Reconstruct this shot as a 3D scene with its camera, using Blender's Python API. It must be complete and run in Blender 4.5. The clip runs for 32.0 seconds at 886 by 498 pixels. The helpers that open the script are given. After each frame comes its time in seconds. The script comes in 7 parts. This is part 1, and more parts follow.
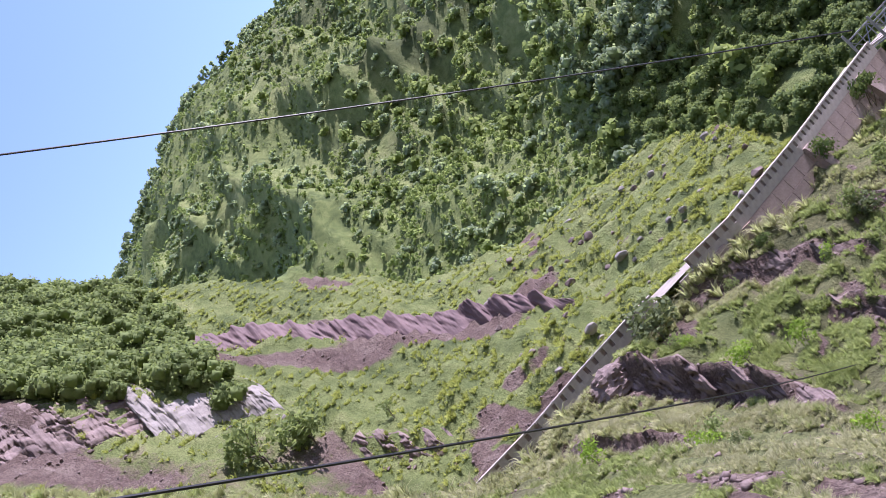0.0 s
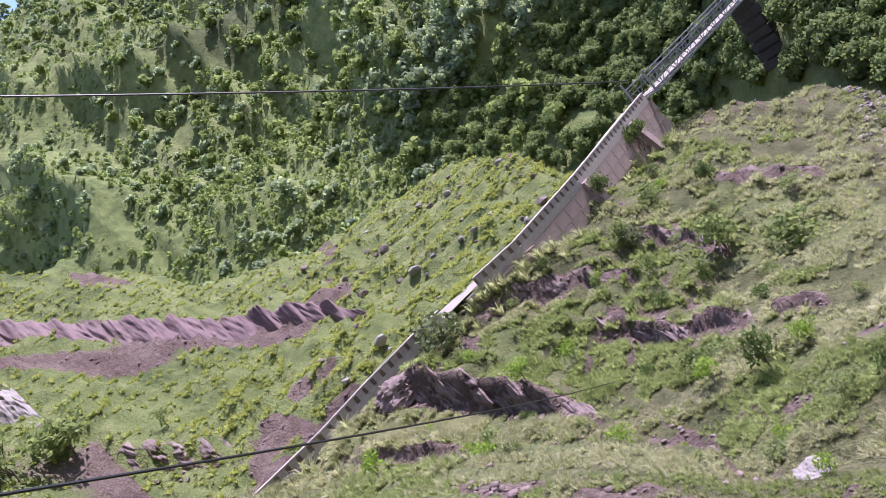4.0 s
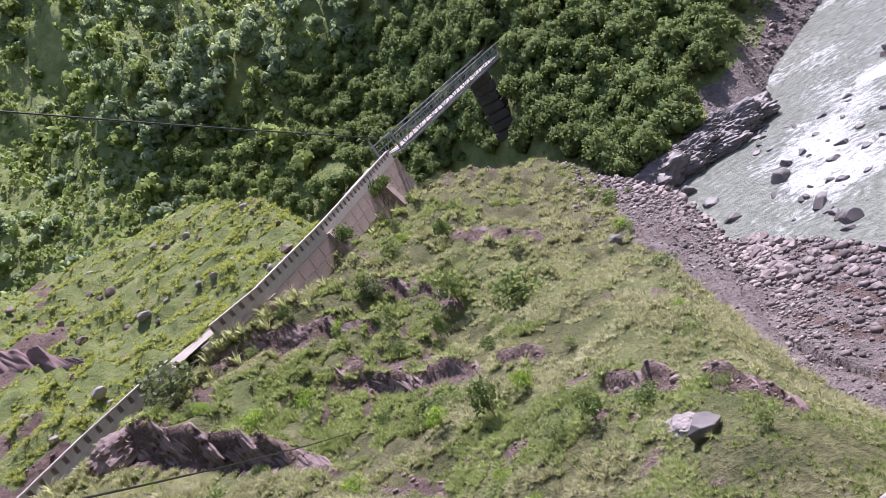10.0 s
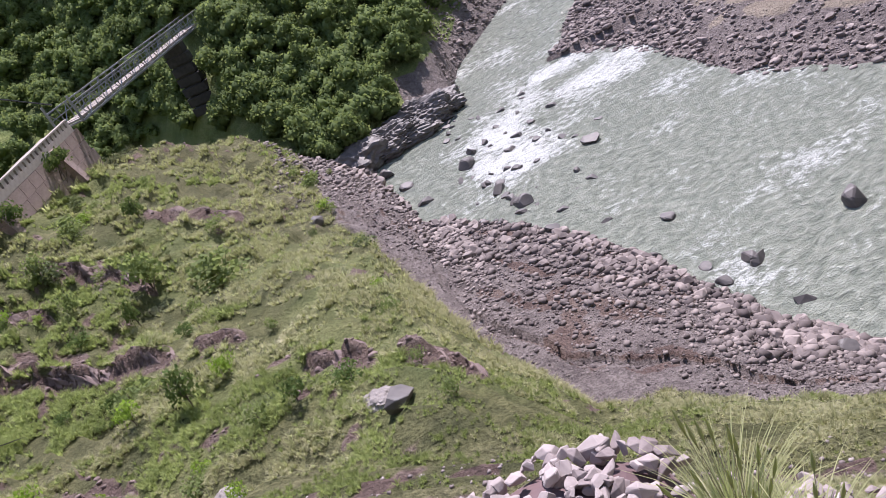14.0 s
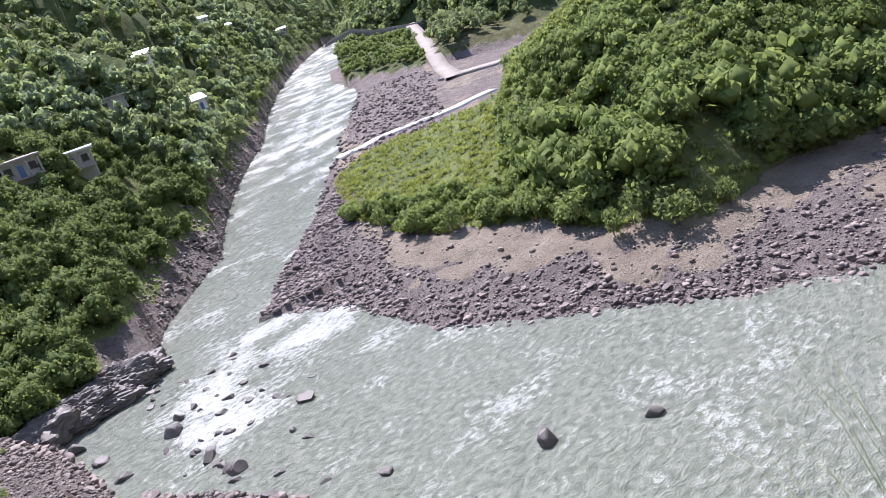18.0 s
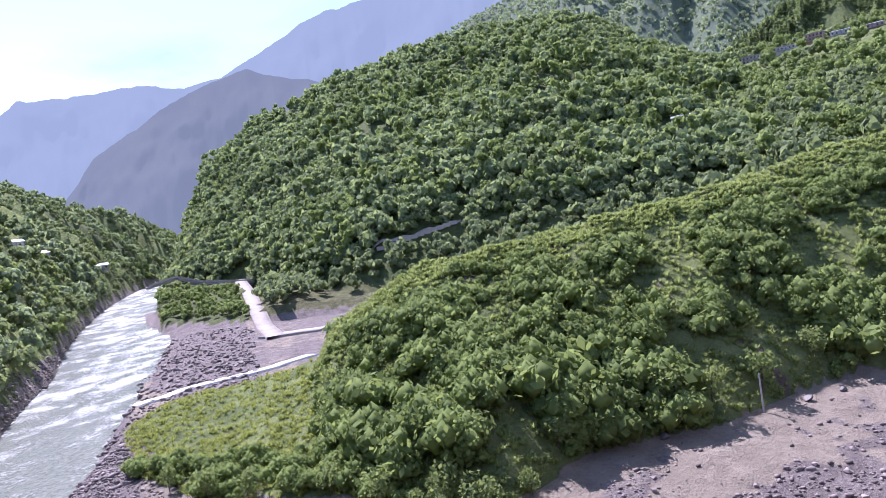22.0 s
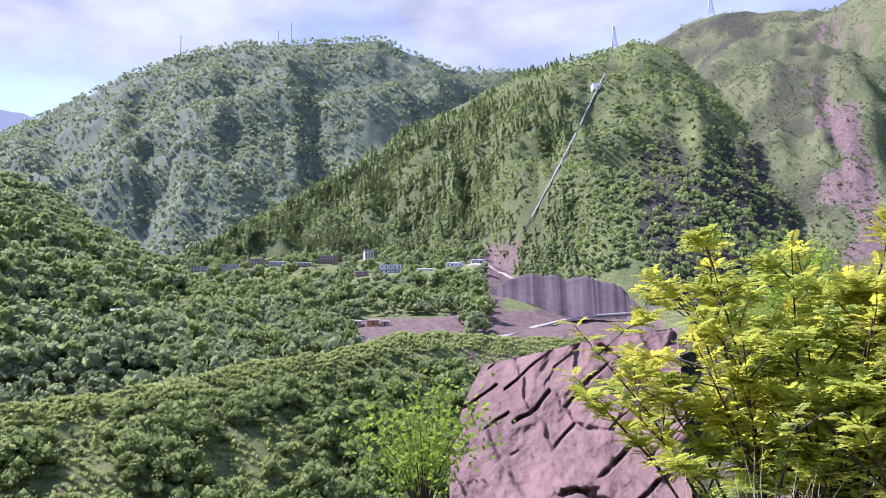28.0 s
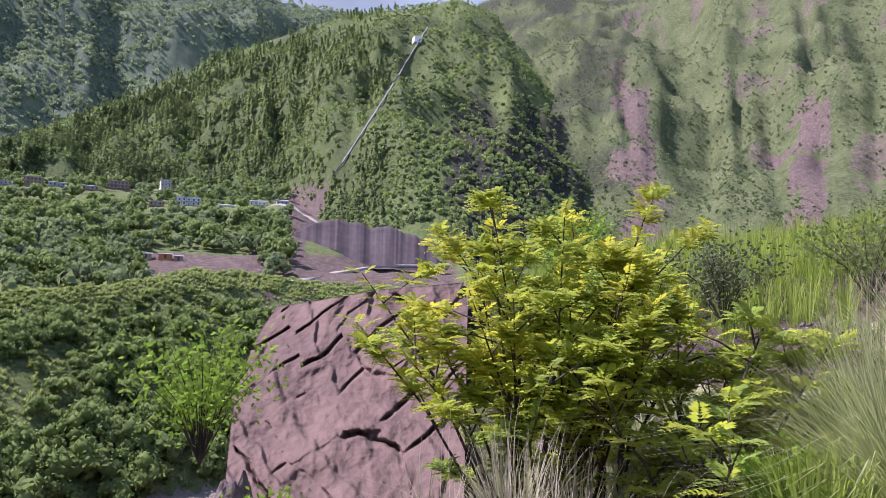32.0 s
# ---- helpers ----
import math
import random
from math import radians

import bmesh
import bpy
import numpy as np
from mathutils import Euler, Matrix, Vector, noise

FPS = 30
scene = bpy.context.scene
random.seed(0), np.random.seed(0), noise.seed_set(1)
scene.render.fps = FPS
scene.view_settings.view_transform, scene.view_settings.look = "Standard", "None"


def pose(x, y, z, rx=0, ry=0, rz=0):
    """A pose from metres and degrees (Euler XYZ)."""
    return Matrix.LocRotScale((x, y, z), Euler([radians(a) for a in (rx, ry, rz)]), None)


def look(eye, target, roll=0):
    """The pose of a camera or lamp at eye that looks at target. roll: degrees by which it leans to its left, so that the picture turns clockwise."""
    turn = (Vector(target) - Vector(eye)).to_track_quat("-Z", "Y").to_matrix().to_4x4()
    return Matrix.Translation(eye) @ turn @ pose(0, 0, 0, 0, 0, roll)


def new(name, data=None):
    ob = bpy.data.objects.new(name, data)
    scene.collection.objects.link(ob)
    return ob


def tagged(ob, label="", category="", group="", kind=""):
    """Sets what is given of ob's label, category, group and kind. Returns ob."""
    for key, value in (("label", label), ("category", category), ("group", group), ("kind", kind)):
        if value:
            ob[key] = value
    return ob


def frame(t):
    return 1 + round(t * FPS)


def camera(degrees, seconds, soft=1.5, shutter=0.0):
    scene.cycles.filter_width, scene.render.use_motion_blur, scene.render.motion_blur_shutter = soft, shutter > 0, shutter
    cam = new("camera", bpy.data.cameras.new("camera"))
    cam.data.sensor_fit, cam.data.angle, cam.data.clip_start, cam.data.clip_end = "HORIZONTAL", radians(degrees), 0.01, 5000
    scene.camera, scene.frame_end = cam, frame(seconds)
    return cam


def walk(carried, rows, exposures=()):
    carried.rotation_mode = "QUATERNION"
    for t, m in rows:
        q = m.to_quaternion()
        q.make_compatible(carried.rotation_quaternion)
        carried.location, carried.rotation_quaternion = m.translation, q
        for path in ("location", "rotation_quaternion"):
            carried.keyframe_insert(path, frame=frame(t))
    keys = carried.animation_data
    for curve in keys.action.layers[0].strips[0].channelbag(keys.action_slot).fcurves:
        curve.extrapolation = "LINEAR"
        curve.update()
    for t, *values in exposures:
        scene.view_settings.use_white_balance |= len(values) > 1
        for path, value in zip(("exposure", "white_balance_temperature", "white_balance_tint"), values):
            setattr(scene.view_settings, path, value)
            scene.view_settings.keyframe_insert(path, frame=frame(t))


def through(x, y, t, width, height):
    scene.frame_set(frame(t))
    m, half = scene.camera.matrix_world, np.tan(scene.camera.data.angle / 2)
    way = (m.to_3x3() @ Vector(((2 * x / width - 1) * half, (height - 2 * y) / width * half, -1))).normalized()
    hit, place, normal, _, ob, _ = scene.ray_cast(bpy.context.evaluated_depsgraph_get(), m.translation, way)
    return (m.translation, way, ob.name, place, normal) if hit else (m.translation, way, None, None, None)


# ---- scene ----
# Camera: stands on a ledge above a river and turns; world z = 0 is the water, y is straight across the river.
cam = camera(60.9, 32.0, soft=0.5)
ROWS = [
    (0.0, -0.208, 0.216, 32.000, 95.07, 44.15, 47.42),
    (0.5, -0.203, 0.221, 32.000, 93.54, 43.89, 45.02),
    (1.0, -0.196, 0.227, 32.000, 91.22, 43.44, 41.53),
    (1.5, -0.189, 0.233, 32.000, 89.26, 42.91, 38.43),
    (2.0, -0.182, 0.238, 32.000, 87.43, 42.31, 35.71),
    (2.5, -0.176, 0.243, 32.000, 85.53, 41.61, 32.94),
    (3.0, -0.170, 0.247, 32.000, 84.10, 40.97, 30.66),
    (3.5, -0.164, 0.251, 32.000, 82.91, 40.39, 28.63),
    (5.5, -0.142, 0.264, 32.000, 79.64, 37.76, 21.84),
    (6.0, -0.135, 0.268, 32.000, 78.79, 37.09, 19.98),
    (6.5, -0.129, 0.271, 32.000, 77.95, 36.63, 18.26),
    (7.0, -0.123, 0.274, 32.000, 77.04, 36.15, 16.49),
    (7.5, -0.115, 0.277, 32.000, 75.91, 35.65, 14.30),
    (8.0, -0.109, 0.280, 32.000, 75.13, 35.12, 12.56),
    (8.5, -0.102, 0.282, 32.000, 74.38, 34.60, 10.79),
    (9.0, -0.092, 0.285, 32.000, 73.54, 34.03, 8.55),
    (9.5, -0.083, 0.288, 32.000, 72.84, 33.51, 6.41),
    (10.0, -0.074, 0.291, 32.000, 72.08, 32.97, 4.21),
    (10.5, -0.063, 0.293, 32.000, 70.94, 32.24, 1.71),
    (11.0, -0.050, 0.296, 32.000, 69.27, 31.10, -1.43),
    (11.5, -0.040, 0.297, 32.000, 67.50, 30.00, -4.12),
    (12.0, -0.029, 0.299, 32.000, 65.49, 28.86, -6.96),
    (12.5, -0.014, 0.300, 32.000, 63.12, 27.35, -10.51),
    (13.0, 0.000, 0.300, 32.000, 61.31, 26.10, -13.54),
    (13.5, 0.013, 0.300, 32.000, 59.76, 24.95, -16.36),
    (15.5, 0.085, 0.288, 32.000, 60.73, 21.07, -27.94),
    (16.0, 0.106, 0.280, 32.000, 62.81, 20.49, -30.98),
    (16.5, 0.123, 0.274, 32.000, 64.59, 19.94, -33.32),
    (17.0, 0.139, 0.266, 32.000, 66.49, 19.24, -35.79),
    (17.5, 0.158, 0.255, 32.000, 68.83, 18.29, -38.63),
    (18.0, 0.171, 0.246, 32.000, 71.14, 17.28, -40.57),
    (18.5, 0.183, 0.238, 32.000, 73.91, 16.14, -42.16),
    (19.0, 0.195, 0.228, 32.000, 76.87, 14.81, -43.95),
    (19.5, 0.204, 0.220, 32.000, 79.07, 13.60, -45.49),
    (20.0, 0.212, 0.213, 32.000, 81.57, 12.23, -46.70),
    (20.5, 0.218, 0.206, 32.000, 83.98, 10.79, -47.74),
    (21.0, 0.225, 0.198, 32.000, 86.54, 9.40, -49.20),
    (21.5, 0.232, 0.190, 32.000, 87.87, 8.75, -50.91),
    (22.0, 0.239, 0.181, 32.000, 88.66, 8.15, -53.07),
    (22.5, 0.248, 0.168, 32.000, 89.28, 7.18, -56.02),
    (23.0, 0.257, 0.155, 32.000, 89.79, 6.29, -58.94),
    (23.5, 0.266, 0.139, 32.000, 90.30, 5.58, -62.47),
    (24.0, 0.276, 0.116, 32.000, 90.78, 5.01, -67.09),
    (24.5, 0.284, 0.098, 32.000, 91.30, 4.70, -70.92),
    (26.5, 0.299, 0.029, 32.000, 94.89, 3.67, -84.05),
    (27.0, 0.300, 0.012, 32.000, 96.45, 2.93, -87.32),
    (27.5, 0.300, -0.009, 32.000, 98.60, 2.08, -91.34),
    (28.0, 0.299, -0.025, 32.000, 100.23, 1.49, -94.46),
    (28.5, 0.297, -0.040, 32.000, 101.09, 1.29, -97.39),
    (29.0, 0.295, -0.057, 32.000, 101.70, 1.07, -100.68),
    (29.5, 0.291, -0.072, 32.000, 102.03, 0.90, -103.76),
    (30.0, 0.287, -0.087, 32.000, 102.07, 0.72, -106.80),
    (30.5, 0.283, -0.100, 32.000, 101.69, 0.57, -109.34),
    (31.0, 0.278, -0.112, 32.000, 100.57, 0.08, -111.95),
    (31.5, 0.278, -0.112, 32.000, 98.72, -0.46, -111.98),
    (32.0, 0.283, -0.100, 32.000, 96.14, -1.35, -109.71),
]
walk(cam, [(t, pose(x, y, z, rx, ry, rz)) for t, x, y, z, rx, ry, rz in ROWS],
     [(0.0, 1.45, 5700, 35), (6.0, 1.52, 5700, 37), (10.0, 1.4, 5900, 33), (13.0, 1.15, 6050, 29), (17.0, 1.25, 5950, 24), (19.0, 1.35, 5850, 26),
      (21.0, 1.4, 5550, 31), (23.0, 1.58, 5550, 40), (24.5, 1.75, 5550, 43), (27.0, 1.7, 5500, 42), (30.0, 1.2, 5800, 34), (32.0, 1.12, 5750, 33)])

# World and sun
EYE = 32.0
SUN_AZ, SUN_EL = 20.0, 53.0
world = bpy.data.worlds.new("sky")
scene.world = world
world.use_nodes = True
wn = world.node_tree
wn.nodes.clear()
w_out = wn.nodes.new("ShaderNodeOutputWorld")
w_bg = wn.nodes.new("ShaderNodeBackground")
w_sky = wn.nodes.new("ShaderNodeTexSky")
w_sky.sky_type = "NISHITA"
w_sky.sun_disc = False
w_sky.sun_elevation = radians(SUN_EL)
w_sky.sun_rotation = radians(SUN_AZ)
w_sky.air_density, w_sky.dust_density, w_sky.ozone_density = 1.0, 0.25, 1.0
w_bg.inputs["Strength"].default_value = 0.103
# broken cumulus banked low over the hills
w_tc = wn.nodes.new("ShaderNodeTexCoord")
w_map = wn.nodes.new("ShaderNodeMapping")
w_map.inputs["Scale"].default_value = (1.0, 1.0, 2.6)
w_map.inputs["Location"].default_value = (0.35, 0.1, 0.0)
w_cloud = wn.nodes.new("ShaderNodeTexNoise")
w_cloud.inputs["Scale"].default_value, w_cloud.inputs["Detail"].default_value, w_cloud.inputs["Roughness"].default_value = 2.1, 9.0, 0.55
w_fac = wn.nodes.new("ShaderNodeMapRange")
w_fac.inputs[1].default_value, w_fac.inputs[2].default_value = 0.45, 0.74
w_mix = wn.nodes.new("ShaderNodeMix")
w_mix.data_type = "RGBA"
w_tone = wn.nodes.new("ShaderNodeTexNoise")
w_tone.inputs["Scale"].default_value, w_tone.inputs["Detail"].default_value = 5.0, 8.0
w_shade = wn.nodes.new("ShaderNodeValToRGB")
w_shade.color_ramp.elements[0].position, w_shade.color_ramp.elements[0].color = 0.36, (1.55, 1.8, 1.9, 1)
w_shade.color_ramp.elements[1].position, w_shade.color_ramp.elements[1].color = 0.64, (2.9, 3.2, 3.1, 1)
wn.links.new(w_map.outputs[0], w_tone.inputs["Vector"])
wn.links.new(w_tone.outputs["Fac"], w_shade.inputs[0])
wn.links.new(w_shade.outputs[0], w_mix.inputs[7])
wn.links.new(w_tc.outputs["Generated"], w_map.inputs[0])
wn.links.new(w_map.outputs[0], w_cloud.inputs["Vector"])
w_dot = wn.nodes.new("ShaderNodeVectorMath")
w_dot.operation = "DOT_PRODUCT"
w_dot.inputs[1].default_value = (0.906, -0.42, 0.0)
w_add = wn.nodes.new("ShaderNodeMath")
w_add.operation = "MULTIPLY_ADD"
w_add.inputs[1].default_value = 0.28
wn.links.new(w_tc.outputs["Generated"], w_dot.inputs[0])
wn.links.new(w_dot.outputs["Value"], w_add.inputs[0])
wn.links.new(w_cloud.outputs["Fac"], w_add.inputs[2])
wn.links.new(w_add.outputs[0], w_fac.inputs[0])
wn.links.new(w_fac.outputs[0], w_mix.inputs[0])
wn.links.new(w_sky.outputs[0], w_mix.inputs[6])
wn.links.new(w_mix.outputs[2], w_bg.inputs[0])
wn.links.new(w_bg.outputs[0], w_out.inputs[0])
sun_data = bpy.data.lights.new("sun", "SUN")
sun_data.energy, sun_data.angle, sun_data.color = 3.75, radians(0.53), (1.0, 0.95, 0.86)
sun = new("sun", sun_data)


def polar(az, r, z=0.0):
    """Plan position from the bearing (degrees, clockwise from y) and the distance."""
    a = radians(az)
    return Vector((r * math.sin(a), r * math.cos(a), z))


sun.matrix_world = look(polar(SUN_AZ, 100 * math.cos(radians(SUN_EL)), 100 * math.sin(radians(SUN_EL))), (0, 0, 0))

# ---- the lie of the land ----
# Plan lines are rows of (bearing, distance, height); rows from sight() give the angle above the horizon instead.


def sight(*rows):
    return [(a, r, EYE + r * math.tan(radians(e))) for a, e, r in rows]


def along(line, az):
    cols = np.array(line, float)
    return np.interp(az, cols[:, 0], cols[:, 1]), np.interp(az, cols[:, 0], cols[:, 2])


def smooth(t):
    t = np.clip(t, 0, 1)
    return t * t * (3 - 2 * t)


def hash3(ix, iy, seed):
    n = (ix * 374761393 + iy * 668265263 + seed * 2147483647 // 7919) & 0xFFFFFFFF
    n = ((n ^ (n >> 13)) * 1274126177) & 0xFFFFFFFF
    return ((n ^ (n >> 16)) & 0xFFFF) / 65535.0


def vnoise(x, y, seed=0):
    """Smooth value noise, -1 to 1."""
    x, y = np.asarray(x, float), np.asarray(y, float)
    ix, iy = np.floor(x).astype(np.int64), np.floor(y).astype(np.int64)
    fx, fy = smooth(x - ix), smooth(y - iy)
    a, b = hash3(ix, iy, seed), hash3(ix + 1, iy, seed)
    c, d = hash3(ix, iy + 1, seed), hash3(ix + 1, iy + 1, seed)
    return 2 * (a + (b - a) * fx + (c - a) * fy + (a - b - c + d) * fx * fy) - 1


def fbm(x, y, octaves=4, seed=0):
    total, amp = 0.0, 0.5
    for k in range(octaves):
        total = total + amp * vnoise(x, y, seed + 17 * k)
        x, y, amp = x * 2.03 + 5.1, y * 2.03 + 9.7, amp * 0.5
    return total


def river_level(r):
    return np.clip(0.03 * (r - 120), 0, 40)


# our own hillside: camera ledge -> shelf -> toe of the grass -> wall line or near shore
SHELF = [(-110, 30, 52), (-77, 40, 39.5), (-57, 40, 25.5), (-37, 35, 18.6), (-25, 25, 16.4), (-13, 20, 17.3), (-4, 15, 19.2), (12, 12, 19.2),
         (30, 10, 20), (53, 10, 21), (72, 10, 23), (82, 10, 26.5), (90, 11, 26.6), (94, 11.5, 27.0), (97, 11.5, 27.4), (109, 11.5, 28.0), (114, 12, 30.0), (122, 12, 31.6), (140, 10, 32), (165, 10, 36)]
TOE = [(-110, 45, 62), (-77, 50, 42), (-57, 48, 23), (-37, 46, 17.5), (-25, 44, 13.5), (-13, 52, 12.0), (-5, 58, 9.0), (0, 58, 6.8), (2, 47, 6.0),
       (5, 38, 5.2), (12, 29, 5), (30, 26, 5), (53, 26, 5), (72, 24, 9), (82, 22, 14), (90, 20, 18), (94, 19.5, 23), (96, 19, 30.6), (105, 20, 32.2), (114, 20, 33.3), (122, 20, 33.8), (140, 20, 34.2), (165, 25, 44)]
UPPER = [(-110, 80, 84), (-77, 60, 44.5), (-65, 58, 31), (-54, 55, 21), (-43, 57.5, 20.9), (-37, 59.6, 20.6), (-33, 61, 20.3), (-28, 62.5, 20.0), (-21, 71, 19.4), (-12, 91, 16.5), (-4, 98, 9),
         (0, 90, 4), (3.4, 86, 0.3), (4.9, 68, 0.2), (12.9, 58, 0.2), (18.2, 51, 0.2), (24.4, 43, 0.2), (30.7, 37, 0.2), (40, 33, 0.2), (53, 35.5, 0.2), (70, 38, 0.2), (88, 44, 0.2),
         (94, 50, 4), (99, 60, 26), (105, 70, 34), (118, 70, 36), (140, 60, 40), (165, 70, 66)]
FORMS = {
    # front foot line, crest line, power of the rise, fall behind the crest, gully size, gully height
    "terrace_hill": (UPPER, sight((-110, 30, 170), (-77, 24, 118), (-69, 22, 110), (-66.6, 19.6, 110), (-63, 17.2, 108), (-59.5, 14.7, 106), (-54.7, 11, 105), (-49.5, 6.7, 106), (-47.6, 3.7, 106),
                     (-42.9, 1.8, 108), (-39, 0.2, 110), (-34.6, -0.6, 110), (-30.8, -0.9, 108), (-27.2, -1.7, 104), (-23.5, -3.4, 95), (-22.2, -5.9, 88), (-20.5, -8.5, 80), (-18, -20, 76)), 1.0, 0.7, 14, 1.0),
    "far_mountain": ([(-110, 200, 60), (-64, 150, 20), (-45, 150, 14), (-25, 132, 8), (-10, 130, 8), (-4, 106, 8.5), (0, 93, 3.5), (3, 87.5, 0.2), (7, 92, 0.2), (11.3, 98, 0.2), (13, 112, 0.2), (18.7, 138, 0.7), (24.7, 257, 4), (27.4, 451, 10), (31.4, 779, 20), (36, 900, 20)],
                     sight((-110, 4, 700), (-75, 12, 650), (-64, 17, 620), (-62.5, 17.9, 610), (-59.3, 20, 600), (-54, 22.6, 580), (-49, 24.4, 560), (-45, 24.7, 550), (-38.8, 24.3, 540), (-20, 21, 500), (0, 16, 560),
                           (16.2, 10.8, 720), (18.1, 10.3, 750), (21.6, 8.2, 820), (26.5, 5.5, 920), (30.6, 4.5, 1020), (34, 2.2, 1150), (38, -2, 1200)), 0.85, 0.5, 70, 24),
    "gravel_bar": ([(18, 110, -2), (21, 97, -0.2), (25.4, 89.5, -0.2), (32.3, 72, -0.2), (42.3, 66.5, -0.2), (55.9, 63.6, -0.2), (64.4, 65, -0.2), (70.8, 68.6, -0.2), (85, 80, -0.2), (100, 100, -0.2), (130, 150, 0), (165, 200, 0)],
                   [(18, 125, -2), (21.5, 106, 0.4), (28.3, 121, 3), (32.9, 99, 3), (42.5, 89, 3), (48.3, 80, 3), (55.3, 77, 3), (61.9, 91, 3), (71.9, 99, 3), (78.8, 118, 3.4), (83.3, 124, 3.6), (95, 140, 4), (130, 200, 5), (165, 260, 6)], 0.8, 0.0, 8, 0.3),
    "grass_lobe": ([(25, 140, -3), (28.3, 121, 3), (32.9, 99, 3), (42.5, 89, 3), (48.3, 80, 3), (52, 78, 2)], sight((25, -14, 150), (29, -10.1, 155), (32, -9.15, 165), (36, -8.85, 172), (42, -8.3, 150), (47, -9, 120), (52, -14, 100)), 0.8, 0.25, 12, 0.8),
    "green_spur": ([(40, 105, 2), (42.5, 96, 3.5), (48.3, 80, 3), (55.3, 77, 3), (61.9, 91, 3), (71.9, 99, 3), (78.8, 118, 3.4), (83.3, 124, 3.6), (95, 140, 4), (130, 200, 5), (165, 260, 6)],
                   sight((40, -16, 130), (42, -9.0, 140), (43.8, -5.8, 140), (48, -3.6, 136), (50.8, -2.4, 134), (57.7, -1.8, 137), (63.9, -0.8, 142), (72.4, 0.4, 157), (81.2, 2.1, 177), (87.6, 2.8, 192), (91.8, 3.8, 204), (96.5, 3.6, 216), (105, 3.2, 240), (120, 3, 280), (165, 6, 320)), 0.75, 0.35, 16, 2.2),
    "fork_bluff": ([(30.5, 360, 4), (31.5, 330, 6), (35, 310, 7), (38.5, 285, 6), (45.5, 275, 6)], sight((30.5, -5, 430), (31.5, -1.4, 440), (35, -1.3, 440), (37.8, -1.6, 430), (40, -4.9, 335), (43, -5.2, 300), (45.5, -7, 300)), 0.5, 0.35, 20, 2),
    "forest_hill": ([(31, 800, 18), (33, 480, 22), (37.8, 440, 22), (43, 340, 16), (48.5, 330, 28), (54, 340, 34), (60, 330, 34), (70, 330, 38), (80, 340, 44), (90, 400, 60)],
                    sight((31, -2, 900), (33.4, -0.2, 760), (34.1, 2.1, 740), (36.4, 7, 730), (41, 9.9, 720), (46, 12, 715), (50.8, 13.1, 710), (57.8, 14.1, 705), (63.8, 14.1, 700), (66.3, 13.3, 690), (69.4, 11.3, 680), (71.8, 9.9, 680), (76.5, 8.2, 680), (82, 5, 690), (90, 2, 700)), 0.8, 0.5, 70, 9),
    "village_slope": ([(66, 360, 34), (72, 330, 38), (80, 320, 42), (88, 330, 48), (95, 340, 52), (110, 350, 56), (165, 400, 70)],
                      sight((66, 6, 700), (72, 8.3, 740), (76, 9, 760), (90, 9.6, 760), (98, 10.2, 720), (104, 6, 600), (110, 5, 600), (165, 8, 700)), 0.9, 0.0, 40, 3),
    "tower_hill": ([(74, 850, 150), (82, 800, 145), (90, 760, 140), (98, 620, 100), (101, 480, 66), (106, 420, 60), (112, 420, 58), (120, 450, 60), (130, 480, 60)],
                   sight((74, 8.4, 950), (76, 9.8, 980), (85, 15, 1040), (93.9, 20.1, 1090), (101.7, 23, 1100), (108.9, 24.2, 1080), (110.6, 24.5, 1070), (113.4, 23.2, 1040), (118, 17.5, 960), (123, 9, 800), (130, 2, 700)), 0.9, 0.6, 120, 46),
    "bare_mountain": ([(104, 700, 80), (112, 620, 75), (120, 560, 70), (140, 520, 70), (165, 520, 80)],
                      sight((104, 18, 1700), (112, 24.2, 1600), (114, 25, 1580), (116.4, 25.5, 1560), (121.4, 24.7, 1520), (123.6, 24.1, 1480), (126, 24.5, 1450), (129, 24.8, 1420), (133.8, 24.7, 1380), (140, 24, 1350), (165, 20, 1300)), 0.9, 0.6, 170, 66),
    "village_mountain": ([(50, 1500, 120), (60, 1300, 130), (75, 1250, 150), (90, 1250, 190), (110, 1300, 200)],
                         sight((50, 12, 2500), (54.8, 14.2, 2450), (59.3, 15.8, 2400), (63.3, 17.1, 2350), (67.3, 19.7, 2300), (71.2, 22.2, 2250), (75, 24, 2200), (79.3, 25.1, 2200), (90, 26, 2200), (93, 24.8, 2200), (95.8, 23.7, 2250), (101, 23.3, 2400), (112, 22, 2600)), 0.9, 0.6, 280, 95),
}
NO_LAND = -40.0
RIBS = {"bare_mountain": 40, "tower_hill": 24, "village_mountain": 60, "far_mountain": 11}


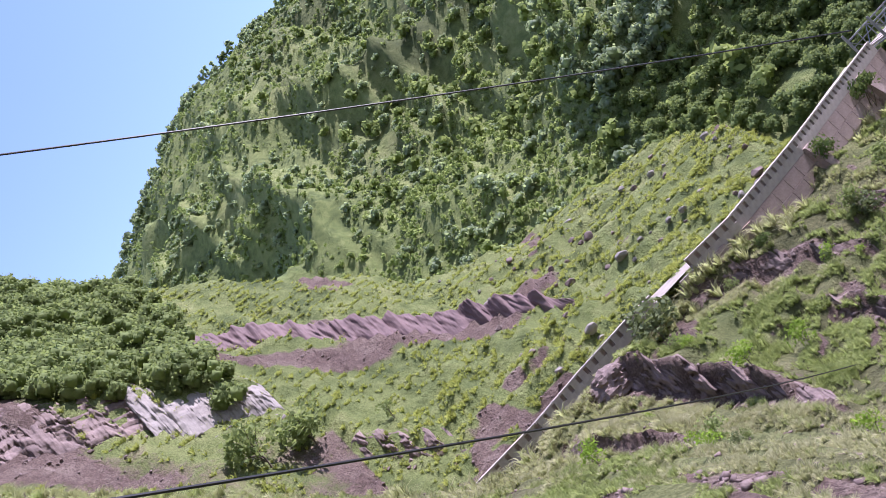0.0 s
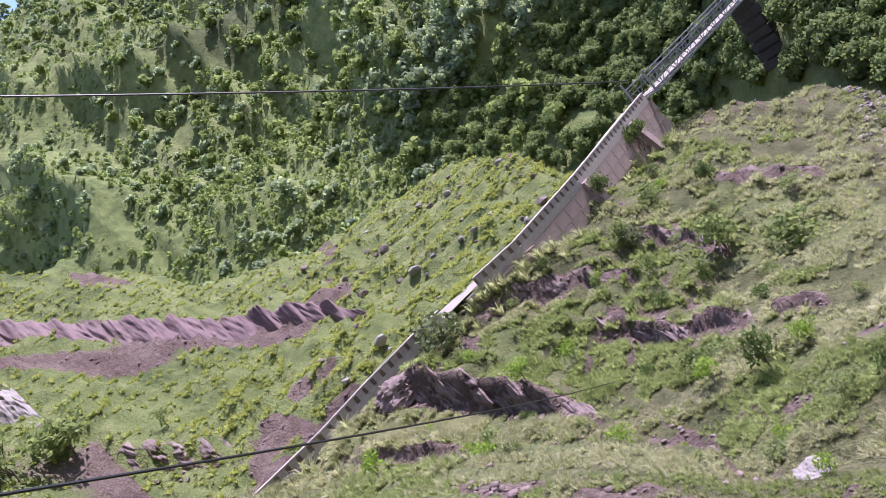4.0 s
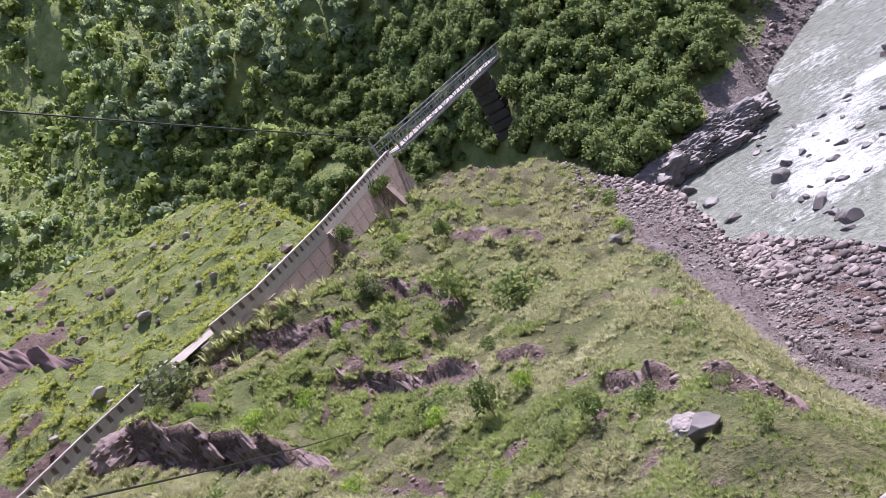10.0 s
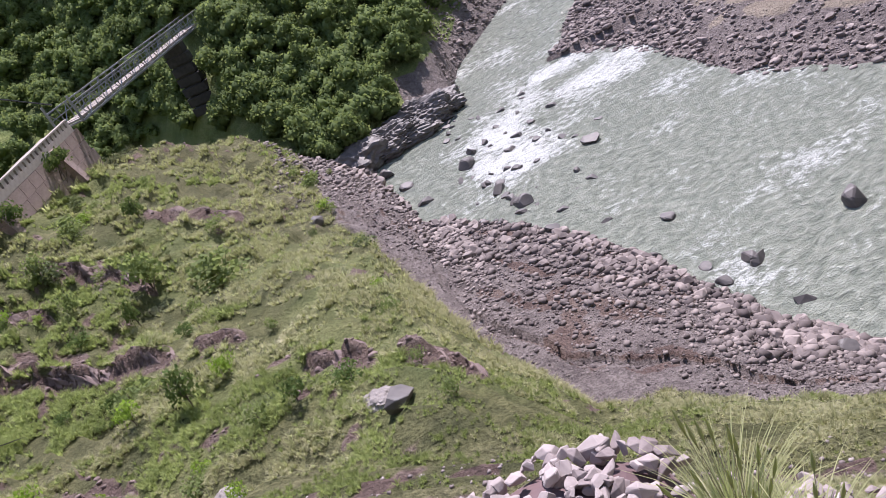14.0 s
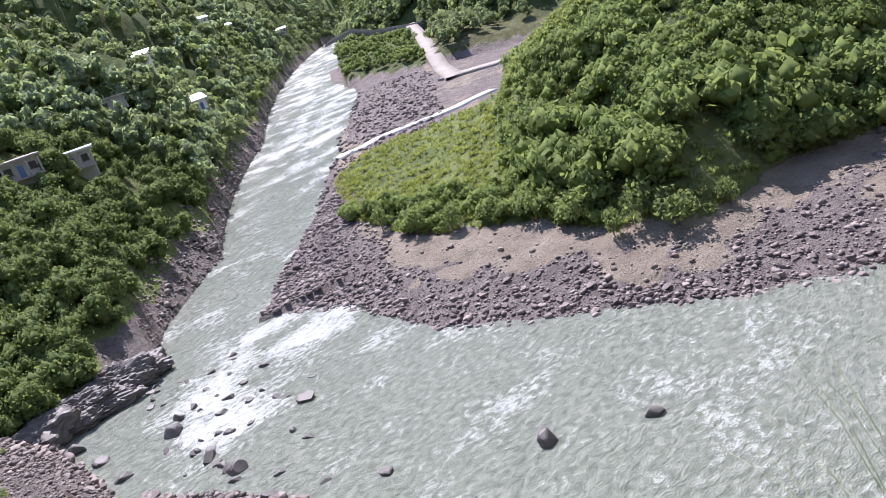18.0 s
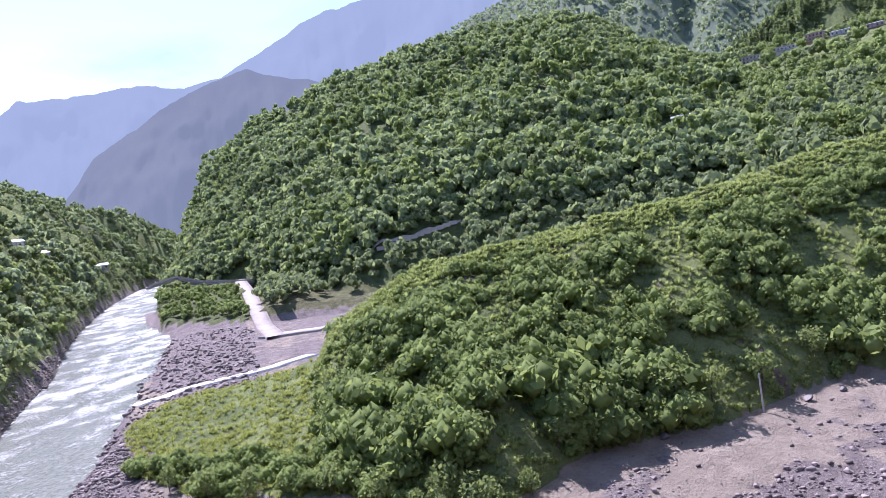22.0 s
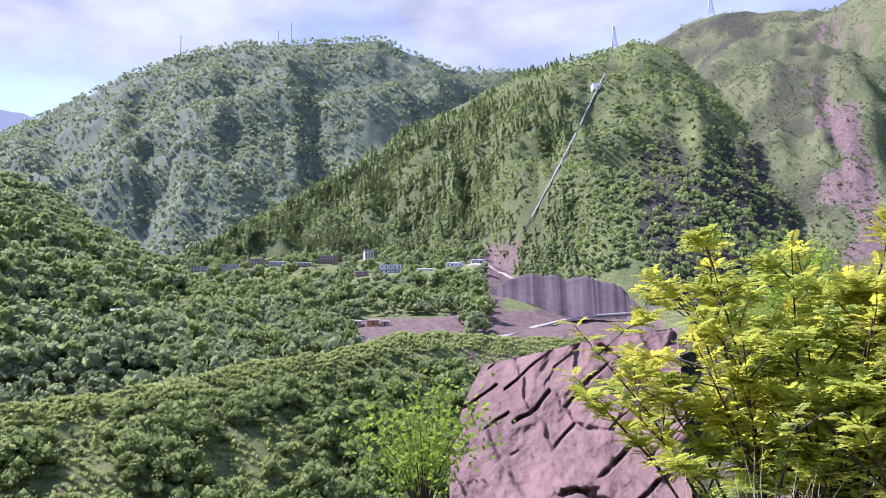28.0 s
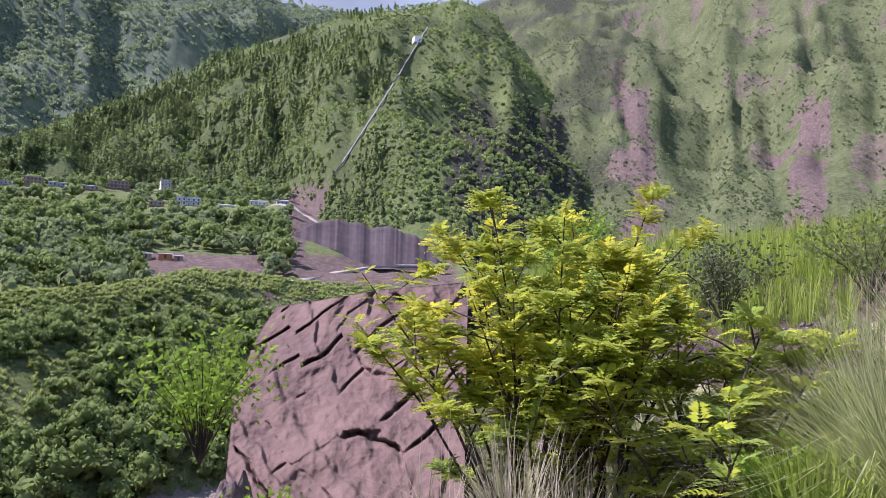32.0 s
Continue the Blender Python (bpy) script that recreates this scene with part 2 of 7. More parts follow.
def form_height(name, az, r, x, y):
    foot, crest, power, fall, gsize, gheight = FORMS[name]
    rf, zf = along(foot, az)
    rc, zc = along(crest, az)
    rc = np.maximum(rc, rf + 2)
    s = np.clip((r - rf) / (rc - rf), 0, 1)
    z = zf + (zc - zf) * ((s + 0.03) ** power - 0.03 ** power) / (1.03 ** power - 0.03 ** power)
    z = np.where(r > rc, zc - fall * (r - rc), z)
    z = np.where(r < rf, zf - 0.6 * (rf - r), z)
    ridge = 1 - np.abs(fbm(x / gsize, y / gsize, 4, len(name)) * 2)
    z = z + gheight * (ridge - 0.75) * smooth(4 * s * (1 - s) * 1.2)
    if name in RIBS:
        rib = 1 - 2.4 * np.abs(fbm(az * 0.24 + 0.5 * np.log(r), np.log(r) * 0.9, 4, 23))
        z = z + RIBS[name] * (rib - 0.5) * smooth(3.2 * s * (1 - s))
    first, last = max(foot[0][0], crest[0][0]), min(foot[-1][0], crest[-1][0])
    edge = smooth(np.minimum(az - first, last - az) / 1.6)
    return NO_LAND + (z - NO_LAND) * edge


def bank_height(az, r):
    r1, z1 = along(SHELF, az)
    r2, z2 = along(TOE, az)
    r3, z3 = along(UPPER, az)
    z0, r0 = EYE - 1.65, 0.7
    z = np.where(r < r0, z0, z0 + (z1 - z0) * np.clip((r - r0) / (r1 - r0), 0, 1) ** 0.95)
    z = np.where(r > r1, z1 + (z2 - z1) * np.clip((r - r1) / (r2 - r1), 0, 1), z)
    z = np.where(r > r2, z2 + (z3 - z2) * np.clip((r - r2) / (r3 - r2), 0, 1), z)
    return np.where(r > r3, z3 - 0.5 * (r - r3), z)


def land(az, r):
    """Height of the ground and the index of the landform it belongs to (-1: valley floor, 0: our bank, then FORMS in order)."""
    az, r = np.asarray(az, float), np.asarray(r, float)
    x, y = r * np.sin(np.radians(az)), r * np.cos(np.radians(az))
    floor = np.where(r < 300, -3.0, river_level(r) - 3.0)
    floor = floor + smooth((az - 34) / 6) * smooth((r - 150) / 120) * (9 + 0.015 * np.clip(r - 250, 0, 1500))
    floor = np.where((az < -25) | (az > 166), np.maximum(floor, 4 + 0.03 * r), floor)
    z, kind = floor, np.full(az.shape, -1)
    layers = [bank_height(az, r)]
    for n, (foot, crest, *_) in FORMS.items():
        h = np.full(az.shape, NO_LAND)
        i = (az > max(foot[0][0], crest[0][0])) & (az < min(foot[-1][0], crest[-1][0])) & (r > min(q[1] for q in foot) - 60)
        if i.any():
            h[i] = form_height(n, az[i], r[i], x[i], y[i])
        layers.append(h)
    for k, h in enumerate(layers):
        kind = np.where(h > z, k, kind)
        z = np.maximum(z, h)
    # rubble flat beside the river, and the channel cut into it
    bank = np.interp(r, CHANNEL_R, CHANNEL_AZ)
    off = (az - bank) * np.radians(r)
    flat = river_level(r) + 0.5 + 1.1 * smooth(off / 12)
    near = (r > 97) & (r < 450) & (az > 15) & (az < 62)
    kind = np.where(near & (off > 0) & (flat > z), -1, kind)
    z = np.where(near & (off > 0), np.maximum(z, flat), z)
    cut = near & (off <= 2) & np.isin(kind, (-1, 3, 4, 6))
    z = np.where(cut, np.minimum(z, river_level(r) + 0.9 + 0.45 * np.minimum(off, 2)), z)
    return z, kind


# right bank of the river above the bend: distance, bearing
CHANNEL_R, CHANNEL_AZ = (96, 104, 125, 142, 196, 309, 345, 381, 460), (19.0, 21.6, 25.0, 27.1, 30.2, 32.4, 31.6, 30.8, 30.9)
# broken rock steps along the contours of the slope: plan line, height
LEDGES = ((((-42.5, 53), (-37.5, 46.5), (-31, 36)), 2.1), (((-27, 50), (-22.5, 46), (-17, 41.5)), 1.1), (((-21.5, 62.5), (-15.5, 56)), 0.9), (((-33.5, 59), (-27, 57.5), (-22, 55)), 0.7),
          (((-9.8, 28.8), (-6.5, 26.6), (-4, 25.2)), 0.6), (((-49, 47), (-44, 40), (-40, 35)), 1.3), (((-59, 61), (-53, 60)), 1.3), (((-13, 68), (-7, 66)), 0.6),
          (((-16, 39), (-12, 37)), 0.5), (((-2, 24), (4, 22.5)), 0.5), (((-76, 66), (-70, 68), (-66.5, 70)), 3.0), (((-68, 68), (-63, 70), (-60.5, 69)), 3.4))


def ledge_step(A, D):
    """Rise of the ground behind the rock steps."""
    total = np.zeros(A.shape)
    for line, h in LEDGES:
        a0, a1 = line[0][0], line[-1][0]
        far = [q[1] for q in line]
        i = (A > a0) & (A < a1) & (D > min(far) - 3) & (D < max(far) + 40)
        if not i.any():
            continue
        ai = A[i]
        r = np.interp(ai, [q[0] for q in line], far) + 0.8 * fbm(ai * 0.7, ai * 0 + h, 4, 34)
        end = np.clip(np.minimum(ai - a0, a1 - ai) / (0.22 * (a1 - a0)), 0, 1) ** 0.6
        d = D[i] - r
        total[i] += h * end * smooth(d / (1.1 * h)) * np.exp(-np.maximum(d - 1.1 * h, 0) / (3 + 2.5 * h))
    return total


def terrace_phase(x, y, z):
    return (z + 0.03 * x + 0.5 * vnoise(x / 12, y / 12, 14)) / 1.15


def surface(A, D):
    """Ground height with its unevenness and the stepped terraces of our grassy slope; also the landform."""
    A, D = np.asarray(A, float), np.asarray(D, float)
    z, kind = land(np.where(A > 165, 165.0, A), D)
    # behind the viewpoint the hillside closes the circle
    w = smooth((A - 165) / 85)
    z = np.where(A > 165, (1 - w) * z + w * land(np.full(A.shape, -108.0), D)[0], z)
    kind = np.where(A > 165, 0, kind)
    x, y = D * np.sin(np.radians(A)), D * np.cos(np.radians(A))
    rough = fbm(x / 5, y / 5, 4, 3) * np.clip(D / 60, 0.06, 1) * 1.2 + fbm(x / 40, y / 40, 4, 4) * np.clip((D - 140) / 200, 0, 1) * 5
    z = z + rough * (0.12 + 0.88 * smooth((z - river_level(D) - 0.3) / 5))
    ours = np.isin(kind, (0, 1)) & (D > 8) & (z > 4)
    t = terrace_phase(x, y, z)
    z = z + np.where(ours, 0.8 * 1.15 * (smooth((t - np.floor(t) - 0.76) / 0.24) - (t - np.floor(t))) * (0.6 + 0.8 * np.abs(vnoise(x / 7, y / 7, 15))), 0)
    z = z + np.where(np.isin(kind, (0, 1)), ledge_step(A, D), 0)
    return z, kind


def ground(az, r):
    return float(surface(np.array([az]), np.array([r]))[0][0])


def stand(az, r, sink=0.0):
    """A point on the ground at a bearing and distance."""
    return polar(az, r, ground(az, r) - sink)

# ---- materials ----


def material(name, rough=0.9, metal=0.0):
    m = bpy.data.materials.new(name)
    m.use_nodes = True
    b = m.node_tree.nodes["Principled BSDF"]
    b.inputs["Roughness"].default_value = rough
    b.inputs["Metallic"].default_value = metal
    return m, m.node_tree, b


def noise_node(nt, scale, detail=5.0, rough=0.6, coords="Object"):
    tc = nt.nodes.new("ShaderNodeTexCoord")
    n = nt.nodes.new("ShaderNodeTexNoise")
    n.inputs["Scale"].default_value, n.inputs["Detail"].default_value, n.inputs["Roughness"].default_value = scale, detail, rough
    nt.links.new(tc.outputs[coords], n.inputs["Vector"])
    return n.outputs["Fac"]


def ramp(nt, fac, *stops):
    r = nt.nodes.new("ShaderNodeValToRGB")
    while len(r.color_ramp.elements) < len(stops):
        r.color_ramp.elements.new(0.5)
    for e, (p, c) in zip(r.color_ramp.elements, stops):
        e.position, e.color = p, (*c, 1)
    nt.links.new(fac, r.inputs[0])
    return r.outputs[0]


def mix(nt, fac, a, b, mode="MIX"):
    n = nt.nodes.new("ShaderNodeMix")
    n.data_type, n.blend_type = "RGBA", mode
    for value, socket in ((fac, n.inputs[0]), (a, n.inputs[6]), (b, n.inputs[7])):
        if isinstance(value, (int, float)):
            socket.default_value = value
        elif isinstance(value, tuple):
            socket.default_value = (*value, 1)
        else:
            nt.links.new(value, socket)
    return n.outputs[2]


def maths(nt, op, a, b=0.0, c=0.0):
    n = nt.nodes.new("ShaderNodeMath")
    n.operation = op
    for k, value in enumerate((a, b, c)):
        if isinstance(value, (int, float)):
            n.inputs[k].default_value = value
        else:
            nt.links.new(value, n.inputs[k])
    return n.outputs[0]


def bump(nt, bsdf, height, strength=0.5, distance=0.1):
    n = nt.nodes.new("ShaderNodeBump")
    n.inputs["Strength"].default_value, n.inputs["Distance"].default_value = strength, distance
    nt.links.new(height, n.inputs["Height"])
    nt.links.new(n.outputs[0], bsdf.inputs["Normal"])


def simple(name, dark, light, scale, rough=0.85, metal=0.0, bumps=0.3, distance=0.02, random_object=False):
    m, nt, b = material(name, rough, metal)
    fine, coarse = noise_node(nt, scale), noise_node(nt, scale * 0.13, 3)
    fac = maths(nt, "MULTIPLY_ADD", coarse, 0.5, maths(nt, "MULTIPLY", fine, 0.5))
    if random_object:
        info = nt.nodes.new("ShaderNodeObjectInfo")
        geo = nt.nodes.new("ShaderNodeNewGeometry")
        each = maths(nt, "MULTIPLY_ADD", geo.outputs["Random Per Island"], 0.30, maths(nt, "MULTIPLY", info.outputs["Random"], 0.2))
        fac = maths(nt, "ADD", each, maths(nt, "MULTIPLY", fac, 0.55))
    col = ramp(nt, fac, (0.3, dark), (0.7, light))
    nt.links.new(col, b.inputs["Base Color"])
    if bumps:
        bump(nt, b, fine, bumps, distance)
    return m


def leafy(name, dark, light, spread=0.7, scale=0.15, through=0.25, tips=None, low=0.3):
    """Foliage: colour varies by leaf clump and over the crown, with some light passing through."""
    m, nt, b = material(name, 0.55)
    geo = nt.nodes.new("ShaderNodeNewGeometry")
    wide = noise_node(nt, scale, 3)
    info = nt.nodes.new("ShaderNodeObjectInfo")
    clump = noise_node(nt, scale * 6, 2)
    fac = maths(nt, "MULTIPLY_ADD", geo.outputs["Random Per Island"], 0.26, maths(nt, "MULTIPLY_ADD", wide, 0.55, maths(nt, "MULTIPLY_ADD", clump, 0.45, maths(nt, "MULTIPLY", info.outputs["Random"], 0.12))))
    stops = [(low, dark), (low + spread, light)] + ([(0.98, tips)] if tips else [])
    col = ramp(nt, fac, *stops)
    nt.links.new(col, b.inputs["Base Color"])
    b.inputs["Specular IOR Level"].default_value = 0.08
    b.inputs["Roughness"].default_value = 0.8
    trans = nt.nodes.new("ShaderNodeBsdfTranslucent")
    nt.links.new(mix(nt, 0.6, col, (0.36, 0.44, 0.13)), trans.inputs[0])
    shade = nt.nodes.new("ShaderNodeMixShader")
    shade.inputs[0].default_value = through
    nt.links.new(b.outputs[0], shade.inputs[1])
    nt.links.new(trans.outputs[0], shade.inputs[2])
    nt.links.new(shade.outputs[0], nt.nodes["Material Output"].inputs[0])
    return m


def make_ground():
    """Grass, rubble, red soil and dark forest floor, mixed by the cover masks of the ground sheet."""
    m, nt, b = material("ground", 0.95)
    at = nt.nodes.new("ShaderNodeAttribute")
    at.attribute_name = "cover"
    sep = nt.nodes.new("ShaderNodeSeparateColor")
    nt.links.new(at.outputs["Color"], sep.inputs[0])
    fine, mid, wide = noise_node(nt, 2.2, 6, 0.7), noise_node(nt, 0.35, 5), noise_node(nt, 0.03, 4)
    grass = mix(nt, ramp(nt, wide, (0.35, (0, 0, 0)), (0.65, (1, 1, 1))),
                ramp(nt, mid, (0.3, (0.085, 0.085, 0.042)), (0.55, (0.18, 0.17, 0.092)), (0.75, (0.29, 0.255, 0.17))),
                ramp(nt, mid, (0.3, (0.08, 0.093, 0.038)), (0.7, (0.205, 0.205, 0.09))))
    grass = mix(nt, ramp(nt, fine, (0.35, (0.5, 0.5, 0.5)), (0.6, (0, 0, 0))), grass, (0.045, 0.05, 0.024))
    rubble = ramp(nt, maths(nt, "MULTIPLY_ADD", fine, 0.6, maths(nt, "MULTIPLY", mid, 0.4)), (0.3, (0.085, 0.070, 0.068)), (0.5, (0.21, 0.178, 0.168)), (0.72, (0.37, 0.325, 0.302)))
    soil = ramp(nt, maths(nt, "MULTIPLY_ADD", fine, 0.5, maths(nt, "MULTIPLY", mid, 0.5)), (0.3, (0.075, 0.050, 0.047)), (0.5, (0.165, 0.118, 0.102)), (0.7, (0.28, 0.222, 0.19)))
    forest = ramp(nt, maths(nt, "MULTIPLY_ADD", mid, 0.5, maths(nt, "MULTIPLY", wide, 0.5)), (0.35, (0.055, 0.075, 0.028)), (0.65, (0.14, 0.17, 0.06)))
    edge = maths(nt, "MULTIPLY_ADD", maths(nt, "MULTIPLY_ADD", fine, 0.5, mid), 0.8, -0.6)

    def sharpen(mask):
        n = nt.nodes.new("ShaderNodeMapRange")
        n.inputs[1].default_value, n.inputs[2].default_value = 0.38, 0.62
        nt.links.new(maths(nt, "ADD", mask, edge), n.inputs[0])
        return n.outputs[0]
    tiny = noise_node(nt, 7.0, 4, 0.7)
    col = mix(nt, at.outputs["Alpha"], grass, forest)
    # scrub colour of the far mountain, with haze painted into it
    scrub = nt.nodes.new("ShaderNodeAttribute")
    scrub.attribute_name = "scrub"
    tone = nt.nodes.new("ShaderNodeAttribute")
    tone.attribute_name = "tone"
    tsep = nt.nodes.new("ShaderNodeSeparateColor")
    nt.links.new(tone.outputs["Color"], tsep.inputs[0])
    both = maths(nt, "MULTIPLY_ADD", mid, 0.55, maths(nt, "MULTIPLY", wide, 0.45))
    col = mix(nt, tsep.outputs[0], col, ramp(nt, both, (0.35, (0.09, 0.125, 0.045)), (0.5, (0.19, 0.235, 0.08)), (0.68, (0.31, 0.335, 0.14))))
    col = mix(nt, tsep.outputs[2], col, ramp(nt, both, (0.35, (0.06, 0.078, 0.034)), (0.5, (0.125, 0.148, 0.062)), (0.68, (0.21, 0.215, 0.11))))
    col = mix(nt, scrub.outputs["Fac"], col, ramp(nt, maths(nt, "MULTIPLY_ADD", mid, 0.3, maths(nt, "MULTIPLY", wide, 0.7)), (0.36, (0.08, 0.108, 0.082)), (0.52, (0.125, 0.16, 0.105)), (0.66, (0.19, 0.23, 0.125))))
    # cliff rock, darkened to hold the shade of tower hill's right face
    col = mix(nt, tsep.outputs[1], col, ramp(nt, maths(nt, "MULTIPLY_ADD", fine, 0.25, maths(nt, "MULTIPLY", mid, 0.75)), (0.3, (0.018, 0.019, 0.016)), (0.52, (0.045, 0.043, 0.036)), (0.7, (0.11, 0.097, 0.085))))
    col = mix(nt, sharpen(sep.outputs[1]), col, rubble)
    sand = ramp(nt, maths(nt, "MULTIPLY_ADD", fine, 0.4, maths(nt, "MULTIPLY", mid, 0.6)), (0.3, (0.215, 0.175, 0.14)), (0.7, (0.40, 0.345, 0.275)))
    col = mix(nt, sharpen(sep.outputs[0]), col, sand)
    col = mix(nt, sharpen(sep.outputs[2]), col, soil)
    col = mix(nt, ramp(nt, tiny, (0.40, (0.7, 0.7, 0.7)), (0.56, (0, 0, 0))), col, mix(nt, 1.0, col, (0.45, 0.46, 0.45), "MULTIPLY"))
    nt.links.new(col, b.inputs["Base Color"])
    b.inputs["Specular IOR Level"].default_value = 0.15
    bump(nt, b, maths(nt, "MULTIPLY_ADD", mid, 1.5, maths(nt, "MULTIPLY_ADD", tiny, 0.4, fine)), 0.9, 0.5)
    return m


def make_water():
    m, nt, b = material("river_water", 0.16)
    b.inputs["IOR"].default_value = 1.33
    tc = nt.nodes.new("ShaderNodeTexCoord")
    mp = nt.nodes.new("ShaderNodeMapping")
    mp.inputs["Rotation"].default_value = (0, 0, radians(-25))
    mp.inputs["Scale"].default_value = (0.7, 1.1, 1)
    nt.links.new(tc.outputs["Object"], mp.inputs[0])
    waves = []
    for s, d in ((1.6, 8), (8.0, 6)):
        n = nt.nodes.new("ShaderNodeTexNoise")
        n.inputs["Scale"].default_value, n.inputs["Detail"].default_value, n.inputs["Distortion"].default_value = s, d, 0.6
        nt.links.new(mp.outputs[0], n.inputs[0])
        waves.append(n.outputs[0])
    at = nt.nodes.new("ShaderNodeAttribute")
    at.attribute_name = "foam"
    foam = nt.nodes.new("ShaderNodeMapRange")
    foam.inputs[1].default_value, foam.inputs[2].default_value = 0.66, 0.86
    nt.links.new(maths(nt, "ADD", maths(nt, "MULTIPLY_ADD", waves[0], 0.5, maths(nt, "MULTIPLY", waves[1], 0.45)), maths(nt, "MULTIPLY", at.outputs["Fac"], 0.62)), foam.inputs[0])
    silt = ramp(nt, waves[0], (0.3, (0.165, 0.185, 0.15)), (0.7, (0.35, 0.375, 0.31)))
    nt.links.new(mix(nt, foam.outputs[0], silt, (0.60, 0.62, 0.60)), b.inputs["Base Color"])
    nt.links.new(maths(nt, "MULTIPLY_ADD", foam.outputs[0], 0.55, 0.14), b.inputs["Roughness"])
    bump(nt, b, maths(nt, "MULTIPLY_ADD", waves[0], 2.0, maths(nt, "MULTIPLY", waves[1], 1.3)), 0.9, 0.26)
    return m


GROUND, WATER = make_ground(), make_water()
CONCRETE = simple("pale_concrete", (0.29, 0.25, 0.225), (0.47, 0.415, 0.375), 3.0)
MASONRY = simple("pink_brown_masonry", (0.20, 0.145, 0.13), (0.40, 0.31, 0.275), 4.5, bumps=0.7, distance=0.08)
# masonry of the bridge pier, its shade put into a near-black colour
SHADE_MASONRY = simple("black_stained_masonry", (0.018, 0.017, 0.018), (0.06, 0.055, 0.052), 2.5, bumps=0.5, distance=0.05)
STEEL = simple("galvanised_steel", (0.22, 0.23, 0.25), (0.34, 0.35, 0.37), 4.0, rough=0.45, metal=0.6, bumps=0.0)
CABLE = simple("black_cable", (0.012, 0.012, 0.013), (0.02, 0.02, 0.022), 8.0, rough=0.5, bumps=0.0)


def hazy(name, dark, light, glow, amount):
    """A far backdrop range; the haze of the bright air is painted on as emission."""
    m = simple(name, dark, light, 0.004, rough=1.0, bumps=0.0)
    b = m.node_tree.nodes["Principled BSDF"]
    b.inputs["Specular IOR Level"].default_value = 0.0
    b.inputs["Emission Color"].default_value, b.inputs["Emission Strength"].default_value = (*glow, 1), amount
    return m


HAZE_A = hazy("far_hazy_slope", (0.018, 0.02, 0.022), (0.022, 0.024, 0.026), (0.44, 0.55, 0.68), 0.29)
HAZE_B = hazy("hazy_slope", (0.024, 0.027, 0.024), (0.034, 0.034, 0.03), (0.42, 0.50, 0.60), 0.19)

# ---- ground and water ----


def mesh_object(name, verts, faces, mat, parent=None, smooth_faces=False):
    me = bpy.data.meshes.new(name)
    verts, faces = np.asarray(verts, np.float32), np.asarray(faces, np.int32)
    n, k = faces.shape
    me.vertices.add(len(verts))
    me.vertices.foreach_set("co", verts.ravel())
    me.loops.add(n * k)
    me.loops.foreach_set("vertex_index", faces.ravel())
    me.polygons.add(n)
    me.polygons.foreach_set("loop_start", np.arange(0, n * k, k, dtype=np.int32))
    if smooth_faces:
        me.polygons.foreach_set("use_smooth", np.ones(n, bool))
    me.update(calc_edges=True)
    me.materials.append(mat)
    ob = new(name, me)
    if parent:
        ob.parent = parent
    return ob


def grid_faces(rows, cols, wrap=False):
    i, j = np.meshgrid(np.arange(rows - 1), np.arange(cols if wrap else cols - 1), indexing="ij")
    k = (j + 1) % cols
    return np.stack([i * cols + j, (i + 1) * cols + j, (i + 1) * cols + k, i * cols + k], -1).reshape(-1, 4)


def band(v, a, b, soft):
    return smooth((v - a) / soft + 0.5) * (1 - smooth((v - b) / soft + 0.5))


KINDS = {n: k + 1 for k, n in enumerate(FORMS)}


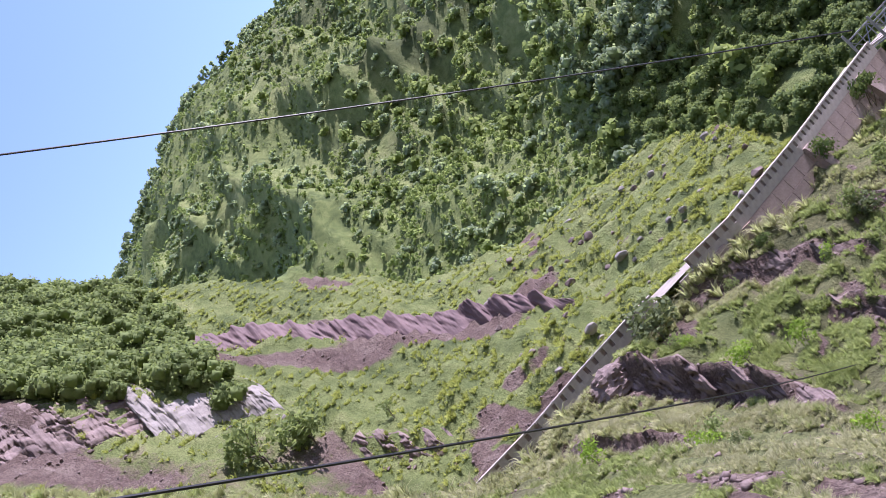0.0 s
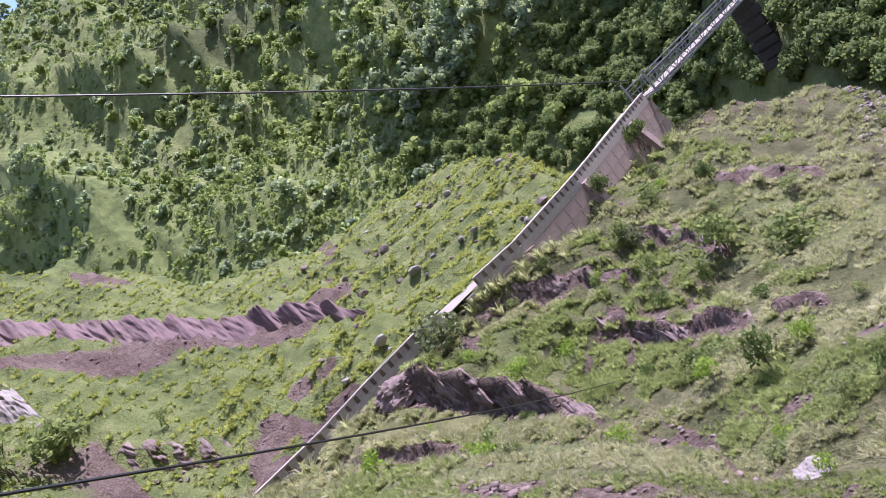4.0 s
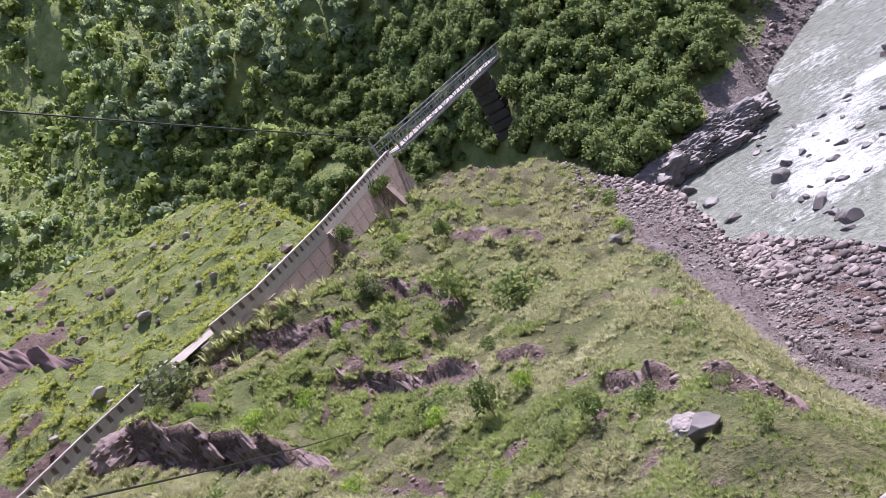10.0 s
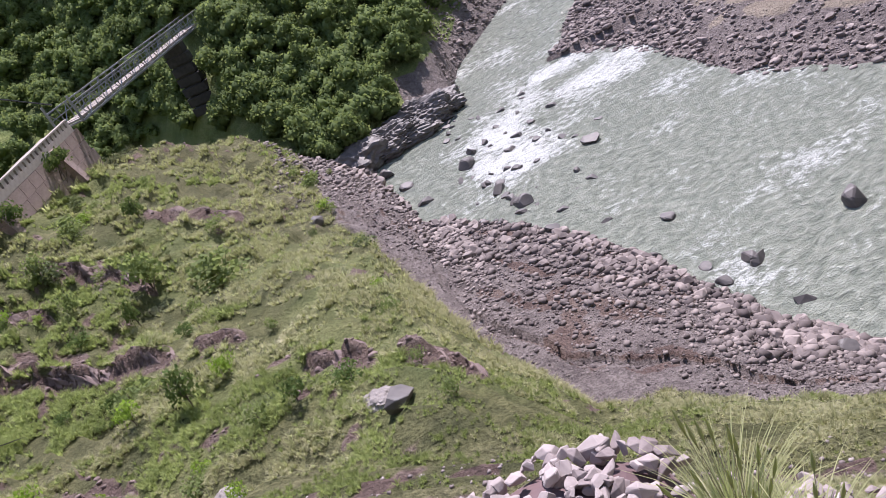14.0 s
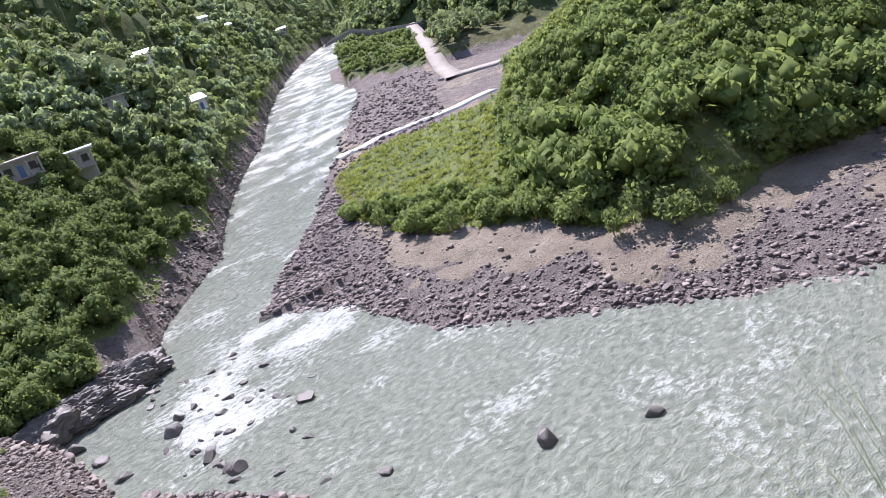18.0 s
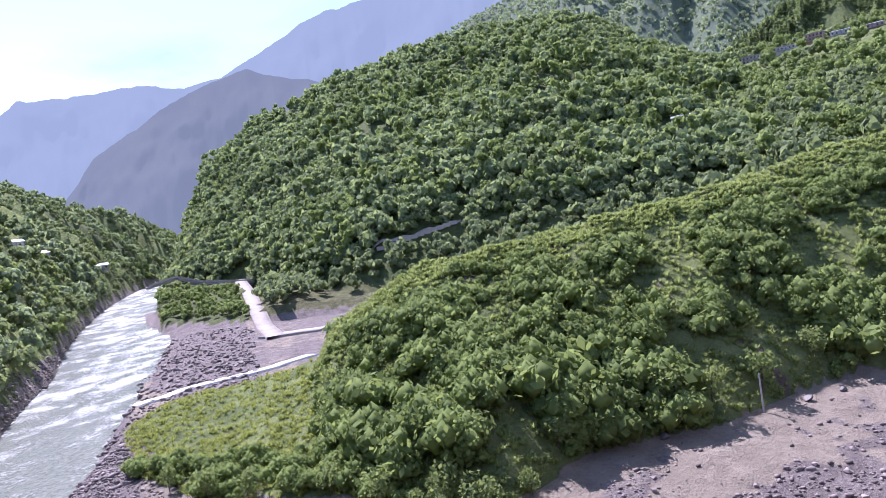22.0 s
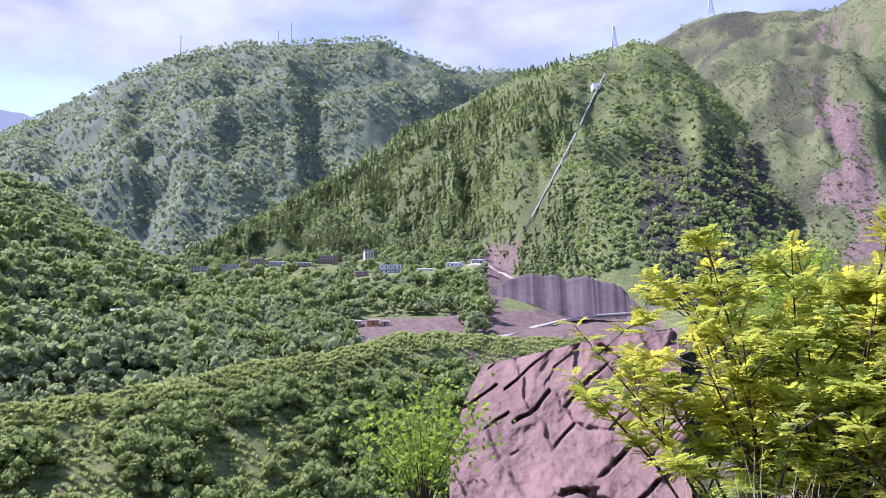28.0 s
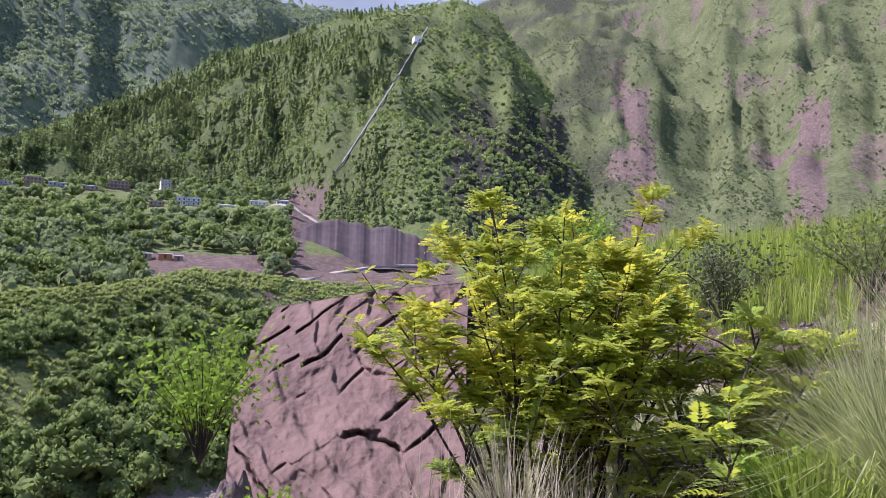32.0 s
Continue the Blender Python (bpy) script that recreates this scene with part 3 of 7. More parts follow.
def cover(az, r, x, y, z, kind):
    """Masks: sand, rubble, bare soil, forest floor."""
    big, small = fbm(x / 9, y / 9, 3, 40), fbm(x / 2.5, y / 2.5, 3, 41)
    el = np.degrees(np.arctan2(z - EYE, r))
    sand, rubble, soil, forest = (np.zeros_like(z) for _ in range(4))
    # rubble beach below the grass and the far gravel bar
    toe_r, toe_z = along(TOE, az)
    beach = (kind == 0) & (az > -6) & (az < 95)
    rubble = np.where(beach, smooth((r - toe_r + 2 * big * 2) / 4 + 0.5) * smooth((az + 3) / 4), rubble)
    bar = kind == KINDS["gravel_bar"]
    rubble = np.where(bar | (z < 0.6), 1.0, rubble)
    bf, bc = along(FORMS["gravel_bar"][0], az)[0], along(FORMS["gravel_bar"][1], az)[0]
    sb = (r - bf) / np.maximum(bc - bf, 1)
    sand = np.where(bar, smooth((sb - 0.42 + 0.55 * big + 0.3 * small) / 0.25) * smooth((az - 27) / 4), sand)
    lo = (kind == KINDS["far_mountain"]) & (az > 8) & (z < river_level(r) + 4 + 3 * big)
    rubble = np.where(lo, 1.0, rubble)
    pad = (np.isin(kind, (-1, KINDS["fork_bluff"], KINDS["grass_lobe"]))) & (az > 18) & (az < 46) & (r > 94) & (z < river_level(r) + 3.2)
    rubble = np.where(pad, 0.9, rubble)
    sand = np.where(pad & (az > 37.5), 0.35 + 0.6 * big, sand)
    # bare streaks between the terraces of our slope
    ours = (kind == 0) & (r > 8)
    t = terrace_phase(x, y, z)
    riser = band(t - np.floor(t), 0.70, 1.0, 0.15)
    soil = np.where(ours, smooth((riser - 0.80 + 1.7 * big + 0.8 * small) / 0.35) * 0.95, soil)
    soil = np.where(ours & (r < 45), np.maximum(soil, smooth((fbm(x / 3 + 0.4 * z, y / 3, 4, 44) - 0.26) / 0.12)), soil)
    for line, h in LEDGES:
        d = r - np.interp(az, [q[0] for q in line], [q[1] for q in line])
        soil = np.where(np.isin(kind, (0, 1)), np.maximum(soil, band(d + 1.4 * small + 1.2 * big, -1.3, 1.1 * h, 0.9) * band(az, line[0][0], line[-1][0], 1.5)), soil)
    soil = np.where((kind == 0) & (r < 9), 0.45 + 0.5 * small, soil)
    soil = np.where((kind == 0) & (r > 9), np.maximum(soil, band(az + 3 * big, 84, 111, 3)), soil)
    # eroded purple bank under the terrace hill
    foot, crest = along(UPPER, az), along(FORMS["terrace_hill"][1], az)
    s = (r - foot[0]) / np.maximum(crest[0] - foot[0], 1)
    soil = np.where(kind == KINDS["terrace_hill"], np.maximum(band(s + 0.10 * big, 0.44, 0.53, 0.06) * band(az, -67, -39, 3), smooth((1.2 * big + small - 0.48) / 0.3) * 0.8), soil)
    soil = np.where((kind == KINDS["terrace_hill"]) & (az < -59) & (s < 0.3), np.maximum(soil, 0.6 + big), soil)
    for name, amount in (("bare_mountain", 0.4), ("forest_hill", 1), ("village_slope", 0.75), ("fork_bluff", 0.8), ("green_spur", 0.2), ("village_mountain", 0.6), ("tower_hill", 0.9)):
        forest = np.where(kind == KINDS[name], amount, forest)
    patch = smooth((fbm(x / 60, y / 60, 3, 50) + 0.15) / 0.3) * smooth((az + 42) / 14 + 0.5)
    forest = np.where(kind == KINDS["far_mountain"], np.maximum(patch, 0.3), forest)
    soil = np.where(kind == KINDS["green_spur"], smooth((big + small - 0.42) / 0.25) * 0.8, soil)
    # slides and gullies that run down the bare mountains
    streak = fbm(az * 0.55, np.log(r) * 2.2, 4, 60) + 0.45 * fbm(az * 2.2, np.log(r) * 6, 3, 61)
    broken = fbm(x / 45, y / 45, 4, 62)
    slides = np.maximum(band(az + 1.6 * streak + 2.2 * broken + 0.14 * (el - 8), 124.4, 126.4, 0.8) * (el < 18), band(az + 1.6 * streak + 2.4 * broken - 0.1 * (el - 8), 134.4, 136.6, 0.8) * (el < 16))
    crags = band(az, 111, 124, 5) * smooth((el - 19) / 4)
    soil = np.where(kind == KINDS["bare_mountain"], np.clip(smooth((0.5 * streak + broken - 0.12) / 0.25) * 0.55 * smooth((az - 119) / 4) + slides * 0.85 * smooth((0.5 * streak + broken + 0.4) / 0.35), 0, 1), soil)
    scar = band(az - 0.45 * (el - 5), 95.6, 98.6, 1.2) * band(el, 4, 10.5, 1) + band(az, 88.3, 95, 1.5) * band(el, 3.3, 5.0, 0.7) + 0.62 * band(az, 95, 111, 2) * band(el, 3, 5.5, 0.7)
    soil = np.where(np.isin(kind, (KINDS["tower_hill"], KINDS["village_slope"])), np.maximum(soil, scar * 1.1), soil)
    soil = np.where((kind == 0) & (az > 112) & (r < 60), smooth((big + 0.6 * small - 0.12) / 0.3), soil)
    # tone of the cover: lush grass, cliff rock, dry olive scrub
    lush, cliff, olive = (np.zeros_like(z) for _ in range(3))
    lush = np.where(kind == KINDS["far_mountain"], 1 - patch, lush)
    lush = np.where(np.isin(kind, (KINDS["terrace_hill"], KINDS["grass_lobe"])), 0.85, lush)
    lush = np.where(kind == KINDS["green_spur"], 0.75, lush)
    lush = np.where(kind == KINDS["village_slope"], 0.5, lush)
    lush = np.where(kind == KINDS["tower_hill"], 0.5 * smooth((fbm(x / 90, y / 90, 3, 52) - 0.05) / 0.3), lush)
    lush = np.where((kind == 0) & (r > 12), 0.45 * smooth((fbm(x / 14, y / 14, 3, 53) + 0.05) / 0.3), lush)
    olive = np.where(kind == KINDS["bare_mountain"], 0.9, olive)
    # right face of tower hill: bare rock with its shaded side painted in
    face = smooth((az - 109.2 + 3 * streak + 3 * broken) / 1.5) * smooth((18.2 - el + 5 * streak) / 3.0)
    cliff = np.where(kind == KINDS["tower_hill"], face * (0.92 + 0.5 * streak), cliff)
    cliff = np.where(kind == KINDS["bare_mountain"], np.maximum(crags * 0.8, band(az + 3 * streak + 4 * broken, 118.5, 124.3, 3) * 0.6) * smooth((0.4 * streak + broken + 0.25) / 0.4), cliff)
    return sand, rubble, soil, forest, np.stack([lush, cliff, olive, np.ones_like(z)], -1)


def build_ground():
    az = np.concatenate([np.arange(-112, 148, 0.36), np.arange(148, 248, 1.5)])
    rr = [0.05]
    rr += list(np.geomspace(1.2, 9, 50, endpoint=False)) + list(np.geomspace(9, 112, 300, endpoint=False)) + list(np.geomspace(112, 4900, 210))
    rr = np.array(rr)
    A, D = np.meshgrid(az, rr)
    z, kind = surface(A, D)
    x, y = D * np.sin(np.radians(A)), D * np.cos(np.radians(A))
    sand, rubble, soil, forest, tone = cover(A, D, x, y, z, kind)
    verts = np.stack([x, y, z], -1).reshape(-1, 3)
    ob = mesh_object("ground", verts, grid_faces(len(rr), len(az), True), GROUND, smooth_faces=True)
    col = np.stack([sand, rubble, soil, forest], -1).astype(np.float32).clip(0, 1)
    a = ob.data.color_attributes.new("cover", "FLOAT_COLOR", "POINT")
    a.data.foreach_set("color", col.ravel())
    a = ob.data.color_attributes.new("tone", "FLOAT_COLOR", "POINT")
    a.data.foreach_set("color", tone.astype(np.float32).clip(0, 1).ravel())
    # only the village mountain takes the ground colour that holds painted haze
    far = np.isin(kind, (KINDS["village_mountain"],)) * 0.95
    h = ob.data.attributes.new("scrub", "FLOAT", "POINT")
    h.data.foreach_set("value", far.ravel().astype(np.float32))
    return tagged(ob, "grassy valley sides with red soil and grey rubble", "ground", kind="structure")


def build_river():
    left = [(-2, 92, 0), (3.4, 88, 0), (11.3, 99, 0), (18.7, 138, 0), (24.7, 257, 0), (27.4, 451, 0), (31.4, 779, 0), (33, 900, 0)]
    az = np.arange(-2, 150, 0.4)
    rr = np.geomspace(24, 1000, 240)
    A, D = np.meshgrid(az, rr)
    x, y = D * np.sin(np.radians(A)), D * np.cos(np.radians(A))
    z = river_level(D)
    g, _ = land(A, D)
    keep = (g < z + 1.5)
    f = grid_faces(len(rr), len(az))
    f = f[keep.ravel()[f].any(1)]
    used = np.unique(f)
    back = np.full(A.size, -1)
    back[used] = np.arange(len(used))
    z = z + 0.10 * fbm(x / 3, y / 2, 3, 9) + 0.02
    ob = mesh_object("water", np.stack([x, y, z], -1).reshape(-1, 3)[used], back[f], WATER, smooth_faces=True)
    rapids = 0.2 * np.exp(-(((x - 33) / 13) ** 2 + ((y - 84) / 12) ** 2)) + 0.13 * smooth((D - 150) / 60) + 0.35 * np.exp(-((x - 15) / 7) ** 2 - ((y - 74) / 12) ** 2) + 0.18 * smooth((x - 10) / 15)
    foam = np.clip(rapids + 0.45 * fbm(x / 5, y / 4, 3, 12), 0, 1).ravel()[used].astype(np.float32)
    at = ob.data.attributes.new("foam", "FLOAT", "POINT")
    at.data.foreach_set("value", foam)
    return tagged(ob, "pale grey-green silty river with white rapids", "river", kind="structure")


def build_range(name, crest, mat, drop, label):
    """A far mountain range that closes the valley."""
    az = np.arange(crest[0][0], crest[-1][0], 0.15)
    r, z = along(crest, az)
    z = z + fbm(az * 0.9, az * 0 + 3, 5, 70) * r * 0.005
    t = np.linspace(0, 1, 24)[:, None]
    R_ = r[None] - drop * (1 - t) + 0 * az
    Z_ = z[None] * t ** 0.8 + (1 - t) * 20
    R_ = R_ + fbm(az[None] * 0.35 + 0 * t, t * 3 + 0 * az, 4, 71) * drop * 0.25 * np.sin(t * np.pi)
    x, y = R_ * np.sin(np.radians(az)), R_ * np.cos(np.radians(az))
    ob = mesh_object(name, np.stack([x, y, Z_], -1).reshape(-1, 3), grid_faces(24, len(az)), mat, smooth_faces=True)
    return tagged(ob, label, "mountain range", kind="structure")


build_ground()
build_river()
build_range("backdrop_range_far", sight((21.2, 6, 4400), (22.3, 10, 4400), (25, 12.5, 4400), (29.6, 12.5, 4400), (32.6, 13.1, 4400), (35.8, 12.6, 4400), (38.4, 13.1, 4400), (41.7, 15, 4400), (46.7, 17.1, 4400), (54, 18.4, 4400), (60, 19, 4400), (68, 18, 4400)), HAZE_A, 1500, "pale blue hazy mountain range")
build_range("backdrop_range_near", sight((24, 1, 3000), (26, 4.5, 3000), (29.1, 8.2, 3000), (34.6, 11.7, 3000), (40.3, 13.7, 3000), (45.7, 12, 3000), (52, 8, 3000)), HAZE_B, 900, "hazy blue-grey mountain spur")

# ---- helpers for things and parts ----


def part(name, bm, mat, parent, label=""):
    me = bpy.data.meshes.new(name)
    bm.to_mesh(me)
    bm.free()
    me.materials.append(mat)
    ob = new(name, me)
    ob.parent = parent
    return tagged(ob, label)


def part_of_mesh(name, me, parent, m=None):
    ob = new(name, me)
    ob.parent = parent
    if m is not None:
        ob.matrix_local = m
    return ob


def thing(name, place, label, category, group="", turn=0.0):
    ob = new(name)
    ob.matrix_world = Matrix.Translation(place) @ pose(0, 0, 0, 0, 0, turn)
    return tagged(ob, label, category, group)


def box(bm, x0, y0, z0, x1, y1, z1, m=None):
    vs = [bm.verts.new(((x0, x1)[i], (y0, y1)[j], (z0, z1)[k])) for i in (0, 1) for j in (0, 1) for k in (0, 1)]
    for f in ((0, 1, 3, 2), (4, 6, 7, 5), (0, 4, 5, 1), (2, 3, 7, 6), (0, 2, 6, 4), (1, 5, 7, 3)):
        bm.faces.new([vs[i] for i in f])
    if m is not None:
        bmesh.ops.transform(bm, matrix=m, verts=vs)
    return vs


def bar(bm, a, b, w, h=None):
    """A square bar from a to b."""
    a, b = Vector(a), Vector(b)
    d = b - a
    q = d.to_track_quat("Y", "Z").to_matrix().to_4x4()
    h = h or w
    return box(bm, -w / 2, 0, -h / 2, w / 2, d.length, h / 2, Matrix.Translation(a) @ q)


def tube(bm, points, radii, sides=6):
    """A tapered round limb through the points."""
    rings = []
    for k, p in enumerate(points):
        p = Vector(p)
        d = (Vector(points[min(k + 1, len(points) - 1)]) - Vector(points[max(k - 1, 0)])).normalized()
        u = d.orthogonal().normalized()
        v = d.cross(u)
        rings.append([bm.verts.new(p + radii[k] * (math.cos(a) * u + math.sin(a) * v)) for a in (2 * math.pi * s / sides for s in range(sides))])
    for r0, r1 in zip(rings, rings[1:]):
        for s in range(sides):
            bm.faces.new((r0[s], r0[(s + 1) % sides], r1[(s + 1) % sides], r1[s]))
    bm.faces.new(rings[0][::-1])
    bm.faces.new(rings[-1])


def one_box(name, mat, *dims):
    bm = bmesh.new()
    box(bm, *dims)
    me = bpy.data.meshes.new(name)
    bm.to_mesh(me)
    bm.free()
    me.materials.append(mat)
    return me


# ---- the old road with its slotted parapet, and the truss bridge ----
DECK = 21.5
ROAD_LINE = [polar(a, r) for a, r in ((-62, 55), (-54.4, 54), (-48, 54.2), (-43, 56.5), (-37.5, 58.8), (-33.4, 60), (-27.6, 61.6), (-21.1, 69.5), (-13.4, 88))]
BRIDGE_A, BRIDGE_B = polar(-13.4, 88, DECK), polar(-2.1, 129, DECK - 0.6)


def road_samples(step):
    out, rest = [], 0.0
    for a, b in zip(ROAD_LINE, ROAD_LINE[1:]):
        d = b - a
        s = rest
        while s < d.length:
            out.append((a + d * (s / d.length), math.degrees(math.atan2(d.y, d.x))))
            s += step
        rest = s - d.length
    return out


def build_parapet():
    wall = thing("parapet_wall", ROAD_LINE[0] * 0, "pale concrete parapet wall with dark drainage slots", "parapet")
    post = one_box("post", CONCRETE, -0.31, -0.18, 0.18, 0.31, 0.06, 0.72)
    back = one_box("slot_back", MASONRY, -0.49, 0.06, 0.18, 0.49, 0.17, 0.72)
    sill = one_box("sill", CONCRETE, -0.49, -0.19, -0.5, 0.49, 0.19, 0.18)
    cope = one_box("coping", CONCRETE, -0.49, -0.21, 0.72, 0.49, 0.21, 0.86)
    for k, (p, a) in enumerate(road_samples(0.98)):
        if 27 < k < 32:
            continue
        m = Matrix.Translation((p.x, p.y, DECK - 0.2)) @ pose(0, 0, 0, 0, 0, a)
        for me in (sill, post, back):
            part_of_mesh(me.name, me, wall, m)
        part_of_mesh("coping", cope, wall, m @ pose(0, 0, 0, 0, random.uniform(-0.6, 0.6), 0))
    face = thing("retaining_wall", ROAD_LINE[0] * 0, "purple-grey stone retaining wall with pale mortar joints", "wall")
    panel = {n: one_box("panel", MASONRY, -0.95, -0.22, -0.62, 0.95, 0.22, 0.62) for n in (0, 1)}
    for k, (p, a) in enumerate(road_samples(1.96)):
        az = math.degrees(math.atan2(p.x, p.y))
        if -42 < az < -34.3:
            continue
        rows = 4 if az > -17 else 2 if az > -36 else 1
        for j in range(rows):
            out = 0.10 * j + (0.25 if k % 7 == 3 else 0)
            m = Matrix.Translation((p.x, p.y, DECK - 1.36 - 1.27 * j)) @ pose(0, 0, 0, 0, 0, a) @ Matrix.Translation((0.0 if j % 2 else 0.4, -out, 0)) @ pose(0, 0, 0, -3, random.uniform(-0.5, 0.5), 0)
            part_of_mesh("panel", panel[j % 2], face, m)
        if k % 7 == 3 and az > -40:
            bm = bmesh.new()
            vs = box(bm, -0.5, -1.6, -4.5, 0.5, 0, -0.5)
            for v in vs:
                if v.co.z > -1 and v.co.y < -1:
                    v.co.y += 1.1
            b = part("buttress", bm, MASONRY, face)
            b.matrix_local = Matrix.Translation((p.x, p.y, DECK)) @ pose(0, 0, 0, 0, 0, a)
    # mortar bed behind the panels
    bm = bmesh.new()
    pts = road_samples(1.96)
    for (p, a), (q, _) in zip(pts, pts[1:]):
        if -42 < math.degrees(math.atan2(p.x, p.y)) < -34.3:
            continue
        bar(bm, (p.x, p.y, DECK - 2.3), (q.x, q.y, DECK - 2.3), 0.34, 4.0)
    part("mortar_backing", bm, CONCRETE, face, "pale mortar bed")
    # the road itself, on the hill side of the parapet
    v, f = [], []
    for k, (p, a) in enumerate(pts):
        n = Vector((-math.sin(radians(a)), math.cos(radians(a))))
        for j, w in enumerate((0.1, 1.0, 2.0, 3.1)):
            v.append((p.x + n.x * w, p.y + n.y * w, DECK - 0.05 + 0.12 * vnoise(k * 0.7, j * 1.3, 5) - (0.1 if j == 0 else 0)))
    road = mesh_object("road", v, grid_faces(len(pts), 4), ROAD_GRAVEL, smooth_faces=True)
    tagged(road, "abandoned gravel road along the hillside", "road", kind="structure")


def build_bridge():
    d = BRIDGE_B - BRIDGE_A
    L = d.length
    base = Matrix.Translation(BRIDGE_A) @ d.to_track_quat("Y", "Z").to_matrix().to_4x4()
    br = new("truss_bridge")
    br.matrix_world = base
    tagged(br, "grey steel truss footbridge with pale deck slabs over a gully", "bridge")
    n = 22
    step = L / n
    for side in (-1.6, 1.6):
        for name, z, w in (("top_chord", 1.75, 0.16), ("middle_chord", 0.9, 0.09), ("bottom_chord", -0.25, 0.2)):
            bm = bmesh.new()
            bar(bm, (side, 0, z), (side, L, z), w)
            part(name, bm, STEEL, br)
        for k in range(n + 1):
            bm = bmesh.new()
            bar(bm, (side, k * step, -0.25), (side, k * step, 1.75), 0.09)
            part("truss_post", bm, STEEL, br)
            if k < n:
                bm = bmesh.new()
                a, b = (-0.25, 1.75) if k % 2 else (1.75, -0.25)
                bar(bm, (side, k * step, a), (side, (k + 1) * step, b), 0.07)
                part("diagonal", bm, STEEL, br)
    slab = one_box("deck_slab", CONCRETE, -1.15, -0.30, -0.06, 1.15, 0.30, 0.10)
    for k in range(int(L / 0.95)):
        part_of_mesh("deck_slab", slab, br, pose(0, 0.5 + k * 0.95, random.uniform(-0.02, 0.02), 0, 0, random.uniform(-1, 1)))
    for k in range(n + 1):
        bm = bmesh.new()
        bar(bm, (-1.8, k * step, -0.2), (1.8, k * step, -0.2), 0.16)
        part("cross_beam", bm, STEEL, br)
    bm = bmesh.new()
    bar(bm, (-0.3, 0, 0.0), (-0.3, L, 0.0), 0.06, 0.2)
    part("stringer", bm, STEEL, br)
    # abutment blocks at the far end
    ab = new("bridge_abutment")
    ab.matrix_world = base @ Matrix.Translation((0, L, 0))
    tagged(ab, "stepped purple-grey masonry abutment under the bridge end", "abutment")
    for k, (w, l, z0, z1) in enumerate(((2.3, 2.5, -1.6, -0.4), (2.5, 3.4, -3.2, -1.6), (2.8, 4.6, -8, -3.2))):
        bm = bmesh.new()
        box(bm, -w, -0.6 - 0.4 * k, z0, w, l, z1)
        bmesh.ops.bevel(bm, geom=bm.edges[:], offset=0.08, segments=1, affect="EDGES")
        part("block", bm, MASONRY, ab)
    bm = bmesh.new()
    bar(bm, (-1.2, 0.5, 0.0), (-1.4, 16, 1.2), 1.6, 0.25)
    part("ramp_slab", bm, CONCRETE, ab)
    bm = bmesh.new()
    bar(bm, (-2.2, 0.5, 0.4), (-2.6, 16, 1.6), 0.25, 0.9)
    part("side_wall", bm, CONCRETE, ab)
    # the masonry pier that carries the middle of the span
    pier = new("bridge_pier")
    pier.matrix_world = base @ Matrix.Translation((0, L * 0.68, 0))
    tagged(pier, "tall shaded masonry pier under the bridge", "pier")
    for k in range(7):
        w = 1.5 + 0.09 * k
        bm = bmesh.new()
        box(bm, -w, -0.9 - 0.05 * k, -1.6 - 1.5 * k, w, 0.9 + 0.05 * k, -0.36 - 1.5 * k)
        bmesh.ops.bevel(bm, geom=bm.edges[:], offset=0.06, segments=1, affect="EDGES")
        part("block", bm, SHADE_MASONRY, pier)
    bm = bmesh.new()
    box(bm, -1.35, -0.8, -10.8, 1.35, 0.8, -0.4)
    part("mortar_core", bm, SHADE_MASONRY, pier)
    # the two portal posts that the wire is tied to
    for y in (0.0, L):
        for x in (-1.6, 1.6):
            bm = bmesh.new()
            bar(bm, (x, y, -0.3), (x, y, 2.6), 0.2)
            part("portal_post", bm, STEEL, br)


def build_cable(name, a, b, sag, radius, label, frm=None):
    bm = bmesh.new()
    pts = [Vector(a).lerp(Vector(b), t) - Vector((0, 0, sag * 4 * t * (1 - t))) for t in (k / 40 for k in range(41))]
    tube(bm, pts, [radius] * 41, 6)
    me = bpy.data.meshes.new(name)
    bm.to_mesh(me)
    bm.free()
    me.materials.append(CABLE)
    return tagged(new(name, me), label, "cable", "cables over the slope")


ROAD_GRAVEL = simple("road_gravel", (0.21, 0.18, 0.155), (0.40, 0.36, 0.315), 1.2, bumps=0.6, distance=0.08)
build_parapet()
build_bridge()
build_cable("cable", polar(-76, 52, EYE + 52 * math.tan(radians(34))), polar(-13.6, 88.5, DECK + 2.4), 0.6, 0.075, "black overhead cable tied to the bridge portal")
build_cable("cable", polar(-95, 9.5, EYE + 9.5 * math.tan(radians(21.5))), polar(-28.5, 43, ground(-28.5, 43) + 0.2), 0.35, 0.03, "thick black cable sloping down across the grass")

# ---- foliage ----
rng = np.random.default_rng(7)
# far woods and mountain slope: leaves lightened and blued to stand for haze
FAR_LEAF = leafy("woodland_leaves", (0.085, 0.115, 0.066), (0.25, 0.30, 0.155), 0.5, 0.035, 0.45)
HAZED_SLOPE_LEAF = leafy("mountain_leaves", (0.16, 0.215, 0.165), (0.36, 0.44, 0.30), 0.5, 0.03, 0.62)
BANK_LEAF = leafy("river_bank_leaves", (0.045, 0.075, 0.03), (0.165, 0.22, 0.08), 0.45, 0.07, 0.4, None, 0.4)
HILL_LEAF = leafy("hill_wood_leaves", (0.095, 0.135, 0.072), (0.28, 0.35, 0.175), 0.5, 0.03, 0.5)
GRASSY_LEAF = leafy("low_scrub_leaves", (0.14, 0.20, 0.07), (0.36, 0.44, 0.165), 0.45, 0.05, 0.55, None, 0.4)
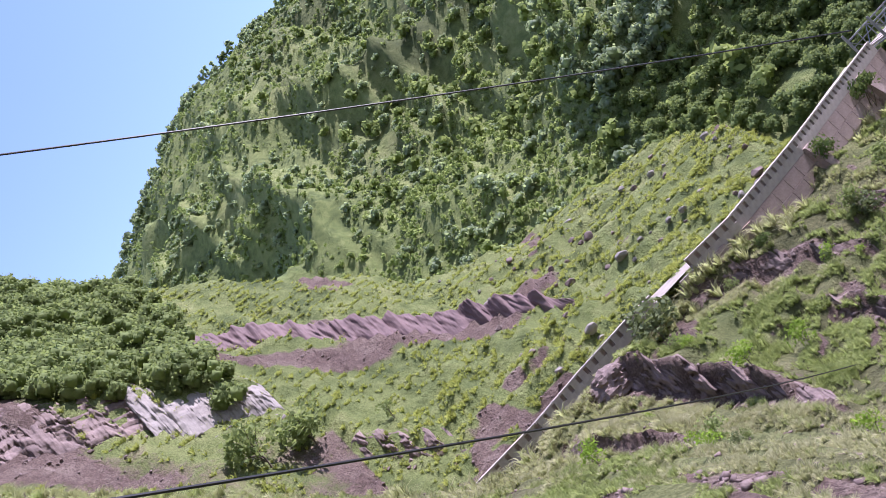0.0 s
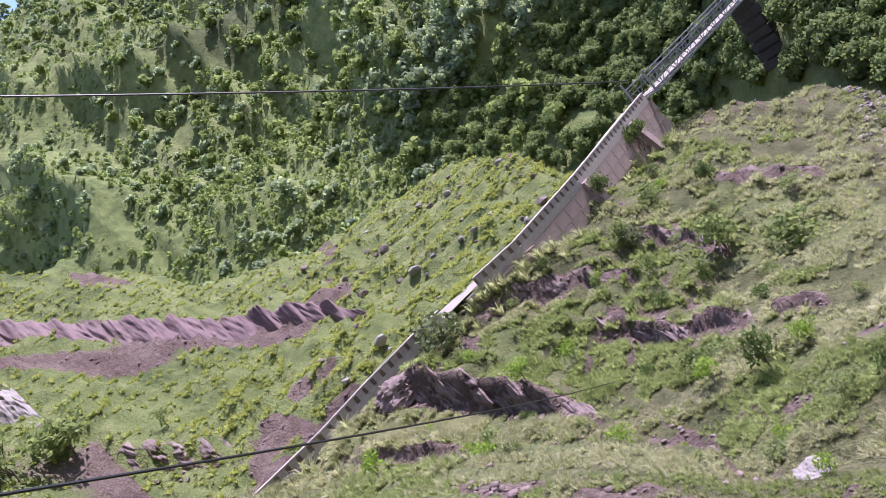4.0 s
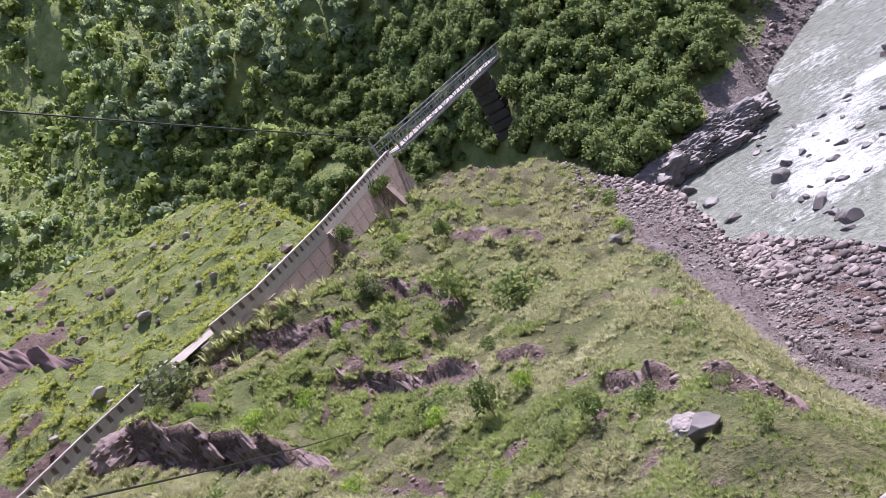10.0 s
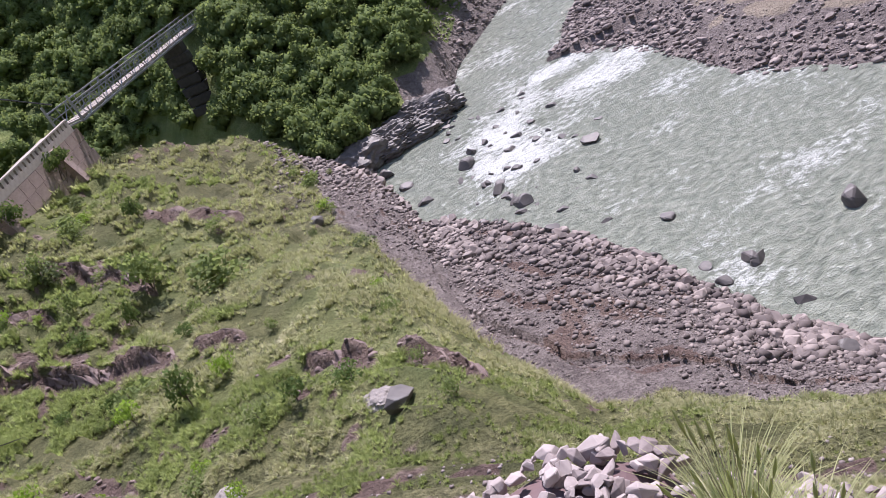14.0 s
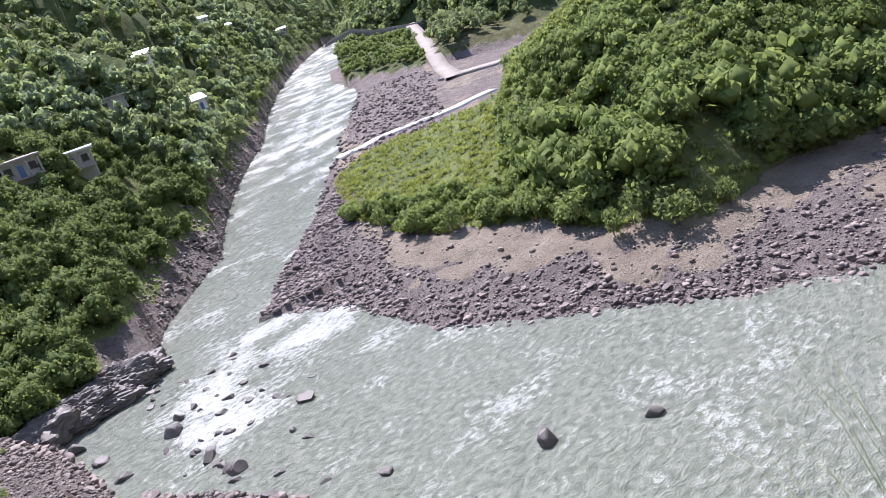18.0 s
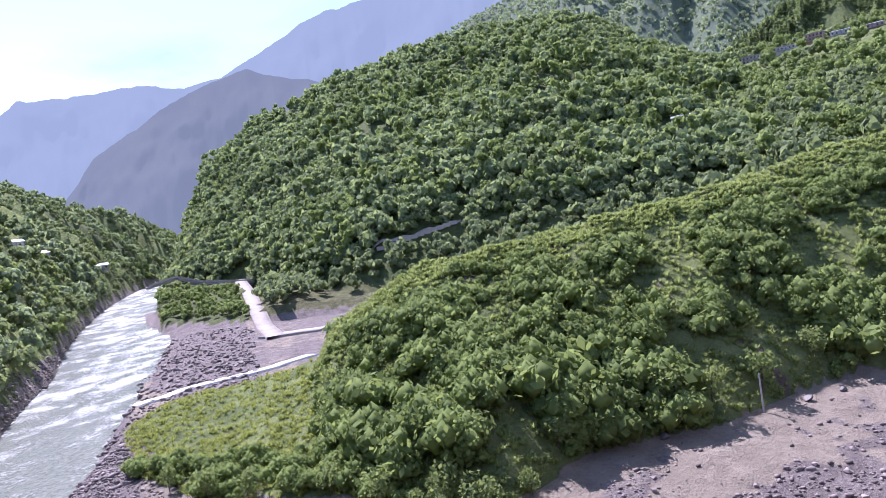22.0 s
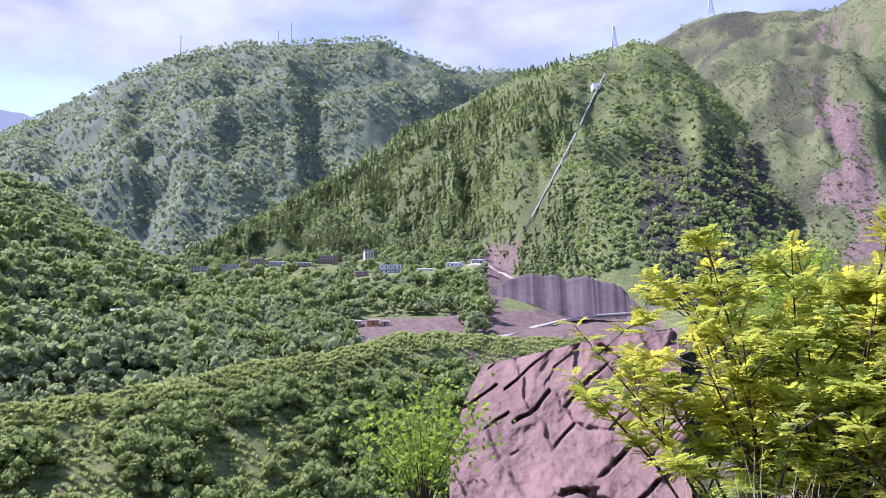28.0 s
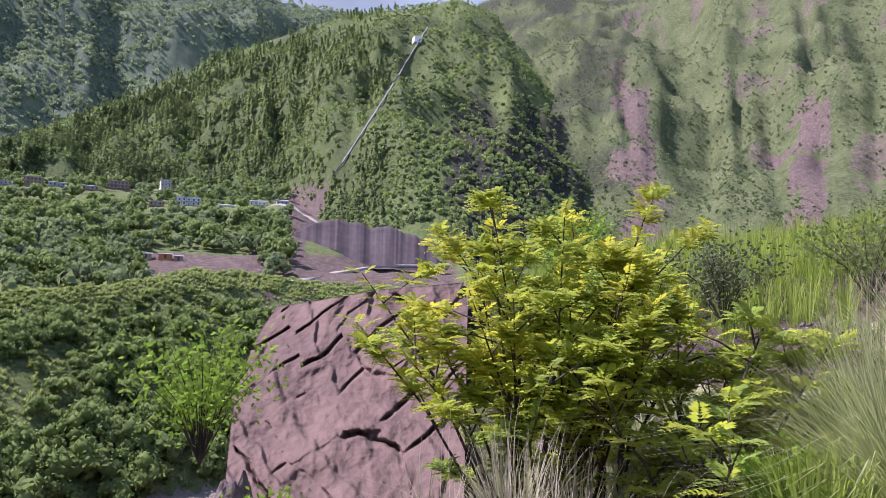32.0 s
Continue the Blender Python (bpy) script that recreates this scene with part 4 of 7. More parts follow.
SPUR_DARK = leafy("spur_tree_leaves", (0.065, 0.10, 0.032), (0.25, 0.32, 0.10), 0.45, 0.07, 0.42, None, 0.4)
SPUR_LEAF = leafy("spur_leaves", (0.09, 0.13, 0.045), (0.27, 0.34, 0.115), 0.45, 0.055, 0.45, (0.33, 0.40, 0.135), 0.4)
# haze before the village mountain is put into this paler, bluer leaf colour
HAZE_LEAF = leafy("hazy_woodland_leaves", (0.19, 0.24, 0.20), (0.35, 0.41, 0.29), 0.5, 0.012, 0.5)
PINE_LEAF = leafy("pine_needles", (0.095, 0.135, 0.09), (0.22, 0.275, 0.165), 0.6, 0.03, 0.4)
BUSH_LEAF = leafy("bush_leaves", (0.085, 0.115, 0.045), (0.24, 0.30, 0.120), 0.6, 0.8, 0.45)
DARK_LEAF = leafy("dark_bush_leaves", (0.035, 0.065, 0.02), (0.10, 0.16, 0.05), 0.6, 1.0, 0.25)
LIME_LEAF = leafy("lime_bush_leaves", (0.11, 0.22, 0.02), (0.30, 0.46, 0.045), 0.6, 1.5, 0.4)
GREY_LEAF = leafy("grey_green_leaves", (0.07, 0.09, 0.05), (0.17, 0.205, 0.10), 0.6, 1.0, 0.2)
TUFT = leafy("grass_tufts", (0.22, 0.205, 0.105), (0.60, 0.575, 0.36), 0.42, 0.16, 0.55, (0.74, 0.67, 0.50), 0.42)
SLOPE_GREEN = leafy("green_grass_tufts", (0.13, 0.165, 0.055), (0.42, 0.48, 0.19), 0.42, 0.16, 0.58, (0.56, 0.60, 0.28), 0.42)
TUFT_GREEN = leafy("weeds", (0.15, 0.18, 0.04), (0.46, 0.475, 0.11), 0.45, 0.2, 0.5, (0.60, 0.58, 0.16), 0.4)
BARK = simple("bark", (0.06, 0.045, 0.035), (0.16, 0.125, 0.10), 9.0, bumps=0.5)


def crown(n, leaf, lobes, width=0.42, low=0.25, seed=0, flat=0.75, core=True):
    """A crown of leaf quads over several lobes, for a plant 1 high; returns verts and quads."""
    g = np.random.default_rng(seed)
    centre = g.normal(size=(lobes, 3))
    centre /= np.linalg.norm(centre, axis=1)[:, None]
    centre *= (g.uniform(0.2, 1, (lobes, 1)) ** 0.5) * 0.62
    centre = centre * (width, width, (1 - low) * 0.5) + (0, 0, low + (1 - low) * 0.5)
    size = g.uniform(0.38, 0.62, lobes) * width
    k = g.integers(0, lobes, n)
    d = g.normal(size=(n, 3))
    d[:, 2] = np.abs(d[:, 2]) * 0.9 - 0.25
    d /= np.linalg.norm(d, axis=1)[:, None]
    p = centre[k] + d * size[k][:, None] * g.uniform(0.75, 1.08, (n, 1))
    nrm = d * flat + g.normal(size=(n, 3)) * (1 - flat) * 0.8
    nrm /= np.linalg.norm(nrm, axis=1)[:, None]
    u = np.cross(nrm, g.normal(size=(n, 3)))
    u /= np.linalg.norm(u, axis=1)[:, None]
    w = np.cross(nrm, u)
    s = leaf * g.uniform(0.6, 1.3, (n, 1))
    quad = np.stack([p - u * s, p - w * s * 0.6, p + u * s, p + w * s * 0.6], 1)
    verts = quad.reshape(-1, 3)
    faces = np.arange(len(verts)).reshape(-1, 4)
    if core:
        cv, cf = [], []
        for c, r in zip(centre, size):
            o = [(0, 0, 1), (1, 0, 0), (0, 1, 0), (-1, 0, 0), (0, -1, 0), (0, 0, -1)]
            b = len(verts) + len(cv)
            cv += [tuple(c + np.array(q) * r * 0.78) for q in o]
            for a_, b_ in ((1, 2), (2, 3), (3, 4), (4, 1)):
                cf += [(b, b + a_, b + b_, b), (b + 5, b + b_, b + a_, b + 5)]
        faces = np.concatenate([faces, np.array([(a, b_, c, c) for a, b_, c, _ in cf])])
        verts = np.concatenate([verts, np.array(cv)])
    return verts, faces


def tris(verts, faces):
    """Quads as triangles, dropping collapsed corners."""
    a = faces[:, [0, 1, 2]]
    b = faces[faces[:, 2] != faces[:, 3]][:, [0, 2, 3]]
    return verts, np.concatenate([a, b])


def pine(n=70, seed=0):
    g = np.random.default_rng(seed)
    z = g.uniform(0.12, 1, n)
    a = g.uniform(0, 2 * np.pi, n)
    r = (1.02 - z) * 0.27 * g.uniform(0.5, 1.1, n)
    p = np.stack([r * np.cos(a), r * np.sin(a), z], 1)
    u = np.stack([np.cos(a), np.sin(a), np.full(n, -0.35)], 1) * 0.10
    w = np.stack([-np.sin(a), np.cos(a), np.zeros(n)], 1) * 0.075
    v = np.stack([p - u, p - w, p + u, p + w], 1).reshape(-1, 3)
    return v, np.arange(len(v)).reshape(-1, 4)


def tuft(n=14, seed=0, droop=0.5, width=0.02):
    """A clump of thin drooping blades, 1 high."""
    g = np.random.default_rng(seed)
    a = g.uniform(0, 2 * np.pi, n)
    lean = g.uniform(0.15, 0.75, n)
    h = g.uniform(0.55, 1.05, n)
    out = np.stack([np.cos(a), np.sin(a), 0 * a], 1)
    side = np.stack([-np.sin(a), np.cos(a), 0 * a], 1) * width * g.uniform(0.7, 1.4, (n, 1))
    root = out * g.uniform(0, 0.12, (n, 1))
    midp = root + out * (lean * 0.35)[:, None] + np.stack([0 * a, 0 * a, h * 0.62], 1)
    tip = root + out * (lean * (0.75 + droop * 0.5))[:, None] + np.stack([0 * a, 0 * a, h * (1 - droop * lean * 0.6)], 1)
    v = np.stack([root - side, root + side, midp + side * 0.8, midp - side * 0.8, tip], 1).reshape(-1, 3)
    b = np.arange(n)[:, None] * 5
    f = np.concatenate([b + [[0, 1, 2]], b + [[0, 2, 3]], b + [[3, 2, 4]]])
    return v, f


def scatter(name, templates, place, size, mat, label, category, wide=None, sink=0.06):
    """Many plants in one object: place (n,3), size (n,)."""
    vs, fs, count = [], [], 0
    n = len(place)
    pick = rng.integers(0, len(templates), n)
    turn = rng.uniform(0, 2 * np.pi, n)
    wide = np.ones(n) if wide is None else wide
    for k, (tv, tf) in enumerate(templates):
        i = np.nonzero(pick == k)[0]
        if not len(i):
            continue
        c, s = np.cos(turn[i])[:, None], np.sin(turn[i])[:, None]
        x = (tv[None, :, 0] * c - tv[None, :, 1] * s) * (size[i] * wide[i])[:, None]
        y = (tv[None, :, 0] * s + tv[None, :, 1] * c) * (size[i] * wide[i])[:, None]
        z = (tv[None, :, 2] - sink) * size[i][:, None]
        v = np.stack([x, y, z], -1) + place[i][:, None, :]
        vs.append(v.reshape(-1, 3))
        fs.append((tf[None] + (np.arange(len(i)) * len(tv))[:, None, None] + count).reshape(-1, 3))
        count += v.shape[0] * v.shape[1]
    ob = mesh_object(name, np.concatenate(vs), np.concatenate(fs), mat)
    return tagged(ob, label, category, kind="stuff")


HOUSES = ((90.7, 590), (88.5, 585), (93.3, 590), (85.9, 720), (89.0, 735), (76.6, 690), (78.8, 700), (80.6, 705), (82.2, 700), (84.0, 690), (95.6, 600), (97.3, 610), (72.5, 405), (71.2, 400),
          (15.9, 205), (20.7, 318), (18.6, 259), (12.2, 158), (21.1, 240), (9.0, 150), (25, 520), (28.5, 640), (23.4, 420), (88.2, 376))


def clearing(az, r):
    """False where a house or its forecourt stands, or on the roads below the fork."""
    ok = np.ones(len(az), bool)
    for a, d in HOUSES:
        ok &= ~((np.abs(az - a) < (560 if d > 380 and a > 60 else 170) / d) & (r > d - (8 if a < 60 else 12 if d < 500 else 95)) & (r < d + 7))
    ramp_az = np.interp(r, (252, 285, 308, 372, 438), (39.6, 38.9, 38.5, 38.1, 37.6))
    ok &= ~((np.abs(az - ramp_az) < 0.6) & (r > 240) & (r < 440))
    ok &= ~((az > 38.4) & (az < 42.8) & (r > 232) & (r < 272))
    ok &= ~((az > 30.8) & (az < 38.6) & (r > 408) & (r < 447))
    ok &= ~((az > 47.6) & (az < 54.6) & (r > 326) & (r < 337))
    return ok


def spots(form, n, a0, a1, s0=0.0, s1=1.02, clump=0.0, grain=40.0, seed=0, near=1.0):
    """Random standing places on one landform, thinned by patches of noise."""
    foot, crest = FORMS[form][0], FORMS[form][1]
    az = rng.uniform(a0, a1, n)
    s = s0 + (s1 - s0) * rng.uniform(0, 1, n) ** near
    rf, rc = along(foot, az)[0], along(crest, az)[0]
    r = rf + s * (rc - rf)
    z, kind = surface(az, r)
    x, y = r * np.sin(np.radians(az)), r * np.cos(np.radians(az))
    ok = (kind == KINDS[form]) & (z > river_level(r) + 2.0)
    d = (BRIDGE_B - BRIDGE_A).xy.normalized()
    bx, by = x - BRIDGE_A.x, y - BRIDGE_A.y
    ok &= ~((np.abs(bx * d.y - by * d.x) < 2.6) & (bx * d.x + by * d.y > -4) & (bx * d.x + by * d.y < 44))
    ok &= ~((form == "far_mountain") & (az > 7.5) & (az < 34) & (z < river_level(r) + 5))
    ok &= ~((form == "tower_hill") & (az > 95) & (az < 109.5) & (r < 470))
    if form == "village_slope":
        ok &= ~((az > 88) & (az < 96) & (np.degrees(np.arctan2(z - EYE, r)) < 5.2)) & (az < 98)
    ok &= ~((form == "tower_hill") & (np.abs(az - 101.0 - 7.6 / 12.4 * (np.degrees(np.arctan2(z - EYE, r)) - 11.1)) < 0.3))
    ok &= clearing(az, r)
    if clump:
        ok &= fbm(x / grain, y / grain, 3, seed) + rng.uniform(-0.25, 0.25, n) > clump
    return np.stack([x, y, z], -1)[ok], az[ok], r[ok], s[ok]


BROAD = [tris(*crown(46, 0.13, 6, 0.40, 0.12, k)) for k in range(6)]
BROAD_BIG = [tris(*crown(150, 0.075, 9, 0.42, 0.12, 20 + k)) for k in range(5)]
SHRUB = [tris(*crown(60, 0.14, 6, 0.60, 0.0, 40 + k, 0.7)) for k in range(6)]
SHRUB_FINE = [tris(*crown(190, 0.07, 9, 0.62, 0.0, 60 + k, 0.65)) for k in range(4)]
FINE_TREE = [tris(*crown(420, 0.045, 14, 0.40, 0.06, 140 + k, 0.6)) for k in range(4)]
LOFTY = [tris(*crown(120, 0.085, 8, 0.27, 0.06, 90 + k)) for k in range(5)]
TALL = [tris(*crown(60, 0.10, 7, 0.2, 0.08, 80 + k)) for k in range(4)]
FAR_TREE = [tris(*crown(20, 0.22, 4, 0.46, 0.05, 120 + k, 0.8, core=False)) for k in range(6)]
PINES = [tris(*pine(56, k)) for k in range(3)]
TUFTS = [tuft(28, k, 0.75, 0.032) for k in range(6)]


def build_woods():
    p, az, r, s = spots("far_mountain", 9500, -64, 36, 0.0, 1.03, -0.12, 60, 51, 1.1)
    far = (az > -27 + 24 * fbm(p[:, 0] / 90, p[:, 1] / 90, 3, 8)) | (s > 0.9)
    big = rng.uniform(4.5, 9.5, len(p)) * (0.75 + 0.25 * np.clip(r / 300, 0, 1.4))
    p0 = far & (r < 175)
    scatter("woodland", FINE_TREE, p[p0], big[p0] * 0.75, BANK_LEAF, "dark leafy trees above the grass slope", "woodland")
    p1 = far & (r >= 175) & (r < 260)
    scatter("woodland", LOFTY + BROAD_BIG[:2], p[p1], big[p1] * 1.2, HAZED_SLOPE_LEAF, "dense dark green trees on the shaded mountainside", "woodland")
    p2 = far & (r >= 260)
    scatter("woodland", BROAD[:3] + TALL[:3], p[p2], big[p2] * 1.15, HAZED_SLOPE_LEAF, "dense green woodland high on the mountainside", "woodland")
    q, az_, r_, s_ = spots("far_mountain", 3600, 6, 36, 0.0, 1.0)
    by = r_ < 190
    scatter("woodland", FINE_TREE, q[by], rng.uniform(2.5, 6, by.sum()), BANK_LEAF, "leafy trees on the bank above the rapids", "woodland")
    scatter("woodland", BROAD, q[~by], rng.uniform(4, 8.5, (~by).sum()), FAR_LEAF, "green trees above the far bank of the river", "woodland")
    q, az_, r_, s_ = spots("far_mountain", 1300, -46, 34, 0.0, 1.0, -0.1, 70, 58)
    scatter("woodland", BROAD, q, rng.uniform(5, 9, len(q)), SPUR_LEAF, "lighter green trees among the dark woodland", "woodland")
    q, az_, r_, s_ = spots("forest_hill", 1500, 33, 90, 0.0, 1.0)
    scatter("woodland", BROAD, q, rng.uniform(7, 12, len(q)), SPUR_LEAF, "lighter green trees on the wooded hill", "woodland")
    p3 = ~far & (rng.uniform(0, 1, len(p)) > 0.4)
    scatter("shrubs", SHRUB, p[p3], big[p3] * rng.uniform(0.2, 0.7, p3.sum()), HAZED_SLOPE_LEAF, "scattered green shrubs on the grassy mountainside", "shrubs")
    p, az, r, s = spots("far_mountain", 26000, -66, -12, 0, 1.0, -0.2, 20, 57)
    scatter("shrubs", FAR_TREE, p, 0.9 + 2.6 * rng.uniform(0, 1, len(p)) ** 2, GRASSY_LEAF, "low bright green shrubs on the mountainside", "shrubs")
    p, az, r, s = spots("far_mountain", 900, -14, 14, 0.0, 0.12)
    scatter("shrubs", SHRUB_FINE, p, rng.uniform(1.5, 4.0, len(p)), BANK_LEAF, "dense dark shrubs on the bank above the river", "shrubs")
    p, az, r, s = spots("forest_hill", 6600, 32, 90, 0.0, 1.02, -0.4, 40, 61, 1.15)
    scatter("woodland", BROAD[:4] + TALL[:2], p, 5 + 10 * rng.uniform(0, 1, len(p)) ** 1.6, HILL_LEAF, "dense broadleaf woodland covering the hill", "woodland")
    p, az, r, s = spots("forest_hill", 420, 42, 90, 0.0, 0.7)
    scatter("woodland", TALL, p, rng.uniform(12, 20, len(p)), SPUR_LEAF, "tall slender trees standing out of the woodland", "woodland")
    az, r = rng.uniform(32.5, 44, 1300), rng.uniform(410, 640, 1300)
    ok = clearing(az, r)
    az, r = az[ok], r[ok]
    z, kind = surface(az, r)
    p = np.stack([r * np.sin(np.radians(az)), r * np.cos(np.radians(az)), z], -1)
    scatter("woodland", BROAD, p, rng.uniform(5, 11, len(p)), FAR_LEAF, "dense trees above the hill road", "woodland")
    p, az, r, s = spots("fork_bluff", 700, 31, 46, 0.1, 1.0)
    scatter("shrubs", BROAD, p, rng.uniform(3, 6, len(p)), SPUR_LEAF, "green shrubs on the bluff below the road fork", "shrubs")
    p, az, r, s = spots("village_slope", 1500, 66, 106, 0.0, 1.0, -0.2, 30, 68)
    scatter("woodland", BROAD, p, rng.uniform(4, 8, len(p)), SPUR_LEAF, "light green trees round the village", "woodland")
    p, az, r, s = spots("village_slope", 2600, 66, 106, 0.0, 1.0, -0.15, 40, 62)
    scatter("woodland", BROAD, p, rng.uniform(5, 11, len(p)), FAR_LEAF, "green trees round the village", "woodland")
    p, az, r, s = spots("village_slope", 520, 66, 99, 0.0, 1.0)
    scatter("woodland", BROAD_BIG, p, rng.uniform(8, 15, len(p)), SPUR_LEAF, "tall leafy trees standing among the village fields", "woodland")
    p, az, r, s = spots("tower_hill", 9000, 74, 122, 0.0, 1.0, -0.16, 60, 63)
    left = az < 104 + 4 * fbm(p[:, 0] / 50, p[:, 1] / 50, 2, 9)
    scatter("woodland", PINES, p[left], rng.uniform(6, 15, left.sum()), PINE_LEAF, "dark pines on the grassy hill below the masts", "woodland")
    scatter("shrubs", SHRUB, p[~left], rng.uniform(2, 5, (~left).sum()), FAR_LEAF, "green shrubs on the steep rocky hillside", "shrubs")
    p, az, r, s = spots("tower_hill", 17000, 74, 121, 0.0, 1.0, -0.2, 40, 69)
    scatter("shrubs", FAR_TREE, p, rng.uniform(2.0, 6.5, len(p)), GRASSY_LEAF, "light green shrubs on the hill", "shrubs")
    p, az, r, s = spots("bare_mountain", 17000, 106, 144, 0.0, 1.0, -0.08, 60, 64)
    scatter("shrubs", FAR_TREE, p, rng.uniform(1.5, 4.5, len(p)), FAR_LEAF, "patches of green shrubs on the eroded mountainside", "shrubs")
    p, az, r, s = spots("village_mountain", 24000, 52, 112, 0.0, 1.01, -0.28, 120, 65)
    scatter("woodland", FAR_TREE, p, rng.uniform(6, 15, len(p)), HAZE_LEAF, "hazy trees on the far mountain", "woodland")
    p, az, r, s = spots("green_spur", 9000, 41, 120, 0.0, 0.86, 0.06, 9, 66)
    near = r < 175
    h = (0.7 + 4.2 * rng.uniform(0, 1, len(p)) ** 2.2) * np.where(s < 0.25, 1.35, 1) * np.where(s > 0.7, 0.6, 1)
    scatter("shrubs", SHRUB_FINE, p[near][:1300], h[near][:1300], SPUR_DARK, "dense dark green shrubs on the near spur", "shrubs")
    scatter("shrubs", SHRUB_FINE, p[near][1300:2300], h[near][1300:2300] * 0.8, SPUR_LEAF, "bright green shrubs on the near spur", "shrubs")
    scatter("shrubs", SHRUB, np.concatenate([p[near][2300:], p[~near]]), np.concatenate([h[near][2300:], h[~near]]), SPUR_LEAF, "green shrubs along the crest of the spur", "shrubs")
    az, r = rng.uniform(39, 96, 4200), rng.uniform(165, 450, 4200)
    z, kind = surface(az, r)
    ok = clearing(az, r) & ~((az > 86.8) & (r > 325)) & ~np.isin(kind, (0, 3, 4)) & (z > river_level(r) + 7) & ((kind != KINDS["green_spur"]) | (r > along(FORMS["green_spur"][1], az)[0] + 12))
    p = np.stack([r * np.sin(np.radians(az)), r * np.cos(np.radians(az)), z], -1)[ok]
    scatter("woodland", BROAD, p, rng.uniform(5, 10, len(p)), FAR_LEAF, "green trees on the valley floor", "woodland")
    p, az, r, s = spots("green_spur", 2600, 41, 118, 0.0, 0.92, 0.05, 8, 67)
    scatter("shrubs", SHRUB, p, rng.uniform(0.5, 1.4, len(p)), SPUR_LEAF, "low green scrub between the shrubs of the spur", "shrubs")
    p, az, r, s = spots("grass_lobe", 260, 26, 50, 0.0, 0.22)
    scatter("shrubs", SHRUB_FINE, p, rng.uniform(1.0, 3.2, len(p)), SPUR_DARK, "dark green shrubs at the edge of the gravel", "shrubs")


def build_grass():
    n = 105000
    az = rng.uniform(-80, 78, n)
    q = rng.uniform(0, 1, n)
    r1 = np.maximum(along(SHELF, az)[0] * 0.25, 4)
    r3 = along(UPPER, az)[0]
    r = np.where(rng.uniform(0, 1, n) < 0.6, np.sqrt(r1 ** 2 + ((r3 * 1.02) ** 2 - r1 ** 2) * q), r1 * (r3 * 1.02 / r1) ** (q ** 0.8))
    z, kind = surface(az, r)
    x, y = r * np.sin(np.radians(az)), r * np.cos(np.radians(az))
    _, rub, soil, _, _ = cover(az, r, x, y, z, kind)
    t = terrace_phase(x, y, z)
    riser = band(t - np.floor(t), 0.70, 1.0, 0.15)
    clump = fbm(x / 1.5, y / 1.5, 3, 78)
    ok = (kind == 0) & (rub < 0.45) & (soil < 0.4 + rng.uniform(-0.2, 0.35, n)) & (fbm(x / 6, y / 6, 3, 77) + rng.uniform(-0.2, 0.2, n) > np.where(r < 40, -0.2, -0.5))
    ok &= clump + rng.uniform(-0.1, 0.1, n) > -0.16 + 0.24 * riser
    p, clump = np.stack([x, y, z], -1)[ok], clump[ok]
    size = (0.28 + 0.75 * np.clip(clump + 0.25, 0, 0.8)) * rng.uniform(0.75, 1.2, len(p)) * np.clip(np.hypot(p[:, 0], p[:, 1]) / 40, 0.25, 1)
    green = fbm(p[:, 0] / 11, p[:, 1] / 7, 3, 53) + rng.uniform(-0.12, 0.12, len(p)) > 0.03
    scatter("grass", TUFTS, p[~green], size[~green], TUFT, "pale tufts of long seeding grass on the terraced slope", "grass", rng.uniform(0.9, 1.3, (~green).sum()))
    scatter("grass", TUFTS, p[green], size[green] * 0.9, SLOPE_GREEN, "green tufts of grass on the terraced slope", "grass", rng.uniform(0.9, 1.3, green.sum()))
    for form, m, a0, a1, mat, lo, hi, label in (("terrace_hill", 15000, -78, -19, TUFT_GREEN, 0.2, 0.6, "yellow-green weeds between stones on the terrace"),
                                                ("grass_lobe", 2500, 26, 50, TUFT_GREEN, 0.5, 1.1, "short bright grass on the terrace above the gravel"),
                                                ("green_spur", 7000, 42, 110, SLOPE_GREEN, 0.5, 1.2, "bright grass between the shrubs of the spur")):
        p, az, r, s = spots(form, m, a0, a1)
        x, y, z = p.T
        if form == "terrace_hill":
            soil = cover(az, r, x, y, z, np.full(len(z), 1))[2]
            p = p[(soil < 0.5) & (fbm(x / 1.6, y / 1.6, 3, 78) + rng.uniform(-0.12, 0.12, len(x)) > -0.08)]
        scatter("grass", TUFTS, p, rng.uniform(lo, hi, len(p)), mat, label, "grass", np.full(len(p), 1.6))
    p, az, r, s = spots("green_spur", 4200, 42, 118, 0.84, 1.02)
    scatter("grass", TUFTS, p, rng.uniform(0.5, 1.1, len(p)), SLOPE_GREEN, "light green grass along the crest of the spur", "grass", np.full(len(p), 1.7))
    pts = [(q.x * 0.978, q.y * 0.978) for q, _ in road_samples(0.35)]
    x, y = np.array(pts).T
    x, y = x + rng.normal(0, 0.7, len(x)), y + rng.normal(0, 0.7, len(x))
    az, r = np.degrees(np.arctan2(x, y)), np.hypot(x, y)
    ok = fbm(x / 4, y / 4, 2, 79) > -0.1
    p = np.stack([x, y, surface(az, r)[0]], -1)[ok]
    scatter("grass", TUFTS, p, rng.uniform(0.7, 1.8, len(p)), TUFT, "long grass along the foot of the retaining wall", "grass", np.full(len(p), 1.2))
    p, az, r, s = spots("terrace_hill", 1500, -80, -62, 0.25, 1.03)
    q, az, r, s = spots("terrace_hill", 420, -64, -40, 0.66, 1.02)
    p = np.concatenate([p, q])
    scatter("shrubs", SHRUB_FINE, p[:900], rng.uniform(1.4, 3.6, len(p[:900])), BUSH_LEAF, "leafy green shrubs covering the hillock", "shrubs")


